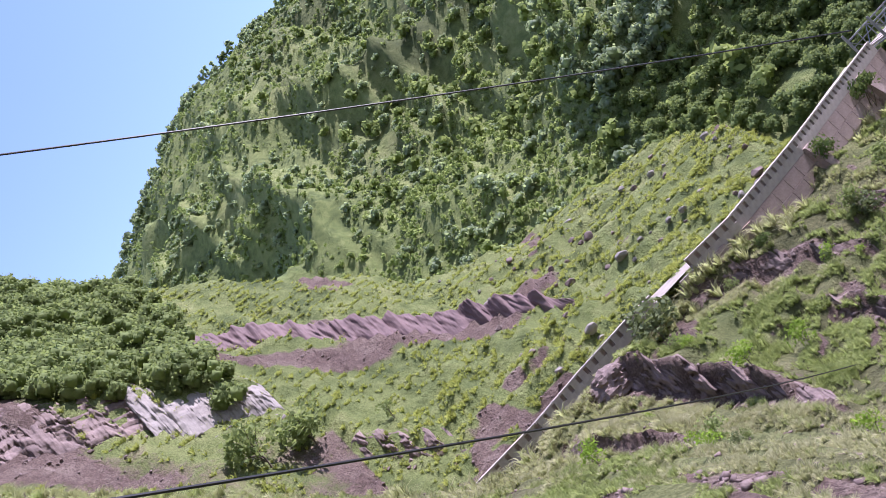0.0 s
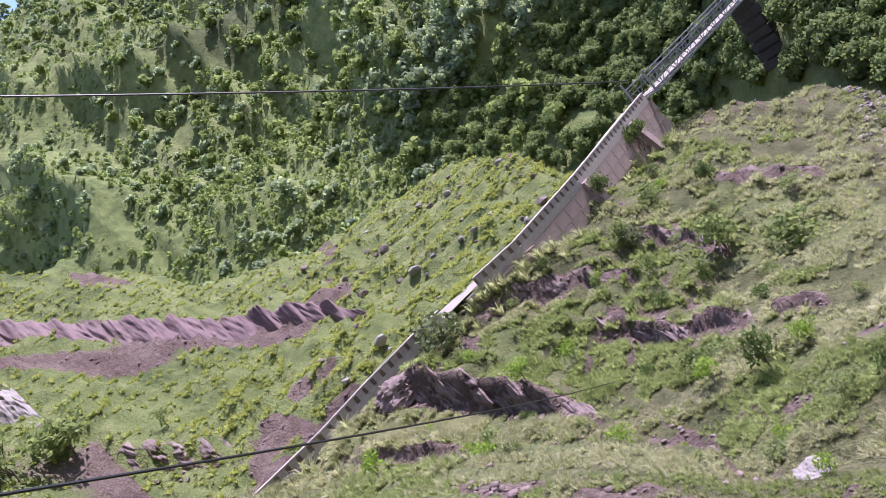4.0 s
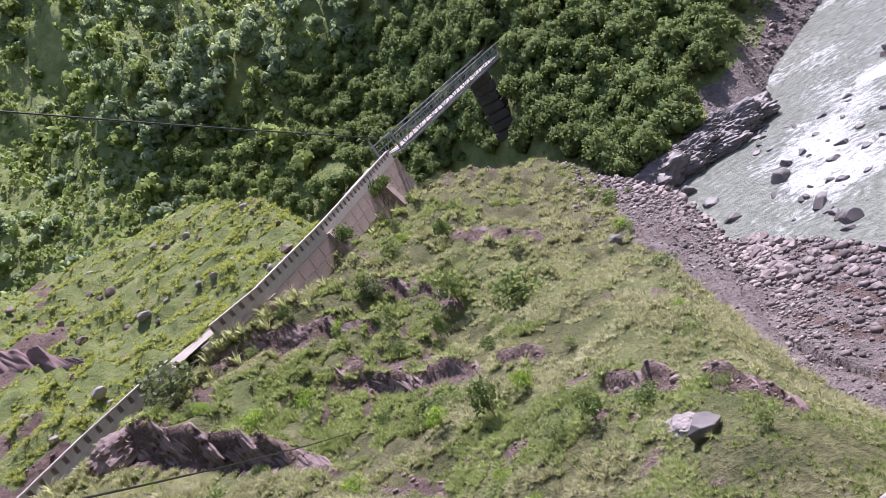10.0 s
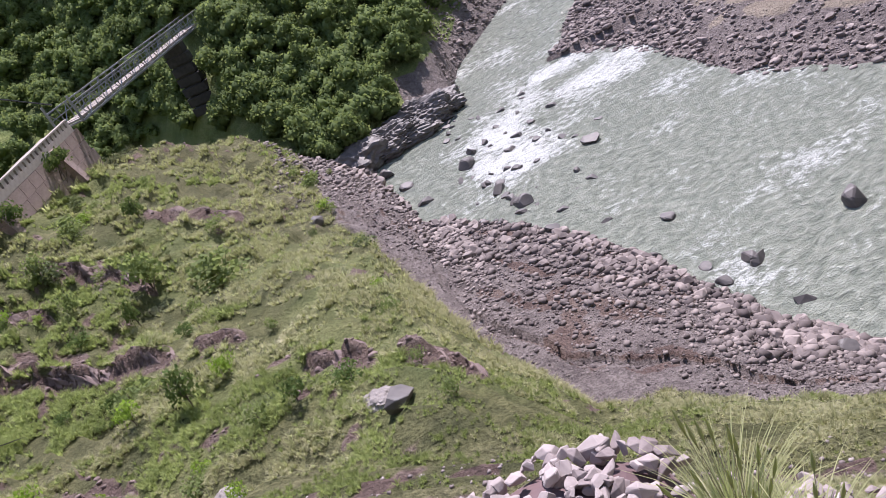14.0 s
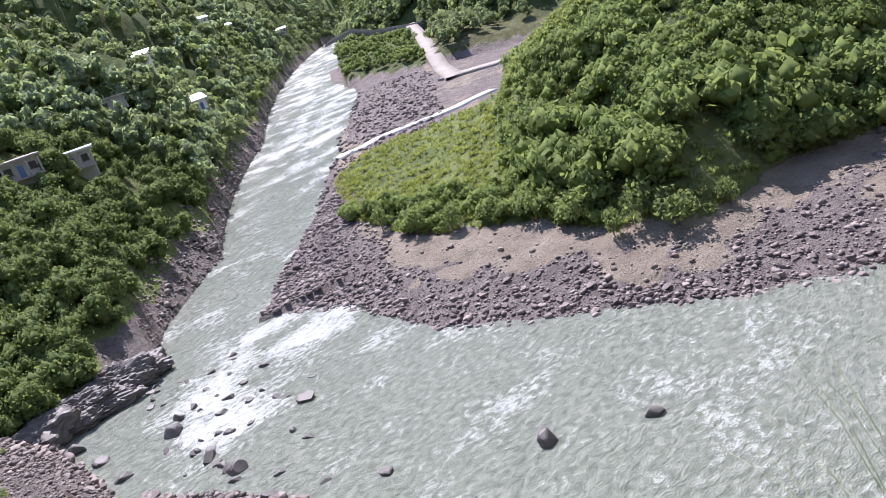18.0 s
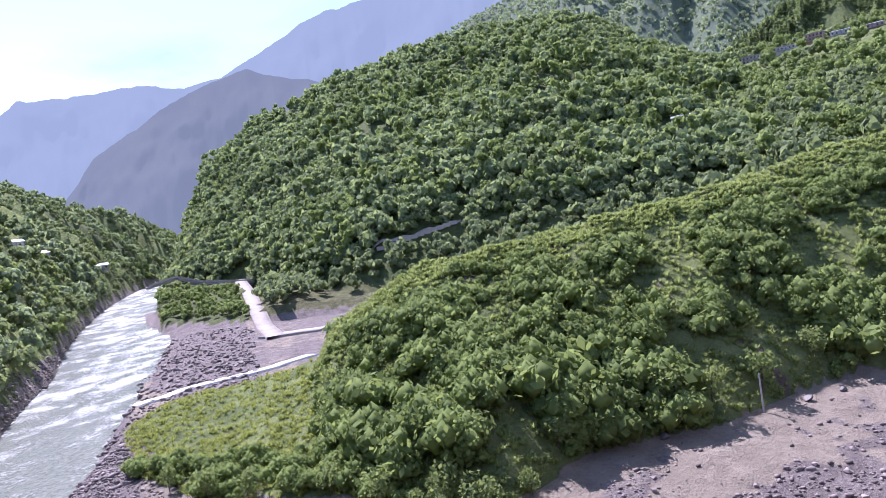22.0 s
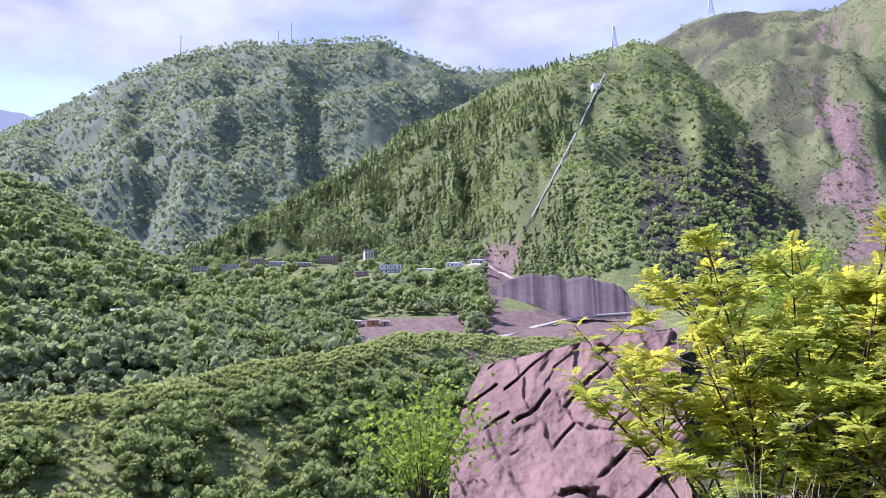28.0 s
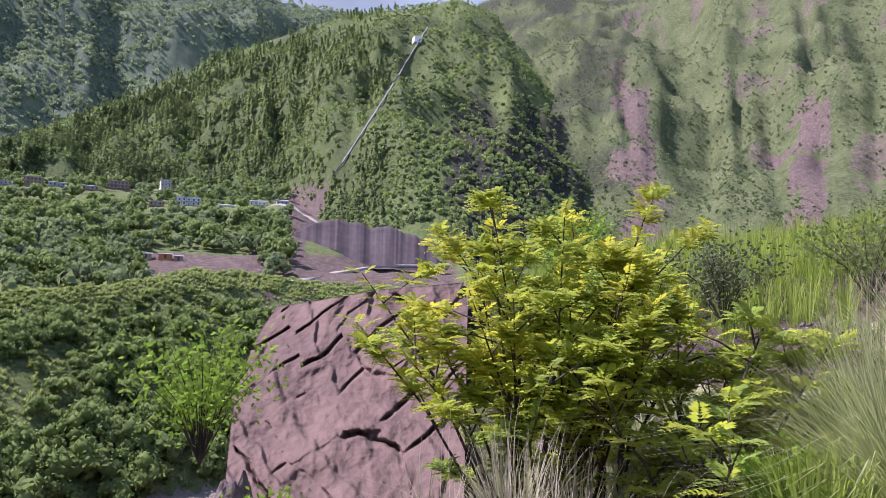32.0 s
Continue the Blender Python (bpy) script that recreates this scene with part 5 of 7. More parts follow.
def make_plant(name, az, r, height, wide, mat, label, category, fine=600, low=0.0, lean=0.0, seed=0, leaf=0.05, lobes=11, group=""):
    """A single bush or small tree with its trunk, limbs and crown."""
    t = thing(name, stand(az, r, 0.08), label, category, group)
    g = random.Random(seed)
    bm = bmesh.new()
    top = (lean * height * 0.5, 0, height * (low + 0.35))
    rad = max(0.018 * height, 0.012)
    tube(bm, [(0, 0, -0.1), (top[0] * 0.4, 0.02 * height, top[2] * 0.5), top], [rad, rad * 0.8, rad * 0.55])
    part("trunk", bm, BARK, t)
    for k in range(5):
        a = g.uniform(0, 6.28)
        bm = bmesh.new()
        b = (top[0] * 0.6, 0, top[2] * g.uniform(0.3, 0.9))
        e = (top[0] + math.cos(a) * wide * 0.55, math.sin(a) * wide * 0.55, height * g.uniform(low + 0.3, 0.9))
        m = [(p + q) / 2 + g.uniform(-0.06, 0.06) * height for p, q in zip(b, e)]
        tube(bm, [b, m, e], [rad * 0.5, rad * 0.35, rad * 0.15], 5)
        part("limb", bm, BARK, t)
    v, f = tris(*crown(fine, leaf, lobes, 0.5, low, seed + 100, 0.4, core=False))
    v = v * (2 * wide, 2 * wide, height) + (lean * height * 0.5, 0, 0) * np.clip(v[:, 2:3], 0, 1)
    c = tagged(mesh_object("crown", v, f, mat, t), kind="stuff")
    return t


def build_slope_plants():
    rows = [  # kind, bearing, distance, height, half width
        ("t", -17.2, 100, 7.0, 3.4), ("l", -16.2, 80, 4.2, 1.5), ("d", -20.0, 70, 3.2, 1.3), ("g", -36.8, 56, 3.8, 2.6), ("b", -15.5, 55, 3.9, 1.7), ("b", -11, 52, 3.0, 2.4),
        ("d", -18.4, 33.5, 2.5, 0.8), ("d", -11.6, 25.5, 1.5, 0.7), ("d", -22.7, 40.5, 1.4, 0.6), ("y", -31, 31, 1.7, 0.75), ("y", -29.6, 47, 1.8, 0.9), ("y", -22.4, 36, 1.8, 0.8),
        ("d", -17.8, 51, 2.6, 0.6), ("b", -20.7, 54, 2.2, 0.7), ("d", -26.8, 59, 1.6, 0.8), ("d", -13.3, 68, 2.6, 1.0), ("b", -15, 26, 1.2, 0.6), ("y", -41.7, 46, 1.2, 0.5),
        ("y", -20.8, 26.5, 1.0, 0.4), ("b", 0.6, 19, 1.0, 0.45), ("b", -0.8, 23, 0.9, 0.4), ("b", -63.8, 62, 4.8, 2.2), ("b", -60.5, 64, 4.4, 2.6), ("b", -55.2, 64, 1.9, 0.9),
        ("y", -19.8, 18, 0.8, 0.35), ("b", -21.5, 26, 1.0, 0.8), ("y", 8.3, 8.8, 0.7, 0.35), ("d", -6.8, 24, 1.3, 0.7), ("g", -14, 27, 1.2, 0.6), ("b", -33, 62.5, 1.6, 0.9)]
    kinds = {"t": ("tree", BUSH_LEAF, "round leafy tree beside the old road", 0.15), "l": ("tree", DARK_LEAF, "small leaning tree in front of the stone wall", 0.45), "d": ("bush", DARK_LEAF, "dark green leafy bush on the grass slope", 0.05),
             "g": ("bush", GREY_LEAF, "dry grey-green spreading bush", 0.0), "b": ("bush", BUSH_LEAF, "green bush on the terraced slope", 0.0), "y": ("bush", LIME_LEAF, "bright lime-green bush among the grass", 0.0)}
    g = random.Random(5)
    while len(rows) < 84:
        az, r = g.uniform(-48, 1), g.uniform(20, 84)
        if r < float(along(UPPER, az)[0]) - 4 and r > 18 and g.random() < r / 80:
            h = g.choice((0.7, 0.9, 1.2, 1.6, 2.2))
            rows.append((g.choice("bbbgdyy"), az, r, h, h * g.uniform(0.4, 0.7)))
    for k, (c, az, r, h, w) in enumerate(rows):
        name, mat, label, low = kinds[c]
        make_plant(name, az, r, h, w, mat, label, name, 520 if h > 2 else 300, low, 0.5 if c == "l" else 0.0, k, 0.055, 11, "plants on the slope")
    # trees along the far gravel bar
    for k, (az, r, h, w) in enumerate(((48.1, 78.5, 3.8, 1.6), (53.1, 77, 4.5, 2.4), (50.5, 79, 5, 2.4), (45.5, 84, 4.6, 2.3), (33.3, 99, 4.6, 1.9), (36, 97, 3.6, 2.0), (57, 80, 3.2, 1.4), (30.8, 108, 4.2, 1.3), (42, 90, 4.0, 2.2), (62, 92, 3.5, 1.8), (68, 99, 5.5, 2.6), (71, 101, 6, 2.2), (74.5, 108, 6.5, 2.4), (64.5, 95, 4.5, 2.3), (59.5, 88, 4.5, 2.5), (78, 119, 5, 2.3))):
        make_plant("tree", az, r, h, w, BUSH_LEAF, "small leafy tree at the edge of the gravel", "tree", 420, 0.05, 0.0, 200 + k, 0.06, 10, "trees along the gravel bar")


build_woods()
build_grass()
build_slope_plants()

# ---- stone ----
RUBBLE = simple("grey_pink_rubble", (0.075, 0.058, 0.056), (0.34, 0.285, 0.26), 1.3, bumps=0.4, distance=0.03, random_object=True)
BOULDER = simple("dark_wet_boulder", (0.05, 0.045, 0.045), (0.17, 0.15, 0.14), 1.6, rough=0.6, bumps=0.5, distance=0.05)
RED_ROCK = simple("purple_red_rock", (0.16, 0.085, 0.08), (0.36, 0.24, 0.22), 1.1, bumps=0.5, distance=0.05)
DARK_ROCK = simple("dark_purple_rock", (0.075, 0.05, 0.048), (0.29, 0.215, 0.195), 2.2, bumps=0.8, distance=0.12)
PALE_ROCK = simple("pale_grey_rock", (0.13, 0.112, 0.105), (0.36, 0.325, 0.30), 1.6, bumps=0.8, distance=0.12)
PURPLE_SOIL = simple("purple_eroded_soil", (0.075, 0.044, 0.048), (0.215, 0.142, 0.142), 0.9, bumps=0.6, distance=0.08)


def stone(seed, flat=0.65, n=13):
    """An angular stone about 1 across: the hull of a few random points."""
    g = random.Random(seed)
    bm = bmesh.new()
    for _ in range(n):
        d = Vector((g.gauss(0, 1), g.gauss(0, 1), g.gauss(0, 1))).normalized() * 0.5 * g.uniform(0.8, 1.05)
        bm.verts.new((d.x, d.y * 0.8, d.z * flat))
    r = bmesh.ops.convex_hull(bm, input=bm.verts[:])
    bmesh.ops.delete(bm, geom=[v for v in bm.verts if not v.link_faces], context="VERTS")
    bmesh.ops.triangulate(bm, faces=bm.faces[:])
    bm.verts.index_update()
    return bm


def stone_arrays(seed):
    bm = stone(seed)
    v = np.array([p.co[:] for p in bm.verts])
    f = np.array([[p.index for p in q.verts] for q in bm.faces])
    bm.free()
    return v, f


def stone_mesh(name, seed, mat, flat=0.65, n=13, bevel=0.04):
    bm = stone(seed, flat, n)
    if bevel:
        bmesh.ops.bevel(bm, geom=bm.edges[:], offset=bevel, segments=1, affect="EDGES", clamp_overlap=True)
    me = bpy.data.meshes.new(name)
    bm.to_mesh(me)
    bm.free()
    me.materials.append(mat)
    return me


STONES = [stone_arrays(k) for k in range(10)]


LEFT_SHORE = [(a, r, z) for a, r, z in FORMS["far_mountain"][0] if a > 10]


def build_rubble():
    """The tumbled stones of both river banks: the larger ones singly, the rest as one spread."""
    for label, a0, a1, lines, count, keep, big in (("tumbled grey-pink stones along the near shore", -1, 75, (TOE, UPPER), 15000, 260, 1.2), ("dark rounded stones along the edge of the gravel bar", 19, 88, (FORMS["gravel_bar"][0], FORMS["gravel_bar"][1]), 9000, 200, 1.15),
                                                     ("grey-pink stones along the far shore", 11.5, 33, (LEFT_SHORE, [(a, r * 1.0 + 14 + 0.05 * r, z) for a, r, z in LEFT_SHORE]), 3500, 40, 1.6),
                                                     ("dark stones where the river bends round the bar", 19, 31, ([(19, 99, 0), (25, 92, 0), (31, 78, 0)], [(19, 108, 0), (24, 128, 0), (28.7, 150, 0), (31, 160, 0)]), 4200, 30, 1.5),
                                                     ("grey-pink stones below the grass slope", -4, 8, (TOE, UPPER), 4000, 60, 1.9),
                                                     ("grey stones on the bar between river and terrace", 21.5, 38, ([(21, 104, 0), (28.3, 119, 0), (31, 135, 0), (38, 190, 0)], [(21, 150, 0), (24, 200, 0), (27, 250, 0), (30, 300, 0), (38, 300, 0)]), 5500, 40, 2.2)):
        az = rng.uniform(a0, a1, count)
        r1, r2 = along(lines[0], az)[0], along(lines[1], az)[0]
        t = rng.uniform(-0.03, 1.02, count)
        r = r1 + (r2 - r1) * t
        x, y = r * np.sin(np.radians(az)), r * np.cos(np.radians(az))
        z, kind = surface(az, r)
        near = lines[0] is TOE
        if near:
            ok = np.isin(kind, (0, 2)) & (z < 8) & (t > 0.0 + 0.22 * fbm(x / 6, y / 6, 3, 90)) & (rng.uniform(0, 1, count) < 0.7 + t)
            w = 0.22 + 0.98 * np.clip(t + 0.25 * fbm(x / 7, y / 7, 3, 92), 0, 1) ** 1.4
        else:
            sand = cover(az, r, x, y, z, kind)[0]
            ok = (kind == KINDS["far_mountain"]) & (z > river_level(r) - 0.5) if lines[0] is LEFT_SHORE else np.isin(kind, (-1, 3)) & (z > river_level(r) - 0.5) if lines[0][0][1] in (99, 104) else (kind == KINDS["gravel_bar"]) & (rng.uniform(0, 1, count) > np.clip(sand, 0, 0.93))
            w = np.clip(r / 110, 1, 1.8) * (1.0 - 0.35 * t)
        p = np.stack([x, y, z], -1)[ok]
        size = (0.16 + 0.6 * rng.exponential(0.5, len(p)).clip(0, 2.6)) * w[ok] * 0.95
        order = np.argsort(-size * rng.uniform(0.8, 1.2, len(p)))
        single, rest = order[:keep], order[keep:]
        scatter("rubble", STONES, p[rest], size[rest], RUBBLE, label, "rubble", rng.uniform(0.9, 1.3, len(rest)), -0.12)
        bank = tagged(new("rubble_bank"), label, "rubble", kind="structure")
        meshes = [stone_mesh("stone", 300 + k, RUBBLE) for k in range(8)]
        for k in single:
            s = min(size[k], big)
            m = Matrix.Translation(p[k] + np.array((0, 0, 0.12 * s))) @ pose(0, 0, 0, rng.uniform(-15, 15), rng.uniform(-15, 15), rng.uniform(0, 360)) @ Matrix.Diagonal((s * 1.2, s, s, 1))
            part_of_mesh("stone", meshes[int(k) % 8], bank, m)


def build_boulders():
    """Dark boulders standing in the rapids and on the banks."""
    rows = [(13.4, 62.5, 2.4), (11.9, 67, 1.9), (12.6, 64.5, 1.5), (20.4, 69.5, 2.2), (24.2, 51.5, 1.6), (29.7, 43.5, 1.8), (10.4, 76, 2.6), (11.2, 79, 1.8), (12.5, 80, 1.5), (14.8, 55.5, 1.4), (25.9, 44, 1.3), (38.1, 48, 2.6), (47.6, 48.3, 1.7),
            (30.2, 43.5, 1.6), (14, 75, 1.3), (15, 78, 1.6), (16.5, 80, 1.4), (17.5, 76, 1.0), (13.2, 71, 1.2), (9.4, 73, 1.2), (18.5, 82, 1.5), (15.8, 70, 1.1), (35.6, 32, 1.3), (22, 47, 1.2), (27, 42, 1.4), (33, 38.5, 1.3), (6, 72, 1.8), (7.2, 66, 1.5), (5.2, 78, 2.0),
            (4.2, 84, 2.4), (43, 36, 1.1), (19.3, 54, 1.0), (16.2, 58.5, 1.2), (21.5, 74, 1.0), (77.3, 109, 1.7), (67.3, 95, 1.5), (79.5, 113, 1.3), (12.8, 88, 1.2), (-2.6, 62, 1.9), (-4.2, 20, 1.3), (13.8, 83, 1.1)]
    g = random.Random(8)
    rows += [(g.uniform(8.5, 19.5), g.uniform(60, 92), g.choice((0.6, 0.8, 1.0, 1.3))) for _ in range(60)]
    meshes = [stone_mesh("boulder", 500 + k, BOULDER, 0.8, 16, 0.05) for k in range(6)]
    for k, (az, r, s) in enumerate(rows):
        z = max(ground(az, r), -0.25)
        ob = new("boulder", meshes[k % 6])
        ob.matrix_world = Matrix.Translation(polar(az, r, z + 0.15 * s)) @ pose(0, 0, 0, random.uniform(-12, 12), random.uniform(-12, 12), random.uniform(0, 360)) @ Matrix.Diagonal((s * 1.15, s, s * 0.95, 1))
        tagged(ob, "dark wet angular boulder in the shallow rapids" if z < 0 else "dark angular boulder among the river stones", "boulder", "boulders by the river")
    pale = [stone_mesh("boulder", 600 + k, DARK_ROCK if k % 2 else PALE_ROCK, 0.8, 15, 0.05) for k in range(4)]
    for k in range(90):
        az, s = random.uniform(-46, -23), random.uniform(0.3, 0.8) * random.choice((1, 1, 1.5, 2.2))
        lo, hi = float(along(UPPER, az)[0]) + 4, float(along(FORMS["terrace_hill"][1], az)[0]) - 3
        r = random.uniform(lo, hi)
        ob = new("boulder", pale[k % 4])
        ob.matrix_world = Matrix.Translation(stand(az, r) + Vector((0, 0, 0.2 * s))) @ pose(0, 0, 0, random.uniform(-20, 20), random.uniform(-20, 20), random.uniform(0, 360)) @ Matrix.Diagonal((s, s, s, 1))
        tagged(ob, "brown weathered boulder among yellow-green weeds" if k % 2 else "grey weathered boulder among yellow-green weeds", "boulder", "boulders on the terrace")


def outcrop(az, r, w, d, h, mat, label, seed, tilt=25, turn=None):
    """A bedded rock outcrop, broken along its layers, half sunk in the ground."""
    bm = bmesh.new()
    bmesh.ops.create_icosphere(bm, subdivisions=6 if h > 3 else 4, radius=1.0)
    off = Vector((seed * 3.7, seed * 1.3, 0))
    ax = Vector((math.sin(radians(tilt)), 0.2, math.cos(radians(tilt))))
    for v in bm.verts:
        p = v.co.copy()
        layer = (p.dot(ax) * 3.0 + 0.35 * noise.noise(p * 1.3 + off))
        ledge = (layer - math.floor(layer)) - 0.5
        k = 1 + 0.42 * noise.noise(p * 1.4 + off) + 0.09 * ledge + 0.20 * abs(noise.noise(p * 4 + off)) + 0.10 * noise.noise(p * 11 + off) + (0.05 * noise.noise(Vector((p.x * 12, p.y * 12, p.z * 16)) + off) if h > 3 else 0)
        k = 1 + (k - 1) * (0.6 if h > 3 and r < 20 else 1)
        v.co = Vector((p.x * w * 0.62 * k, p.y * d * 0.7 * k, p.z * h * 0.62 * k))
    me = bpy.data.meshes.new("rock_outcrop")
    bm.to_mesh(me)
    bm.free()
    me.materials.append(mat)
    ob = new("rock_outcrop", me)
    ob.matrix_world = Matrix.Translation(stand(az, r)) @ pose(0, 0, 0, 0, 0, -az + (turn if turn is not None else random.uniform(-20, 20)))
    return tagged(ob, label, "rock", "rock outcrops on the slope")


def build_outcrops():
    dark, pale, red = "dark purple bedded rock outcrop on the grass slope", "pale grey weathered rock outcrop", "red-brown broken rock face"
    for k, (az, r, w, d, h, mat, label) in enumerate((
            (-41.4, 53, 3, 2.5, 1.8, DARK_ROCK, dark), (-5.5, 20.8, 1.05, 0.7, 0.36, PALE_ROCK, pale), (-21, 18.5, 1.0, 0.6, 0.35, PALE_ROCK, pale), 
            
            (5.5, 91.5, 9, 4, 3.6, BOULDER, "dark wet rock wall above the water"), (8.5, 95, 9, 4, 4.0, BOULDER, "dark wet rock wall above the water"), (3.2, 90, 6, 4, 3.0, BOULDER, "dark wet rock wall above the water"), (10.8, 98.5, 4, 3, 2.2, BOULDER, "dark rock point jutting into the river"),
            (90.2, 10.4, 1.0, 0.9, 4.3, RED_ROCK, red), (91.7, 10.7, 1.3, 1.0, 3.9, DARK_ROCK, "rough purple rock pillar beside the slab"), (93.3, 11.2, 1.9, 1.2, 3.5, DARK_ROCK, "dark broken rock under a bush"), (95.2, 10.2, 1.5, 0.9, 4.0, DARK_ROCK, "rough purple rock at the foot of the slab"))):
        outcrop(az, r, w, d, h, mat, label, k, 30 + 40 * math.sin(k * 1.7), az - 27 - 0.85 * (az + 38) + random.uniform(-9, 9) if -50 < az < 0 else None)


def ledge(line, height, mat, label, seed):
    """The broken face of a rock step: split blocks in beds, its top flush with the ground behind."""
    az = np.linspace(line[0][0], line[-1][0], 240)
    r = np.interp(az, [q[0] for q in line], [q[1] for q in line]) + 0.8 * fbm(az * 0.7, az * 0 + height, 4, 34)
    base = surface(az, r - 0.15)[0] - 0.3
    top_r = r + 1.15 * height + 0.15
    top = np.maximum(surface(az, top_r)[0] + 0.03, base + 0.2)
    v = np.linspace(0, 1, 26)[:, None]
    tall = (top - base)[None]
    run = az[None] * np.radians(r[None])
    dip = v * tall + 0.30 * run + 0.25 * fbm(run * 0.5 + 0 * v, v * 3 + seed, 3, 36)
    bed = np.floor(dip / 0.32).astype(np.int64)
    split = np.floor(run / 0.7 + 0.6 * hash3(bed, bed * 0 + seed, 5) + 0.3 * v).astype(np.int64)
    jut = hash3(bed, split, seed) - 0.5
    bite = min(height, 1.5) * ((0.2 if mat is PALE_ROCK else 0.42) * jut + 0.28 * fbm(run * 1.1 + 0 * v, v * 2.5 + seed, 4, 37)) * np.sin(np.pi * np.clip(v * 0.94 + 0.03, 0, 1)) ** 0.5
    R_ = r[None] - 0.15 + (top_r - r + 0.15)[None] * v ** 1.25 - bite
    Z_ = base[None] + tall * v + 0.04 * fbm(run * 3 + 0 * v, v * 9, 3, 38)
    back = top_r + 0.4
    R_ = np.concatenate([R_, back[None]])
    Z_ = np.concatenate([Z_, (surface(az, back)[0] - 0.15)[None]])
    a = np.radians(az)[None]
    ob = mesh_object("rock_ledge", np.stack([R_ * np.sin(a), R_ * np.cos(a), Z_], -1).reshape(-1, 3), grid_faces(27, len(az)), mat)
    blocks = [stone_mesh("loose_block", 800 + seed + j, mat, 0.7, 12, 0.04) for j in range(3)]
    g = random.Random(seed)
    for j in range(14):
        a_, size = g.uniform(az[8], az[-9]), min(height, 1.6) * g.uniform(0.12, 0.5)
        d_ = float(np.interp(a_, az, r)) - g.uniform(0.1, 2.2)
        part_of_mesh("loose_block", blocks[j % 3], ob, Matrix.Translation(stand(a_, d_)) @ pose(0, 0, 0, g.uniform(-20, 20), g.uniform(-20, 20), g.uniform(0, 360)) @ Matrix.Diagonal((size * 1.4, size, size * 0.9, 1)))
    return tagged(ob, label, "rock", "rock ledges on the slope")


def build_ledges():
    dark, pale = "purple-brown bedded rock step in the grass slope", "pale grey weathered rock bank in the hillside"
    for k, (line, h) in enumerate(LEDGES):
        grey = line[0][0] == -68
        ledge(line, h, PALE_ROCK if grey else DARK_ROCK, pale if grey else dark, 3 + 7 * k)


def face_strip(name, line, height, mat, label, cols, rows=14, bite=0.6, grooves=1.6, ragged=0.2):
    """An eroded face along a plan line (bearing, distance), with vertical runnels."""
    az = np.linspace(line[0][0], line[-1][0], cols)
    r = np.interp(az, [p[0] for p in line], [p[1] for p in line])
    base = surface(az, r)[0]
    env = np.interp(az, [p[0] for p in line], [p[2] for p in line]) * height
    v = np.linspace(0, 1, rows)[:, None]
    gro = np.abs(fbm(az[None] * grooves + 2.2 * v, v * 1.6 + 0.3 * az, 5, 31)) * 2 - 0.5
    R_ = r[None] + v * env[None] * 1.05 + bite * gro * np.sin(np.pi * (0.15 + 0.7 * v)) + 2.5 * (v > 0.97)
    Z_ = base[None] - 0.5 + v * (env[None] + 0.5) * (1 + ragged * fbm(az[None] * 0.9 + 0 * v, 0 * v + 4 + 0 * az, 4, 33)) - 0.6 * (v > 0.97)
    a = np.radians(az)[None]
    ob = mesh_object(name, np.stack([R_ * np.sin(a), R_ * np.cos(a), Z_], -1).reshape(-1, 3), grid_faces(rows, cols), mat)
    return tagged(ob, label, "eroded bank", kind="structure")


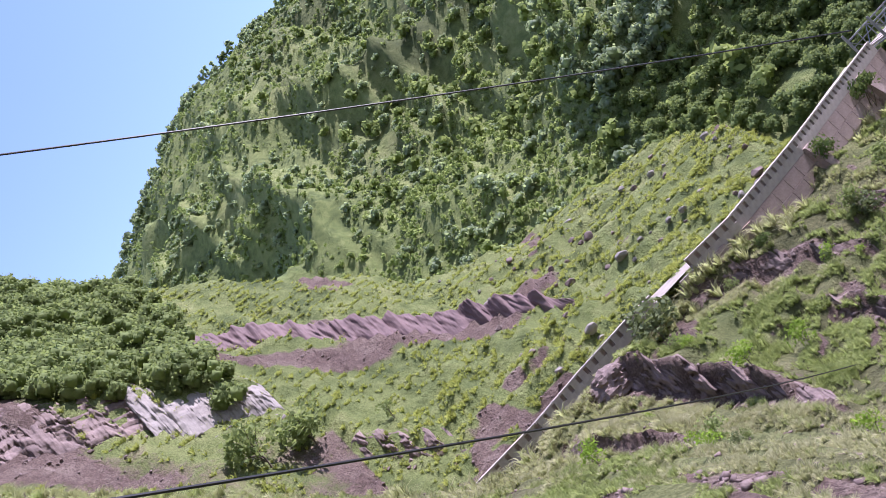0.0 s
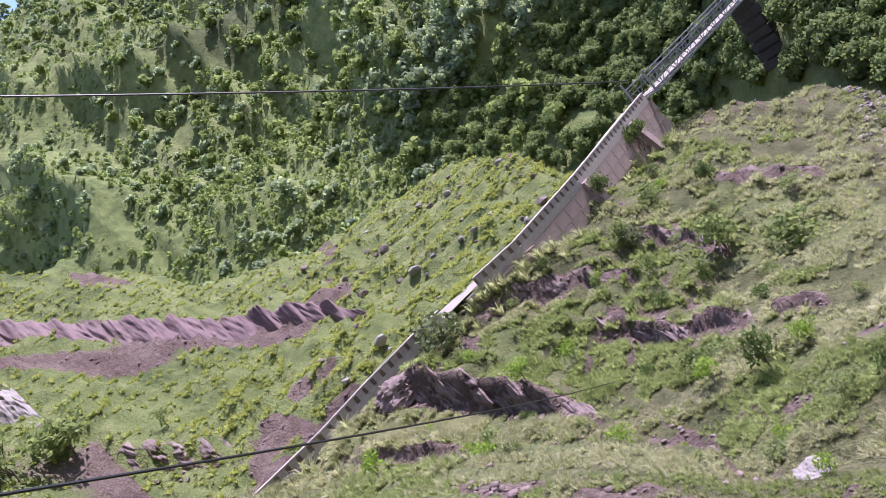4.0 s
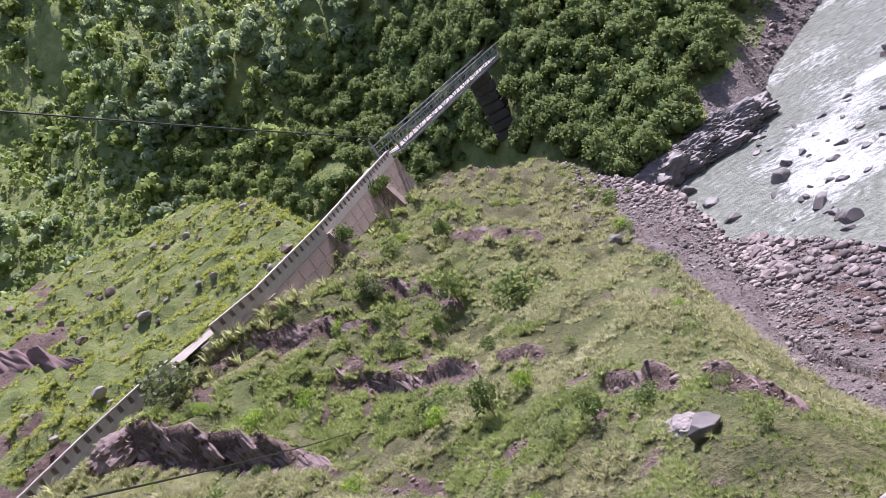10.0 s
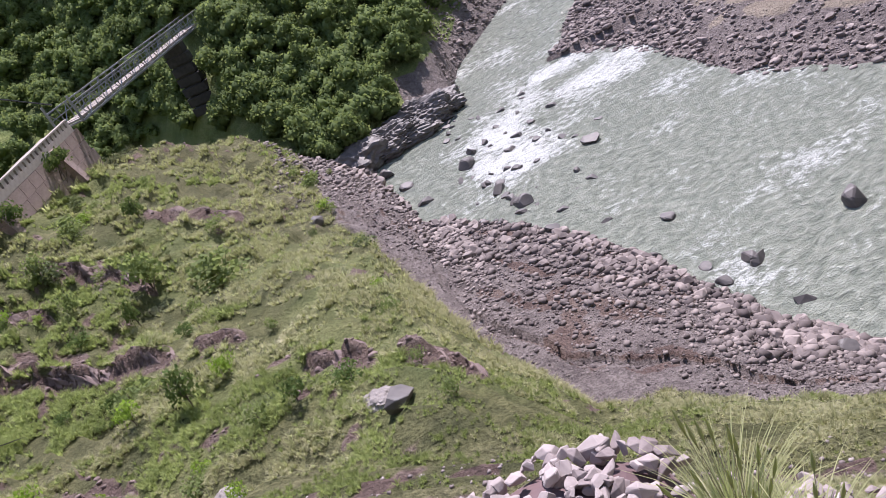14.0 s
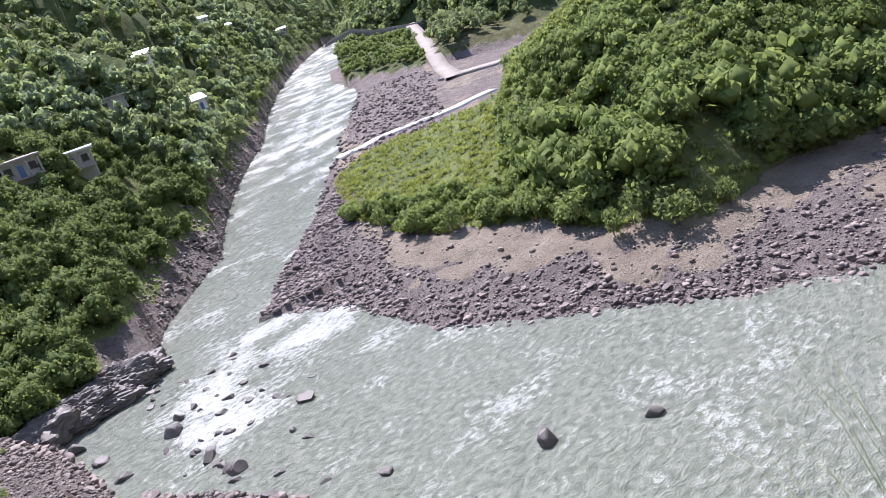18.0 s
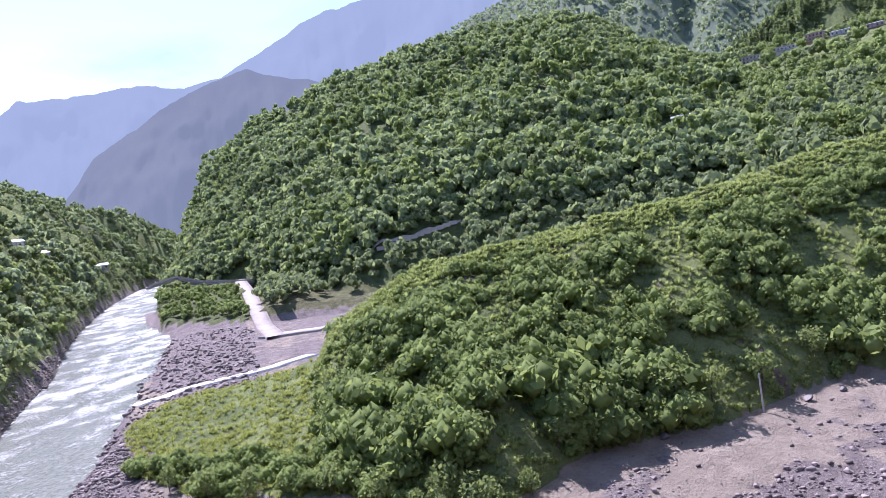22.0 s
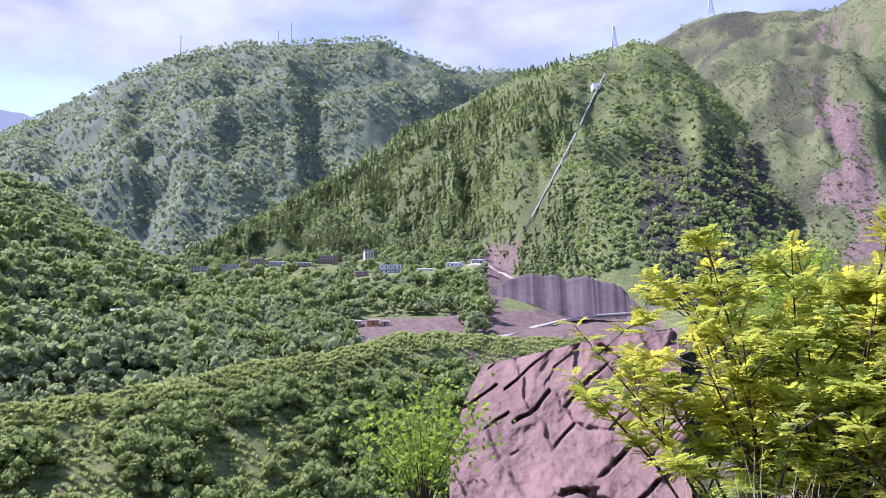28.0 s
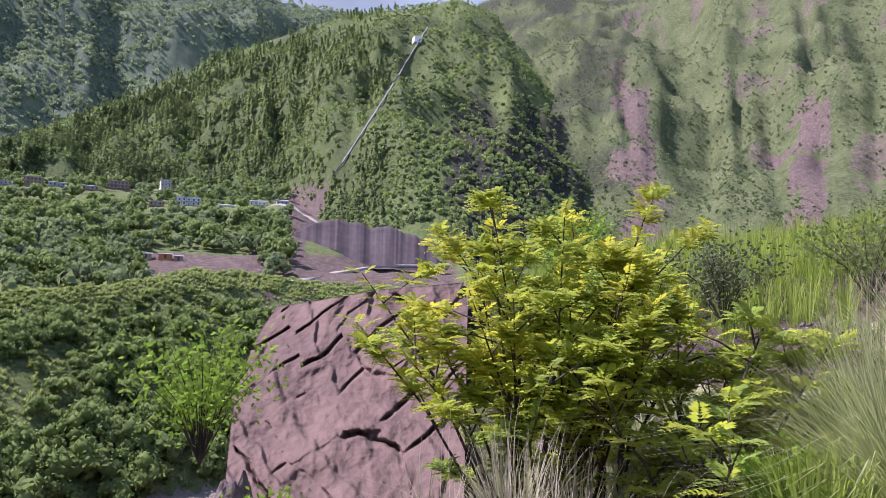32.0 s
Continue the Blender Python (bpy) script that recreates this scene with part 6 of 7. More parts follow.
def build_slab():
    """The big sloping red rock beside the viewpoint, split by dark cracks."""
    nu, nv = 230, 200
    U, V = np.meshgrid(np.linspace(0, 1, nu), np.linspace(0, 1, nv))
    left = np.interp(V, (0, 0.3, 0.62, 0.85, 1), (95.6, 94.6, 94.8, 96.0, 97.4))
    az = left + (111.5 - left) * U
    lo, hi = -15.5, np.interp(U, (0, 0.2, 0.55, 1), (1.4, 1.9, 2.9, 3.6))
    el = lo + (hi - lo) * V
    r = 10.6 + 8.0 * V + 0.5 * fbm(U * 3, V * 3, 3, 80)
    # joint blocks: two crossing sets of joints with different offsets and open cracks between them
    a, b = U * 3.4 + V * 2.6 + 0.75 * fbm(U * 2.5, V * 2.5, 5, 81), V * 4.2 - U * 3.2 + 0.6 * fbm(U * 2, V * 2, 4, 82)
    b = b + 0.8 * hash3(np.floor(a).astype(np.int64), 0, 3)
    ia, ib = np.floor(a).astype(np.int64), np.floor(b).astype(np.int64)
    ga, gb = np.minimum(a - ia, ia + 1 - a), np.minimum(b - ib, ib + 1 - b)
    along_a = np.clip(fbm(U * 3.5, V * 3.5, 3, 86) * 5 - 0.1, 0, 1)
    along_b = np.clip(fbm(U * 4, V * 4, 3, 87) * 5 - 0.4, 0, 1)
    open_ = np.maximum(np.clip(1 - ga / (0.02 + 0.055 * along_a), 0, 1) * along_a, np.clip(1 - gb / (0.02 + 0.04 * along_b), 0, 1) * along_b)
    step = smooth((a - ia - 0.5) / 0.1 + 0.5) - (a - ia)
    r = r + 0.34 * open_ + 0.20 * step + 0.10 * hash3(ia, ib, 6) + 0.30 * fbm(U * 6, V * 6, 4, 84) + 0.06 * fbm(U * 28, V * 28, 3, 83)
    x, y, z = r * np.sin(np.radians(az)), r * np.cos(np.radians(az)), EYE + r * np.tan(np.radians(el))
    front = np.stack([x, y, z], -1)
    back = front + np.array((0, 0, -2.6)) + np.stack([np.sin(np.radians(az)), np.cos(np.radians(az)), 0 * az], -1) * 0.6
    verts = np.concatenate([front.reshape(-1, 3), back.reshape(-1, 3)])
    f = grid_faces(nv, nu)
    off = nu * nv
    rim = np.concatenate([np.arange(nu), np.arange(1, nv) * nu + nu - 1, (nv - 1) * nu + np.arange(nu - 2, -1, -1), np.arange(nv - 2, 0, -1) * nu])
    nxt = np.roll(rim, -1)
    faces = np.concatenate([f[:, ::-1], f + off, np.stack([rim, nxt, nxt + off, rim + off], 1)])
    ob = mesh_object("rock_slab", verts, faces, SLAB)
    return tagged(ob, "large sloping purple-red rock slab split by dark cracks", "rock")


def build_pile(az0, r0, n, spread, height, label, seed):
    """A heap of broken pink stones."""
    pile = thing("stone_pile", stand(az0, r0), label, "stone pile", "stone piles on the ledge")
    meshes = [stone_mesh("stone", 700 + k, PINK_STONE, 0.7, 12, 0.03) for k in range(7)]
    g = random.Random(seed)
    for k in range(n):
        a, d = g.uniform(0, 6.28), spread * g.uniform(0, 1) ** 0.6
        s = g.uniform(0.07, 0.22) * (1.5 if k % 9 == 0 else 1)
        z = height * math.sqrt(max(0, 1 - (0.82 * d / spread) ** 2)) * g.uniform(0.8, 1.05)
        m = Matrix.Translation((d * math.cos(a) * 1.25, d * math.sin(a), z)) @ pose(0, 0, 0, g.uniform(-40, 40), g.uniform(-40, 40), g.uniform(0, 360)) @ Matrix.Diagonal((s * 1.3, s, s, 1))
        part_of_mesh("stone", meshes[k % 7], pile, m)
    bm = bmesh.new()
    bmesh.ops.create_icosphere(bm, subdivisions=3, radius=1.0)
    for v in bm.verts:
        v.co = Vector((v.co.x * spread * 1.2, v.co.y * spread * 0.95, v.co.z * height * 0.85)) * (1 + 0.15 * noise.noise(v.co * 3))
    part("heap_core", bm, PURPLE_SOIL, pile)


QUARRY = simple("dark_quarry_face", (0.035, 0.024, 0.026), (0.105, 0.075, 0.076), 0.25, bumps=0.5, distance=0.4)
SLAB = simple("slab_rock", (0.08, 0.048, 0.040), (0.205, 0.128, 0.106), 3.4, rough=0.9, bumps=0.9, distance=0.08)
PINK_STONE = simple("pink_broken_stone", (0.17, 0.135, 0.13), (0.40, 0.345, 0.33), 3.0, bumps=0.3, random_object=True)
build_rubble()
build_boulders()
def build_slope_stones():
    n = 26000
    az, r = rng.uniform(-76, 8, n), rng.uniform(14, 100, n)
    z, kind = surface(az, r)
    x, y = r * np.sin(np.radians(az)), r * np.cos(np.radians(az))
    soil = cover(az, r, x, y, z, kind)[2]
    ok = np.isin(kind, (0, 1)) & (soil + rng.uniform(-0.3, 0.1, n) > 0.45)
    p = np.stack([x, y, z], -1)[ok]
    scatter("stones", STONES, p, 0.09 + 0.16 * rng.exponential(0.6, len(p)).clip(0, 3), DARK_ROCK, "small purple-brown stones strewn over the bare earth", "stones", None, -0.1)


build_outcrops()
build_slope_stones()
build_ledges()
face_strip("eroded_bank", ((-66, 82.5, 0.4), (-63, 83, 0.8), (-59, 83.4, 1.0), (-52.2, 81, 0.95), (-46, 81, 0.8), (-41, 75.5, 0.6), (-39.5, 75, 0.1)), 4.2, PURPLE_SOIL, "eroded purple earth bank with vertical runnels", 620, 18, 0.34, 1.7, 0.3)
face_strip("quarry_face", ((98.4, 430, 0.15), (100.5, 425, 0.7), (103, 420, 1.0), (106, 420, 1.0), (108, 425, 0.8), (109.2, 430, 0.2)), 27, QUARRY, "dark purple quarried rock face above the road", 200, 16, 0.5, 0.45, 0.08)
build_slab()
build_pile(2.2, 3.9, 240, 0.85, 0.42, "heap of broken pink-grey stones on the ledge", 1)
build_pile(27.5, 3.6, 90, 0.45, 0.35, "small heap of broken pink-grey stones on the ledge", 2)

# ---- roads, houses and masts across the valley ----
PLASTER = simple("pale_plaster", (0.68, 0.67, 0.65), (0.85, 0.84, 0.82), 0.7, bumps=0.1)
BRICK_WALL = simple("pinkish_brick_wall", (0.26, 0.15, 0.12), (0.42, 0.27, 0.22), 1.5, bumps=0.2)
GREY_WALL = simple("grey_block_wall", (0.32, 0.31, 0.30), (0.52, 0.50, 0.48), 1.0, bumps=0.2)
TIN = simple("weathered_tin_roof", (0.48, 0.50, 0.54), (0.70, 0.72, 0.75), 1.2, rough=0.4, metal=0.3, bumps=0.1)
STREAM = simple("white_stream", (0.42, 0.42, 0.41), (0.82, 0.82, 0.80), 0.6, rough=0.4, bumps=0.5, distance=0.2)
PIPE = simple("weathered_pipe", (0.14, 0.135, 0.13), (0.27, 0.26, 0.25), 0.3, bumps=0.0)
DARK_GLASS = simple("dark_window", (0.02, 0.022, 0.025), (0.04, 0.045, 0.05), 2.0, rough=0.2, bumps=0.0)
BLUE_PAINT = simple("blue_paint", (0.10, 0.16, 0.34), (0.16, 0.24, 0.44), 1.0, bumps=0.0)
ORANGE_PAINT = simple("orange_machine_paint", (0.40, 0.12, 0.03), (0.55, 0.20, 0.05), 2.0, rough=0.5, bumps=0.0)


def ribbon(name, rows, width, mat, label, category="road", lift=0.25, on_ground=True):
    """A road strip through rows of (bearing, distance[, height])."""
    n = 60
    t = np.linspace(0, len(rows) - 1, n)
    az = np.interp(t, range(len(rows)), [p[0] for p in rows])
    r = np.interp(t, range(len(rows)), [p[1] for p in rows])
    z = surface(az, r)[0] + lift if on_ground else np.interp(t, range(len(rows)), [p[2] for p in rows]) + lift
    c = np.stack([r * np.sin(np.radians(az)), r * np.cos(np.radians(az)), z], -1)
    d = np.gradient(c[:, :2], axis=0)
    d /= np.linalg.norm(d, axis=1)[:, None]
    side = np.stack([-d[:, 1], d[:, 0], 0 * d[:, 0]], -1)
    v = np.stack([c - side * width / 2 - (0, 0, 1.2), c - side * width / 2, c, c + side * width / 2, c + side * width / 2 - (0, 0, 1.2)], 1)
    ob = mesh_object(name, v.reshape(-1, 3), grid_faces(n, 5), mat)
    return tagged(ob, label, category, kind="structure"), c, side


def build_roads():
    fork = sight((31.3, -1.0, 445), (33.4, -0.6, 442), (35, -1.15, 438), (37.8, -1.55, 428), (40.4, -1.75, 415), (43, -1.6, 400))
    _, c, side = ribbon("road_fork", fork, 6.5, ROAD_GRAVEL, "pale concrete hill road above the river", on_ground=False)
    wall = tagged(new("guard_stones"), "row of pale guard stones along the road edge", "guard stones")
    me = one_box("guard_stone", CONCRETE, -0.9, -0.35, 0, 0.9, 0.35, 1.0)
    for k in range(2, 58, 1):
        p = c[k] - side[k] * 3.2 * (1 if side[k][1] > 0 else -1)
        part_of_mesh("guard_stone", me, wall, Matrix.Translation(p) @ pose(0, 0, 0, 0, 0, math.degrees(math.atan2(-side[k][0], side[k][1]))))
    bm = bmesh.new()
    for a, b in zip(c[18:], c[19:]):
        bar(bm, Vector(a) - Vector((0, 0, 2.6)), Vector(b) - Vector((0, 0, 2.6)), 5.5, 5.0)
    me = bpy.data.meshes.new("road_wall")
    bm.to_mesh(me)
    bm.free()
    me.materials.append(MASONRY)
    tagged(new("road_wall", me), "stone retaining wall below the hill road", "wall", kind="structure")
    ribbon("road_ramp", sight((37.6, -1.5, 434), (38.1, -2.5, 372), (38.5, -3.8, 309), (38.9, -5.2, 283), (39.6, -6.1, 252)), 6.0, ROAD_GRAVEL, "pale ramp leading down from the road fork", lift=1.0, on_ground=False)
    ribbon("water_stream", ((29.4, 184), (31.8, 187), (34, 190), (36.6, 192), (40, 200), (42.1, 206)), 4.0, STREAM, "narrow white stream joining the river across rubble", "stream", lift=0.3)
    ribbon("road_pad", ((39.0, 262), (40.4, 256), (41.8, 254), (43.4, 252)), 9.0, ROAD_GRAVEL, "pale gravel pad at the foot of the ramp", lift=0.6)
    ribbon("road_quarry", sight((98.6, 3.3, 330), (99.4, 3.6, 345), (102, 4.2, 372), (104, 4.6, 385), (106, 4.8, 395), (110, 4.9, 400)), 7, ROAD_GRAVEL, "pale dirt road below the quarried face", on_ground=False)
    ribbon("road_track", ((96.5, 600), (98.5, 560), (101.6, 500)), 5, ROAD_GRAVEL, "pale dirt track across the scar", lift=0.6)
    ribbon("road_upper", ((47.6, 336), (50.5, 336), (54.5, 339)), 3, ROAD_GRAVEL, "pale track under the wooded hill", lift=1.0)
    wall = tagged(new("pale_road_wall"), "long pale retaining wall below the woodland", "wall")
    me = one_box("wall_block", CONCRETE, -1.7, -0.6, 0, 1.7, 0.6, 1.7)
    for k in range(12):
        a = 48.2 + k * 0.52
        p = stand(a, 331)
        part_of_mesh("wall_block", me, wall, Matrix.Translation((p.x, p.y, EYE + 331 * math.tan(radians(-0.75 + 0.105 * k)))) @ pose(0, 0, 0, 0, 0, -a))
    # pipe line with its stepped walkway, straight up the hill to the first mast
    pipe = tagged(new("penstock"), "pale stepped pipeline running straight up the grassy hill", "pipeline")
    fine = []
    reach = np.linspace(540, 1080, 360)
    for k in range(42):
        a = 101.0 + 7.6 * k / 45
        z = surface(np.full(360, a), reach)[0]
        i = int(np.argmax(np.degrees(np.arctan2(z - EYE, reach)) >= 11.1 + 12.4 * k / 45))
        fine.append(polar(a, reach[i], z[i] + 1.6))
    for a, b in zip(fine, fine[1:]):
        bm = bmesh.new()
        bar(bm, a, b, 1.4, 0.9)
        part("pipe_section", bm, PIPE, pipe)
    bm = bmesh.new()
    box(bm, -5, -4, -2, 5, 4, 5)
    top = part("pipe_house", bm, PLASTER, pipe)
    top.matrix_local = Matrix.Translation(stand(107.1, 842))


def house(az, r, w, d, storeys, wall, roof, label, turn=0.0, bays=4, pitched=False):
    h = 3.0 * storeys
    t = thing("house", stand(az, r) + Vector((0, 0, 0.5)), label, "house", "houses across the valley", -az + turn)
    bm = bmesh.new()
    box(bm, -w / 2, -d / 2, -4, w / 2, d / 2, h)
    part("wall", bm, wall, t)
    bm = bmesh.new()
    if pitched:
        vs = box(bm, -w / 2 - 0.6, -d / 2 - 0.8, h, w / 2 + 0.6, d / 2 + 0.8, h + 0.25)
        for v in vs:
            v.co.z += 1.6 * (v.co.y + d / 2 + 0.8) / (d + 1.6)
    else:
        box(bm, -w / 2 - 0.7, -d / 2 - 0.9, h + 0.004, w / 2 + 0.7, d / 2 + 0.4, h + 0.35)
    part("roof", bm, roof, t)
    bay = w / bays
    for s in range(storeys):
        bm = bmesh.new()
        box(bm, -w / 2 - 0.3, -d / 2 - 1.6, 3 * s - 0.2, w / 2 + 0.3, -d / 2, 3 * s - 0.02)
        part("veranda_slab", bm, CONCRETE, t)
        for k in range(bays):
            x = -w / 2 + (k + 0.5) * bay
            bm = bmesh.new()
            if k == bays // 2 and s == 0:
                box(bm, x - 0.5, -d / 2 - 0.06, 0, x + 0.5, -d / 2 + 0.02, 2.1)
                part("door", bm, BLUE_PAINT, t)
            else:
                box(bm, x - 0.6, -d / 2 - 0.05, 3 * s + 0.9, x + 0.6, -d / 2 + 0.02, 3 * s + 2.2)
                win = part("window", bm, DARK_GLASS, t)
                bm = bmesh.new()
                box(bm, x - 0.75, -d / 2 - 0.14, 3 * s + 0.78, x + 0.75, -d / 2 - 0.052, 3 * s + 0.9)
                part("sill", bm, CONCRETE, win)
        for k in range(bays + 1):
            x = -w / 2 + k * bay
            bm = bmesh.new()
            box(bm, x - 0.14, -d / 2 - 1.5, 3 * s, x + 0.14, -d / 2 - 1.2, 3 * s + 2.8)
            part("veranda_post", bm, CONCRETE, t)
    return t


def build_houses():
    white, brick, grey = "white two-storey house with a flat roof among trees", "pinkish brick house with verandas on the hillside", "grey block building with dark openings"
    tin = "small house with a bright tin roof among trees"
    for az, r, w, d, s, wl, rf, lb, b, p in (
            (90.7, 590, 17, 9, 2, PLASTER, TIN, white, 5, False), (88.5, 585, 9, 7, 1, BRICK_WALL, TIN, tin, 3, False), (93.3, 590, 12, 6, 1, PLASTER, TIN, tin, 4, True), (85.9, 720, 18, 9, 2, BRICK_WALL, CONCRETE, brick, 6, False),
            (89.0, 735, 9, 7, 3, PLASTER, CONCRETE, "tall narrow plastered house on the hillside", 3, False), (76.6, 690, 26, 8, 2, GREY_WALL, CONCRETE, grey, 9, False), (78.8, 700, 20, 8, 1, GREY_WALL, CONCRETE, grey, 7, False), (80.6, 705, 14, 8, 2, BRICK_WALL, CONCRETE, brick, 5, False),
            (82.2, 700, 16, 7, 1, GREY_WALL, TIN, tin, 5, True), (84.0, 690, 16, 7, 1, BRICK_WALL, TIN, tin, 5, True), (95.6, 600, 13, 6, 1, PLASTER, TIN, tin, 4, True), (97.3, 610, 9, 6, 1, GREY_WALL, TIN, tin, 3, True), (72.5, 405, 9, 6, 1, GREY_WALL, TIN, tin, 3, True), (71.2, 400, 5, 4, 1, PLASTER, TIN, tin, 2, True),
            (15.9, 205, 6, 5, 1, GREY_WALL, CONCRETE, "pale plastered house on the wooded bank", 2, False), (20.7, 318, 8, 6, 1, GREY_WALL, TIN, grey, 3, False), (18.6, 259, 8, 6, 1, PLASTER, TIN, tin, 3, True), (12.2, 158, 7, 5, 1, GREY_WALL, TIN, grey, 3, False), (21.1, 240, 6, 5, 1, PLASTER, TIN, tin, 2, True),
            (9.0, 150, 6, 5, 1, GREY_WALL, CONCRETE, "pale concrete house on the wooded bank", 3, False), (25, 520, 9, 6, 1, GREY_WALL, TIN, tin, 3, True), (28.5, 640, 11, 7, 1, GREY_WALL, TIN, tin, 4, True), (23.4, 420, 10, 7, 1, PLASTER, TIN, tin, 3, True)):
        house(az, r, w, d, s, wl, rf, lb, random.uniform(-12, 12), b, p)
    # sheds and machines on the quarry pad
    for k, (az, r, w) in enumerate(((87.2, 372, 7), (88.0, 376, 5), (89.3, 374, 6), (90.2, 372, 4))):
        t = thing("shed", stand(az, r), "small rusty shed beside the dirt yard", "shed", "sheds on the yard", -az)
        bm = bmesh.new()
        box(bm, -w / 2, -1.5, -1, w / 2, 1.5, 2.4)
        part("wall", bm, BRICK_WALL if k % 2 else ORANGE_PAINT, t)
        bm = bmesh.new()
        vs = box(bm, -w / 2 - 0.3, -1.9, 2.404, w / 2 + 0.3, 1.9, 2.55)
        for v in vs:
            v.co.z += 0.3 * v.co.y / 2
        part("roof", bm, TIN, t)
        bm = bmesh.new()
        box(bm, -0.5, -1.54, 0, 0.5, -1.48, 1.9)
        part("door", bm, DARK_GLASS, t)


def mast(az, r, height, width, label):
    t = thing("lattice_mast", stand(az, r, 0.5), label, "mast", "masts on the ridges", -az)
    n = 7
    for sx, sy in ((-1, -1), (1, -1), (1, 1), (-1, 1)):
        bm = bmesh.new()
        bar(bm, (sx * width / 2, sy * width / 2, 0), (sx * width * 0.08, sy * width * 0.08, height), 0.09 * width + 0.2)
        part("leg", bm, STEEL, t)
    for k in range(n):
        z0, z1 = height * k / n, height * (k + 1) / n
        w0, w1 = width / 2 * (1 - 0.84 * k / n), width / 2 * (1 - 0.84 * (k + 1) / n)
        for s in (-1, 1):
            bm = bmesh.new()
            bar(bm, (-w0 * s, -w0, z0), (w1 * s, -w1, z1), 0.05 * width + 0.12)
            part("brace", bm, STEEL, t)
    bm = bmesh.new()
    bar(bm, (-width * 0.5, 0, height * 0.86), (width * 0.5, 0, height * 0.86), 0.25)
    part("cross_arm", bm, STEEL, t)


def pole(az, r, height, radius, label):
    t = thing("pole", stand(az, r, 0.3), label, "pole")
    bm = bmesh.new()
    tube(bm, [(0, 0, 0), (0, 0, height)], [radius, radius * 0.7], 8)
    part("shaft", bm, GREY_WALL, t)
    bm = bmesh.new()
    bar(bm, (-height * 0.08, 0, height * 0.95), (height * 0.08, 0, height * 0.95), radius * 0.9)
    part("cross_arm", bm, STEEL, t)


build_roads()
build_houses()
mast(108.8, 1078, 34, 8, "grey lattice transmission mast on the hilltop")
mast(116.1, 1558, 48, 11, "grey lattice transmission mast on the ridge")
for a, h in ((74.7, 60), (82.0, 40), (83.0, 62)):
    pole(a, 2195, h, 1.6, "thin grey radio mast on the far mountain")
pole(74.3, 104, 5.5, 0.14, "leaning grey pole beside the dry channel")
pole(0.2, 150, 9, 0.2, "grey power pole on the wooded bank")

# ---- plants round the viewpoint ----
YELLOW_LEAF = leafy("yellow_leaflets", (0.50, 0.52, 0.04), (0.78, 0.70, 0.06), 0.6, 2.0, 0.45)
FRESH_LEAF = leafy("fresh_leaflets", (0.30, 0.40, 0.03), (0.60, 0.62, 0.06), 0.6, 2.0, 0.45)
GREEN_LEAF = leafy("green_leaflets", (0.17, 0.27, 0.045), (0.40, 0.52, 0.10), 0.6, 2.0, 0.55)
REED = leafy("green_reeds", (0.20, 0.30, 0.035), (0.45, 0.54, 0.10), 0.6, 1.5, 0.45)
LONG_GRASS = leafy("long_pale_grass", (0.32, 0.36, 0.16), (0.60, 0.60, 0.34), 0.6, 1.5, 0.45)
DRY_GRASS = leafy("dry_straw", (0.30, 0.25, 0.18), (0.52, 0.46, 0.36), 0.6, 2.0, 0.25)
TWIG = simple("dark_twigs", (0.035, 0.026, 0.02), (0.10, 0.075, 0.06), 20.0, bumps=0.3)


def blades(n, height, spread, lean, width, seed, droop=0.9, seg=5, upright=0.0):
    """Many curved blades from one root; returns verts and quads."""
    g = np.random.default_rng(seed)
    a = g.uniform(0, 2 * np.pi, n)
    out = np.stack([np.cos(a), np.sin(a), 0 * a], 1)
    side = np.stack([-np.sin(a), np.cos(a), 0 * a], 1)
    root = out * (spread * g.uniform(0, 1, (n, 1)) ** 0.7)
    h = height * g.uniform(0.45, 1.05, n)
    le = lean * g.uniform(0.1, 1.0, n)
    t = np.linspace(0, 1, seg + 1)
    pts = []
    for k, s in enumerate(t):
        z = h * (s - droop * 0.5 * le / lean * s ** 2.6)
        o = h * le * s ** 1.8
        c = root + out * o[:, None] + np.stack([0 * a, 0 * a, z], 1) + side * (0.06 * h * np.sin(3 * s + a))[:, None]
        w = width * (1 - s ** 2 * 0.92) * side
        pts += [c - w, c + w]
    v = np.stack(pts, 1)
    m = 2 * (seg + 1)
    base = np.arange(n)[:, None] * m
    f = np.concatenate([base + [[2 * k, 2 * k + 1, 2 * k + 3, 2 * k + 2]] for k in range(seg)])
    return v.reshape(-1, 3), f


def grass_clump(az, r, height, spread, n, lean, mat, label, seed, width=0.006, heads=0, droop=0.9, z=None):
    place = stand(az, r, 0.05)
    if z is not None:
        place.z = z
    t = thing("grass_clump", place, label, "grass clump", "grass clumps round the viewpoint")
    v, f = blades(n, height, spread, lean, width, seed, droop)
    tagged(mesh_object("foliage", v, f, mat, t), kind="stuff")
    v, f = blades(max(8, n // 5), height * 0.6, spread * 1.4, lean * 1.2, width * 0.9, seed + 900, droop)
    tagged(mesh_object("dead_blades", v, f, DRY_GRASS, t), "dry straw-coloured blades", kind="stuff")
    if heads:
        g = random.Random(seed)
        for k in range(heads):
            a, l = g.uniform(0, 6.28), g.uniform(0.05, 0.35)
            h = height * g.uniform(0.95, 1.25)
            bm = bmesh.new()
            e = Vector((math.cos(a) * l * h, math.sin(a) * l * h, h))
            tube(bm, [(0, 0, 0), e * 0.5 + Vector((0, 0, 0.05)), e], [0.004, 0.003, 0.002], 4)
            stem = part("stalk", bm, DRY_GRASS, t)
            bm = bmesh.new()
            tube(bm, [e * 0.86, e * 0.94, e * 1.03], [0.003, 0.014, 0.002], 5)
            part("seed_head", bm, LONG_GRASS, stem)
    return t


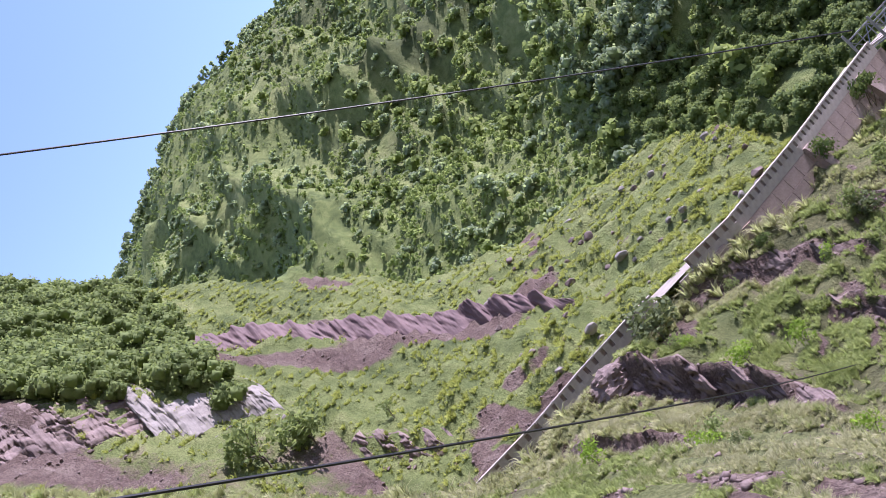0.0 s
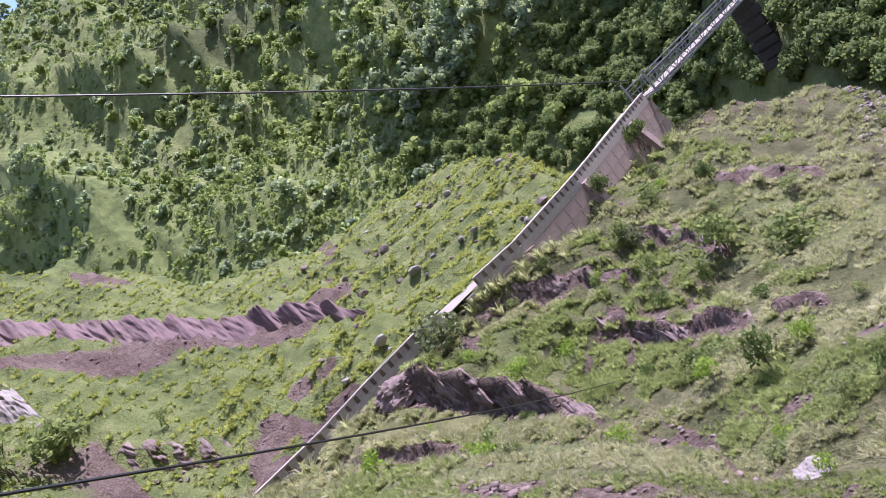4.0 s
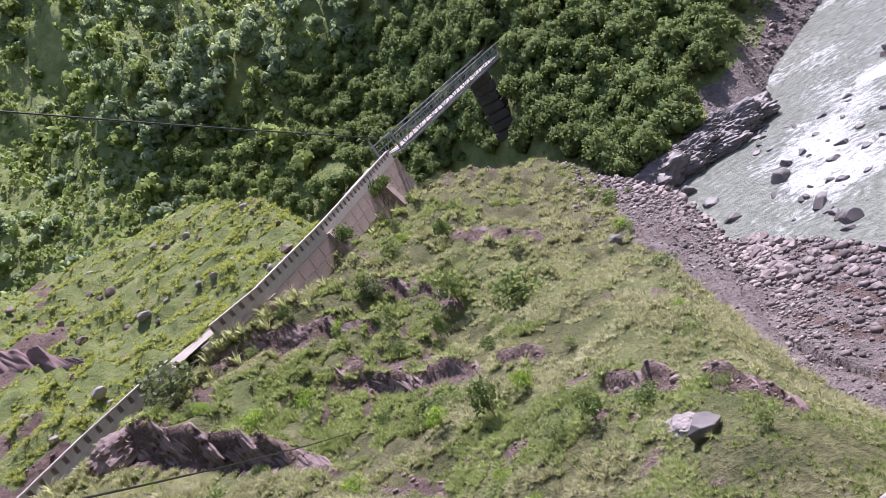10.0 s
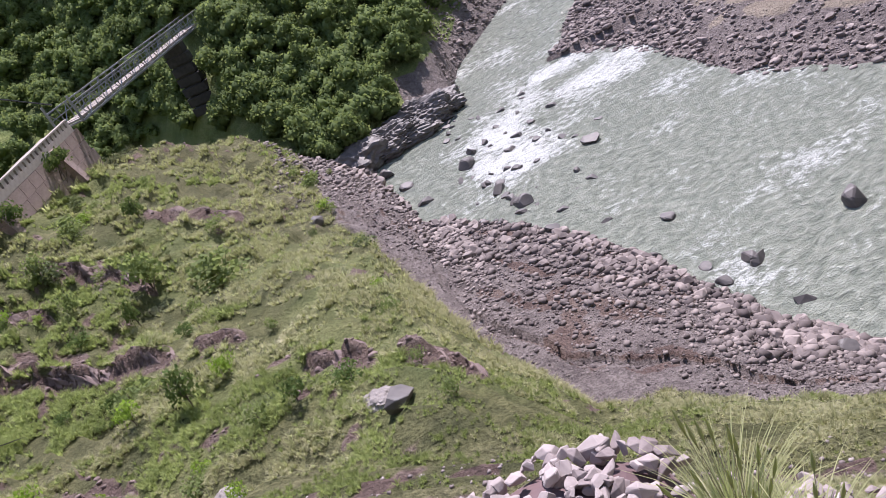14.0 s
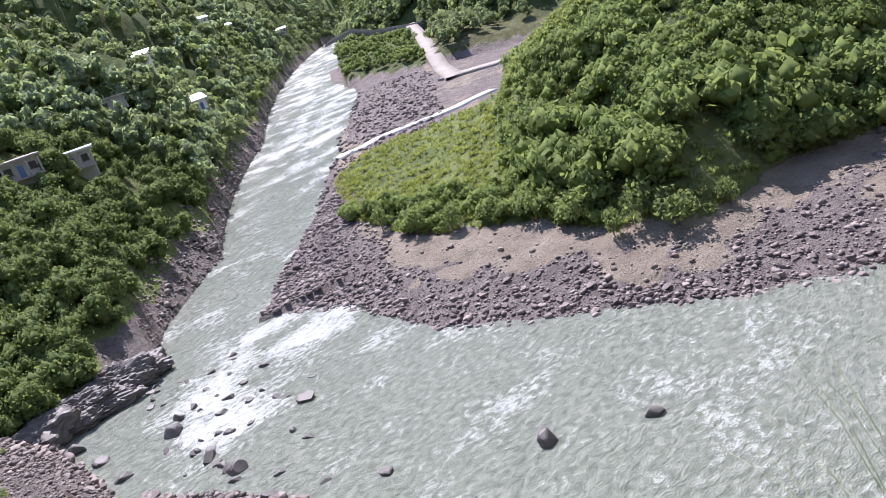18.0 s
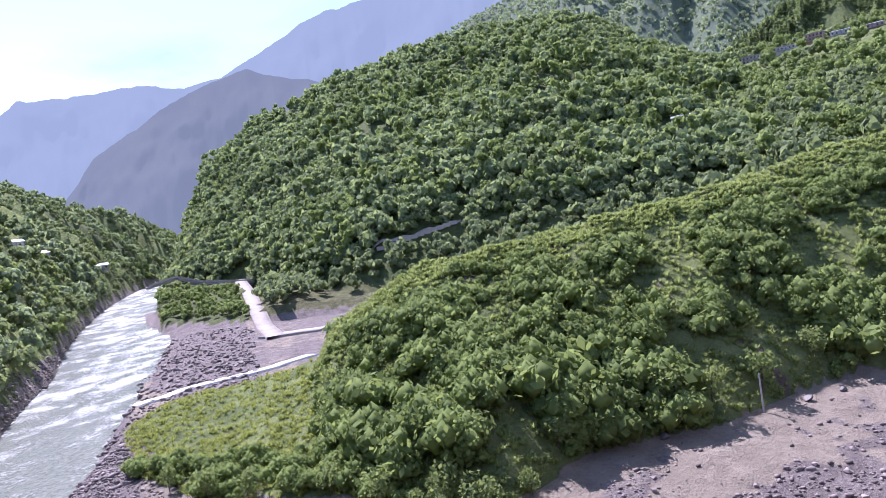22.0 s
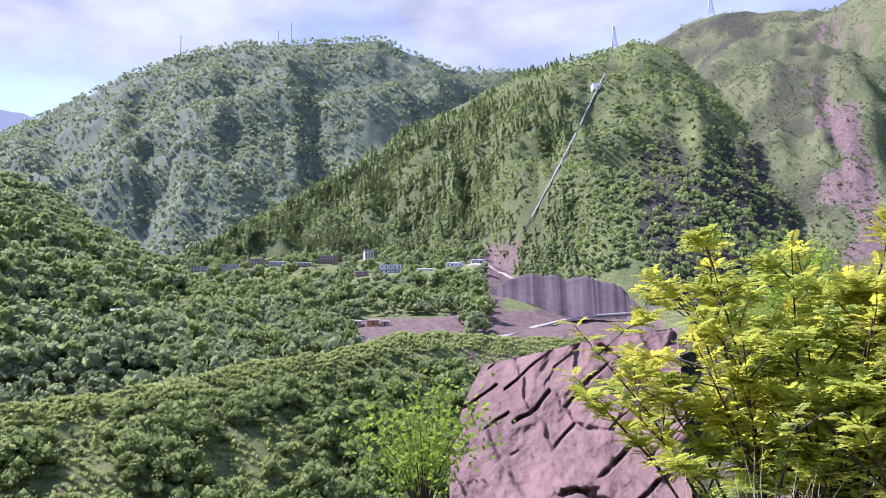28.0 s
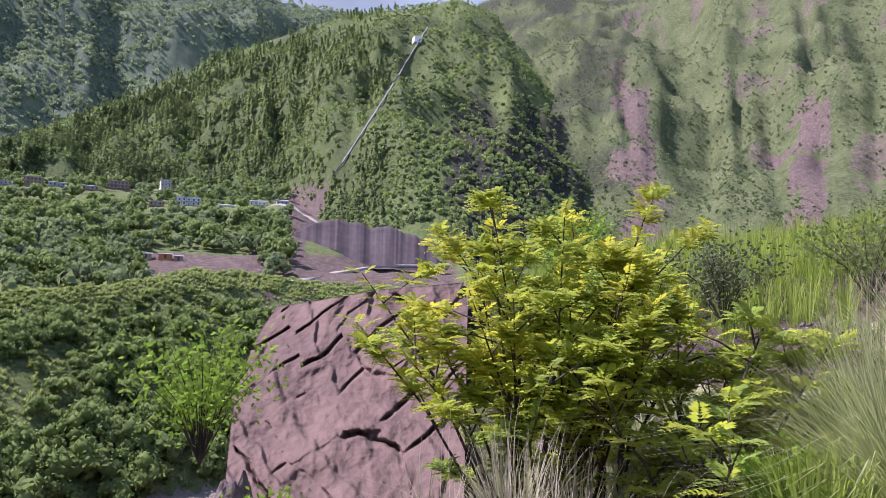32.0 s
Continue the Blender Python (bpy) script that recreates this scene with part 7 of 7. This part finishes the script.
def pinnate(g, base, direction, length, pairs, leaflet):
    """One compound leaf: leaflets in pairs along an arched stalk."""
    d = direction.normalized()
    side = d.cross(Vector((0, 0, 1)))
    side = side.normalized() if side.length > 0.1 else Vector((1, 0, 0))
    up = side.cross(d)
    verts, faces = [], []
    for k in range(pairs):
        s = (k + 1) / pairs
        c = base + d * (length * s) - Vector((0, 0, 0.28 * length * s * s))
        for sg in (-1, 1):
            l = leaflet * (0.65 + 0.5 * math.sin(math.pi * min(s * 0.9 + 0.1, 1))) * g.uniform(0.8, 1.15)
            o = (side * sg + d * 0.55 + up * g.uniform(-0.25, 0.15)).normalized()
            w = o.cross(up).normalized() * l * 0.24
            b = len(verts)
            verts += [c, c + o * l * 0.5 + w + up * 0.004, c + o * l - Vector((0, 0, l * 0.15)), c + o * l * 0.5 - w]
            faces.append((b, b + 1, b + 2, b + 3))
    return verts, faces


def pinnate_bush(name, place, label, seed, stems, height, reach, leaves, mats, length=0.2, leaflet=0.05, tilt=(0, 0), low=0.35, thick=0.016):
    """A bush of arching dark stems with feathery compound leaves."""
    g = random.Random(seed)
    t = thing(name, place, label, "bush")
    tips = []
    for k in range(stems):
        a, out = g.uniform(0, 6.28), reach * g.uniform(0.25, 1.0) ** 0.8
        h = height * g.uniform(0.62, 1.0) * (1 - 0.30 * (out / reach) ** 2)
        e = Vector((math.cos(a) * out + tilt[0], math.sin(a) * out + tilt[1], h))
        m1 = Vector((e.x * 0.22, e.y * 0.22, h * 0.36)) + Vector((g.uniform(-1, 1), g.uniform(-1, 1), 0)) * 0.07
        m2 = Vector((e.x * 0.62, e.y * 0.62, h * 0.74)) + Vector((g.uniform(-1, 1), g.uniform(-1, 1), 0)) * 0.07
        root = Vector((g.uniform(-0.16, 0.16), g.uniform(-0.16, 0.16), -0.1))
        bm = bmesh.new()
        tube(bm, [root, m1, m2, e], [thick, thick * 0.75, thick * 0.45, thick * 0.16], 6)
        stem = part("stem", bm, TWIG, t)
        tips.append((m1, m2, e))
        for j in range(4):
            s = g.uniform(0.3, 1)
            b = m1.lerp(m2, s) if j < 2 else m2.lerp(e, s * 0.8)
            q = b + Vector((g.uniform(-1, 1) * 0.34, g.uniform(-1, 1) * 0.34, g.uniform(0.05, 0.36))) * min(1, height / 1.6)
            bm = bmesh.new()
            tube(bm, [b, b.lerp(q, 0.5) + Vector((0, 0, 0.02)), q], [thick * 0.4, thick * 0.26, thick * 0.1], 5)
            part("twig", bm, TWIG, stem)
            tips.append((b, b.lerp(q, 0.6), q))
    bins = [([], []) for _ in mats]
    for k in range(leaves):
        a, b, c = g.choice(tips)
        s = g.uniform(low, 1.02)
        p = a.lerp(b, s * 2) if s < 0.5 else b.lerp(c, s * 2 - 1)
        an = g.uniform(0, 6.28)
        d = Vector((math.cos(an), math.sin(an), g.uniform(-0.15, 0.75))) + (c - a).normalized() * 0.5
        v, f = pinnate(g, p, d, length * g.uniform(0.7, 1.25), g.choice((6, 7, 8)), leaflet)
        weight = noise.noise(p * 1.4 + Vector((seed, 0, 0))) * 0.8 + p.z / height * 0.5 + g.uniform(-0.25, 0.25)
        pick = min(len(mats) - 1, max(0, int((weight + 0.25) * len(mats))))
        vs, fs = bins[pick]
        o = len(vs)
        vs += v
        fs += [tuple(i + o for i in q) for q in f]
    for (vs, fs), mat in zip(bins, mats):
        if vs:
            tagged(mesh_object("foliage", [tuple(v) for v in vs], fs, mat, t), kind="stuff")
    return t


def at_sight(az, el, r):
    return polar(az, r, EYE + r * math.tan(radians(el)))


def build_near():
    # the big feathery bush beside the rock slab
    pinnate_bush("feathery_bush", at_sight(116.3, -20, 5.0), "large yellow-green feathery bush beside the rock slab", 11, 34, 2.95, 1.15, 6800, (GREEN_LEAF, FRESH_LEAF, FRESH_LEAF, YELLOW_LEAF), 0.12, 0.032, (0.0, 0.0), 0.4)
    pinnate_bush("feathery_bush", at_sight(121.0, -15, 5.6), "yellow-leaved feathery bush growing behind the first", 12, 20, 2.3, 1.0, 2800, (FRESH_LEAF, YELLOW_LEAF, FRESH_LEAF, YELLOW_LEAF), 0.13, 0.034, (0.1, 0), 0.4)
    pinnate_bush("dark_stemmed_bush", at_sight(127.5, -19, 4.6), "glossy green bush with thick dark stems", 13, 14, 1.8, 0.95, 900, (GREEN_LEAF, FRESH_LEAF, FRESH_LEAF), 0.17, 0.05, (0, 0), 0.5, 0.022)
    # airy bushes at the left edge of the slab
    make_near_bush(92.9, 10.9, -8.8, 1.75, 1.05, "airy bright green bush rooted in dark broken rock", 21)
    make_near_bush(90.5, 7.5, -19.5, 0.75, 0.55, "small bright green bush on the rocky edge", 22)
    make_near_bush(97.5, 8.0, -17.5, 0.95, 0.55, "small bright green bush on the rocky edge", 23)
    make_near_bush(88, 7.0, -19.5, 0.55, 0.4, "small bright green bush on the rocky edge", 24)
    make_near_bush(119.5, 14.0, 2.0, 1.75, 0.9, "tall bright green bush behind the feathery one", 25)
    make_near_bush(129.5, 12.0, 1.5, 1.25, 0.95, "grey-green round bush beside the gravel", 26, GREY_LEAF)
    make_near_bush(138.5, 13.0, 3.0, 1.25, 1.3, "pale green round bush at the edge of the field", 27, BUSH_LEAF)
    make_near_bush(132.6, 3.9, -13.0, 0.42, 0.28, "young lime-green shoots beside the bush", 28, LIME_LEAF)
    # long grass
    grass_clump(20.5, 3.4, 1.15, 0.16, 420, 0.75, LONG_GRASS, "clump of long green grass with seed heads on the ledge", 31, 0.006, 14)
    grass_clump(26.5, 3.0, 0.8, 0.14, 220, 0.8, LONG_GRASS, "clump of long green grass on the ledge", 32, 0.006, 4)
    grass_clump(70.3, 1.95, 2.1, 0.12, 170, 0.4, LONG_GRASS, "clump of long green grass at the edge of the drop", 33, 0.003, 0, 0.5)
    grass_clump(59.5, 2.3, 1.5, 0.05, 12, 0.4, DRY_GRASS, "few dry grass stalks at the edge of the drop", 34, 0.002, 0, 0.5)
    grass_clump(139.2, 4.3, 1.6, 0.28, 2600, 0.95, LONG_GRASS, "huge drooping clump of pale green grass", 35, 0.0035, 0, 1.1, EYE - 1.15)
    grass_clump(143.0, 5.2, 1.7, 0.3, 1400, 0.7, LONG_GRASS, "huge drooping clump of pale green grass", 36, 0.005, 0, 0.9, EYE - 0.9)
    grass_clump(133.8, 3.7, 0.62, 0.2, 380, 0.5, REED, "short bright green grass at the foot of the clump", 37, 0.007, 0, 0.5, EYE - 0.95)
    grass_clump(115.2, 3.9, 0.95, 0.08, 190, 0.55, DRY_GRASS, "plume of dry straw grass in front of the bush", 38, 0.004, 0, 0.7, EYE - 1.2)
    grass_clump(109.5, 4.0, 1.0, 0.10, 60, 0.4, DRY_GRASS, "thin dry straw stalks in front of the bush", 39, 0.003, 0, 0.5, EYE - 1.3)
    grass_clump(119.8, 4.3, 0.85, 0.25, 260, 0.7, DRY_GRASS, "tangle of dry straw under the bush", 40, 0.004, 0, 0.9, EYE - 1.3)
    grass_clump(117.2, 3.8, 0.95, 0.35, 220, 1.1, DRY_GRASS, "dry straw hanging over the rock below the bush", 41, 0.004, 0, 0.9, EYE - 1.35)
    grass_clump(112.6, 3.9, 0.9, 0.3, 160, 1.0, DRY_GRASS, "dry straw hanging over the rock below the bush", 42, 0.004, 0, 0.9, EYE - 1.45)
    for k, (a, r_, h_) in enumerate(((121.5, 3.4, 0.7), (124.5, 3.2, 0.6), (129.5, 3.5, 0.75), (131.5, 3.2, 0.6), (126.8, 3.6, 0.6), (135.2, 3.1, 0.7))):
        grass_clump(a, r_, h_, 0.2, 260, 0.8, (DRY_GRASS, LONG_GRASS, REED)[k % 3], "half-dry grass in front of the dark-stemmed bush", 70 + k, 0.005, 0, 0.8, EYE - 1.35)
    for k, (a, r_) in enumerate(((96.5, 9.5), (98.5, 9.2), (92.5, 9.8), (103, 9.0), (106, 9.2), (94, 8.6), (100.5, 8.4), (104.5, 8.2))):
        grass_clump(a, r_, 0.55, 0.12, 90, 0.7, DRY_GRASS if k % 2 else LONG_GRASS, "tuft of half-dry grass at the foot of the slab", 50 + k, 0.004)
    # the reed field behind
    az, r = rng.uniform(116, 144, 2600), rng.uniform(11.5, 30, 2600)
    z, kind = surface(az, r)
    x, y = r * np.sin(np.radians(az)), r * np.cos(np.radians(az))
    ok = fbm(x / 3, y / 3, 2, 97) + rng.uniform(-0.3, 0.3, len(x)) > -0.1
    ok &= ~((np.abs(az - 126.5) < 2.6) & (r < 15)) & ~((az > 137.5) & (r < 16))
    reeds = [tuft(16, 300 + k, 0.15, 0.012) for k in range(5)]
    p = np.stack([x, y, z], -1)[ok]
    scatter("reeds", reeds, p, rng.uniform(0.6, 1.3, len(p)), REED, "tall bright green reeds behind the bushes", "reeds", np.full(len(p), 0.55))
    az, r = rng.uniform(78, 150, 1500), rng.uniform(2.2, 11, 1500)
    z, kind = surface(az, r)
    p = np.stack([r * np.sin(np.radians(az)), r * np.cos(np.radians(az)), z], -1)
    scatter("grass", TUFTS, p, rng.uniform(0.15, 0.45, len(p)), TUFT, "short half-dry grass on the rocky ledge", "grass")
    # loose gravel on the ledge
    az, r = rng.uniform(-20, 145, 2600), rng.uniform(1.6, 14, 2600)
    z, kind = surface(az, r)
    p = np.stack([r * np.sin(np.radians(az)), r * np.cos(np.radians(az)), z], -1)
    scatter("gravel", STONES, p, rng.uniform(0.03, 0.16, len(p)), PINK_STONE, "loose pinkish gravel on the ledge", "gravel", None, -0.1)


def make_near_bush(az, r, el, height, wide, label, seed, mat=None):
    """An airy bush of fine upright stems with small leaves."""
    g = random.Random(seed)
    t = thing("bush", at_sight(az, el, r), label, "bush", "bushes round the viewpoint")
    vs, fs = [], []
    for k in range(26):
        a, o = g.uniform(0, 6.28), wide * g.uniform(0.1, 1) ** 0.7
        e = Vector((math.cos(a) * o, math.sin(a) * o, height * g.uniform(0.6, 1.05) * (1 - 0.25 * (o / wide) ** 2)))
        m = Vector((e.x * 0.35, e.y * 0.35, e.z * 0.5))
        bm = bmesh.new()
        tube(bm, [(0, 0, -0.15), m, e], [0.010, 0.007, 0.002], 5)
        part("stem", bm, TWIG, t)
        for j in range(60):
            s = g.uniform(0.35, 1.05)
            p = (m * (s * 2) if s < 0.5 else m.lerp(e, s * 2 - 1)) + Vector((g.gauss(0, 1), g.gauss(0, 1), g.gauss(0, 1))) * 0.09 * height
            d = Vector((g.gauss(0, 1), g.gauss(0, 1), g.gauss(0.5, 0.7))).normalized()
            w = d.orthogonal().normalized() * 0.011 * (0.6 + height)
            l = d * 0.042 * (0.6 + height)
            b = len(vs)
            vs += [tuple(p), tuple(p + l * 0.5 + w), tuple(p + l), tuple(p + l * 0.5 - w)]
            fs.append((b, b + 1, b + 2, b + 3))
    tagged(mesh_object("foliage", vs, fs, mat or LIME_LEAF, t), kind="stuff")
    return t


build_near()
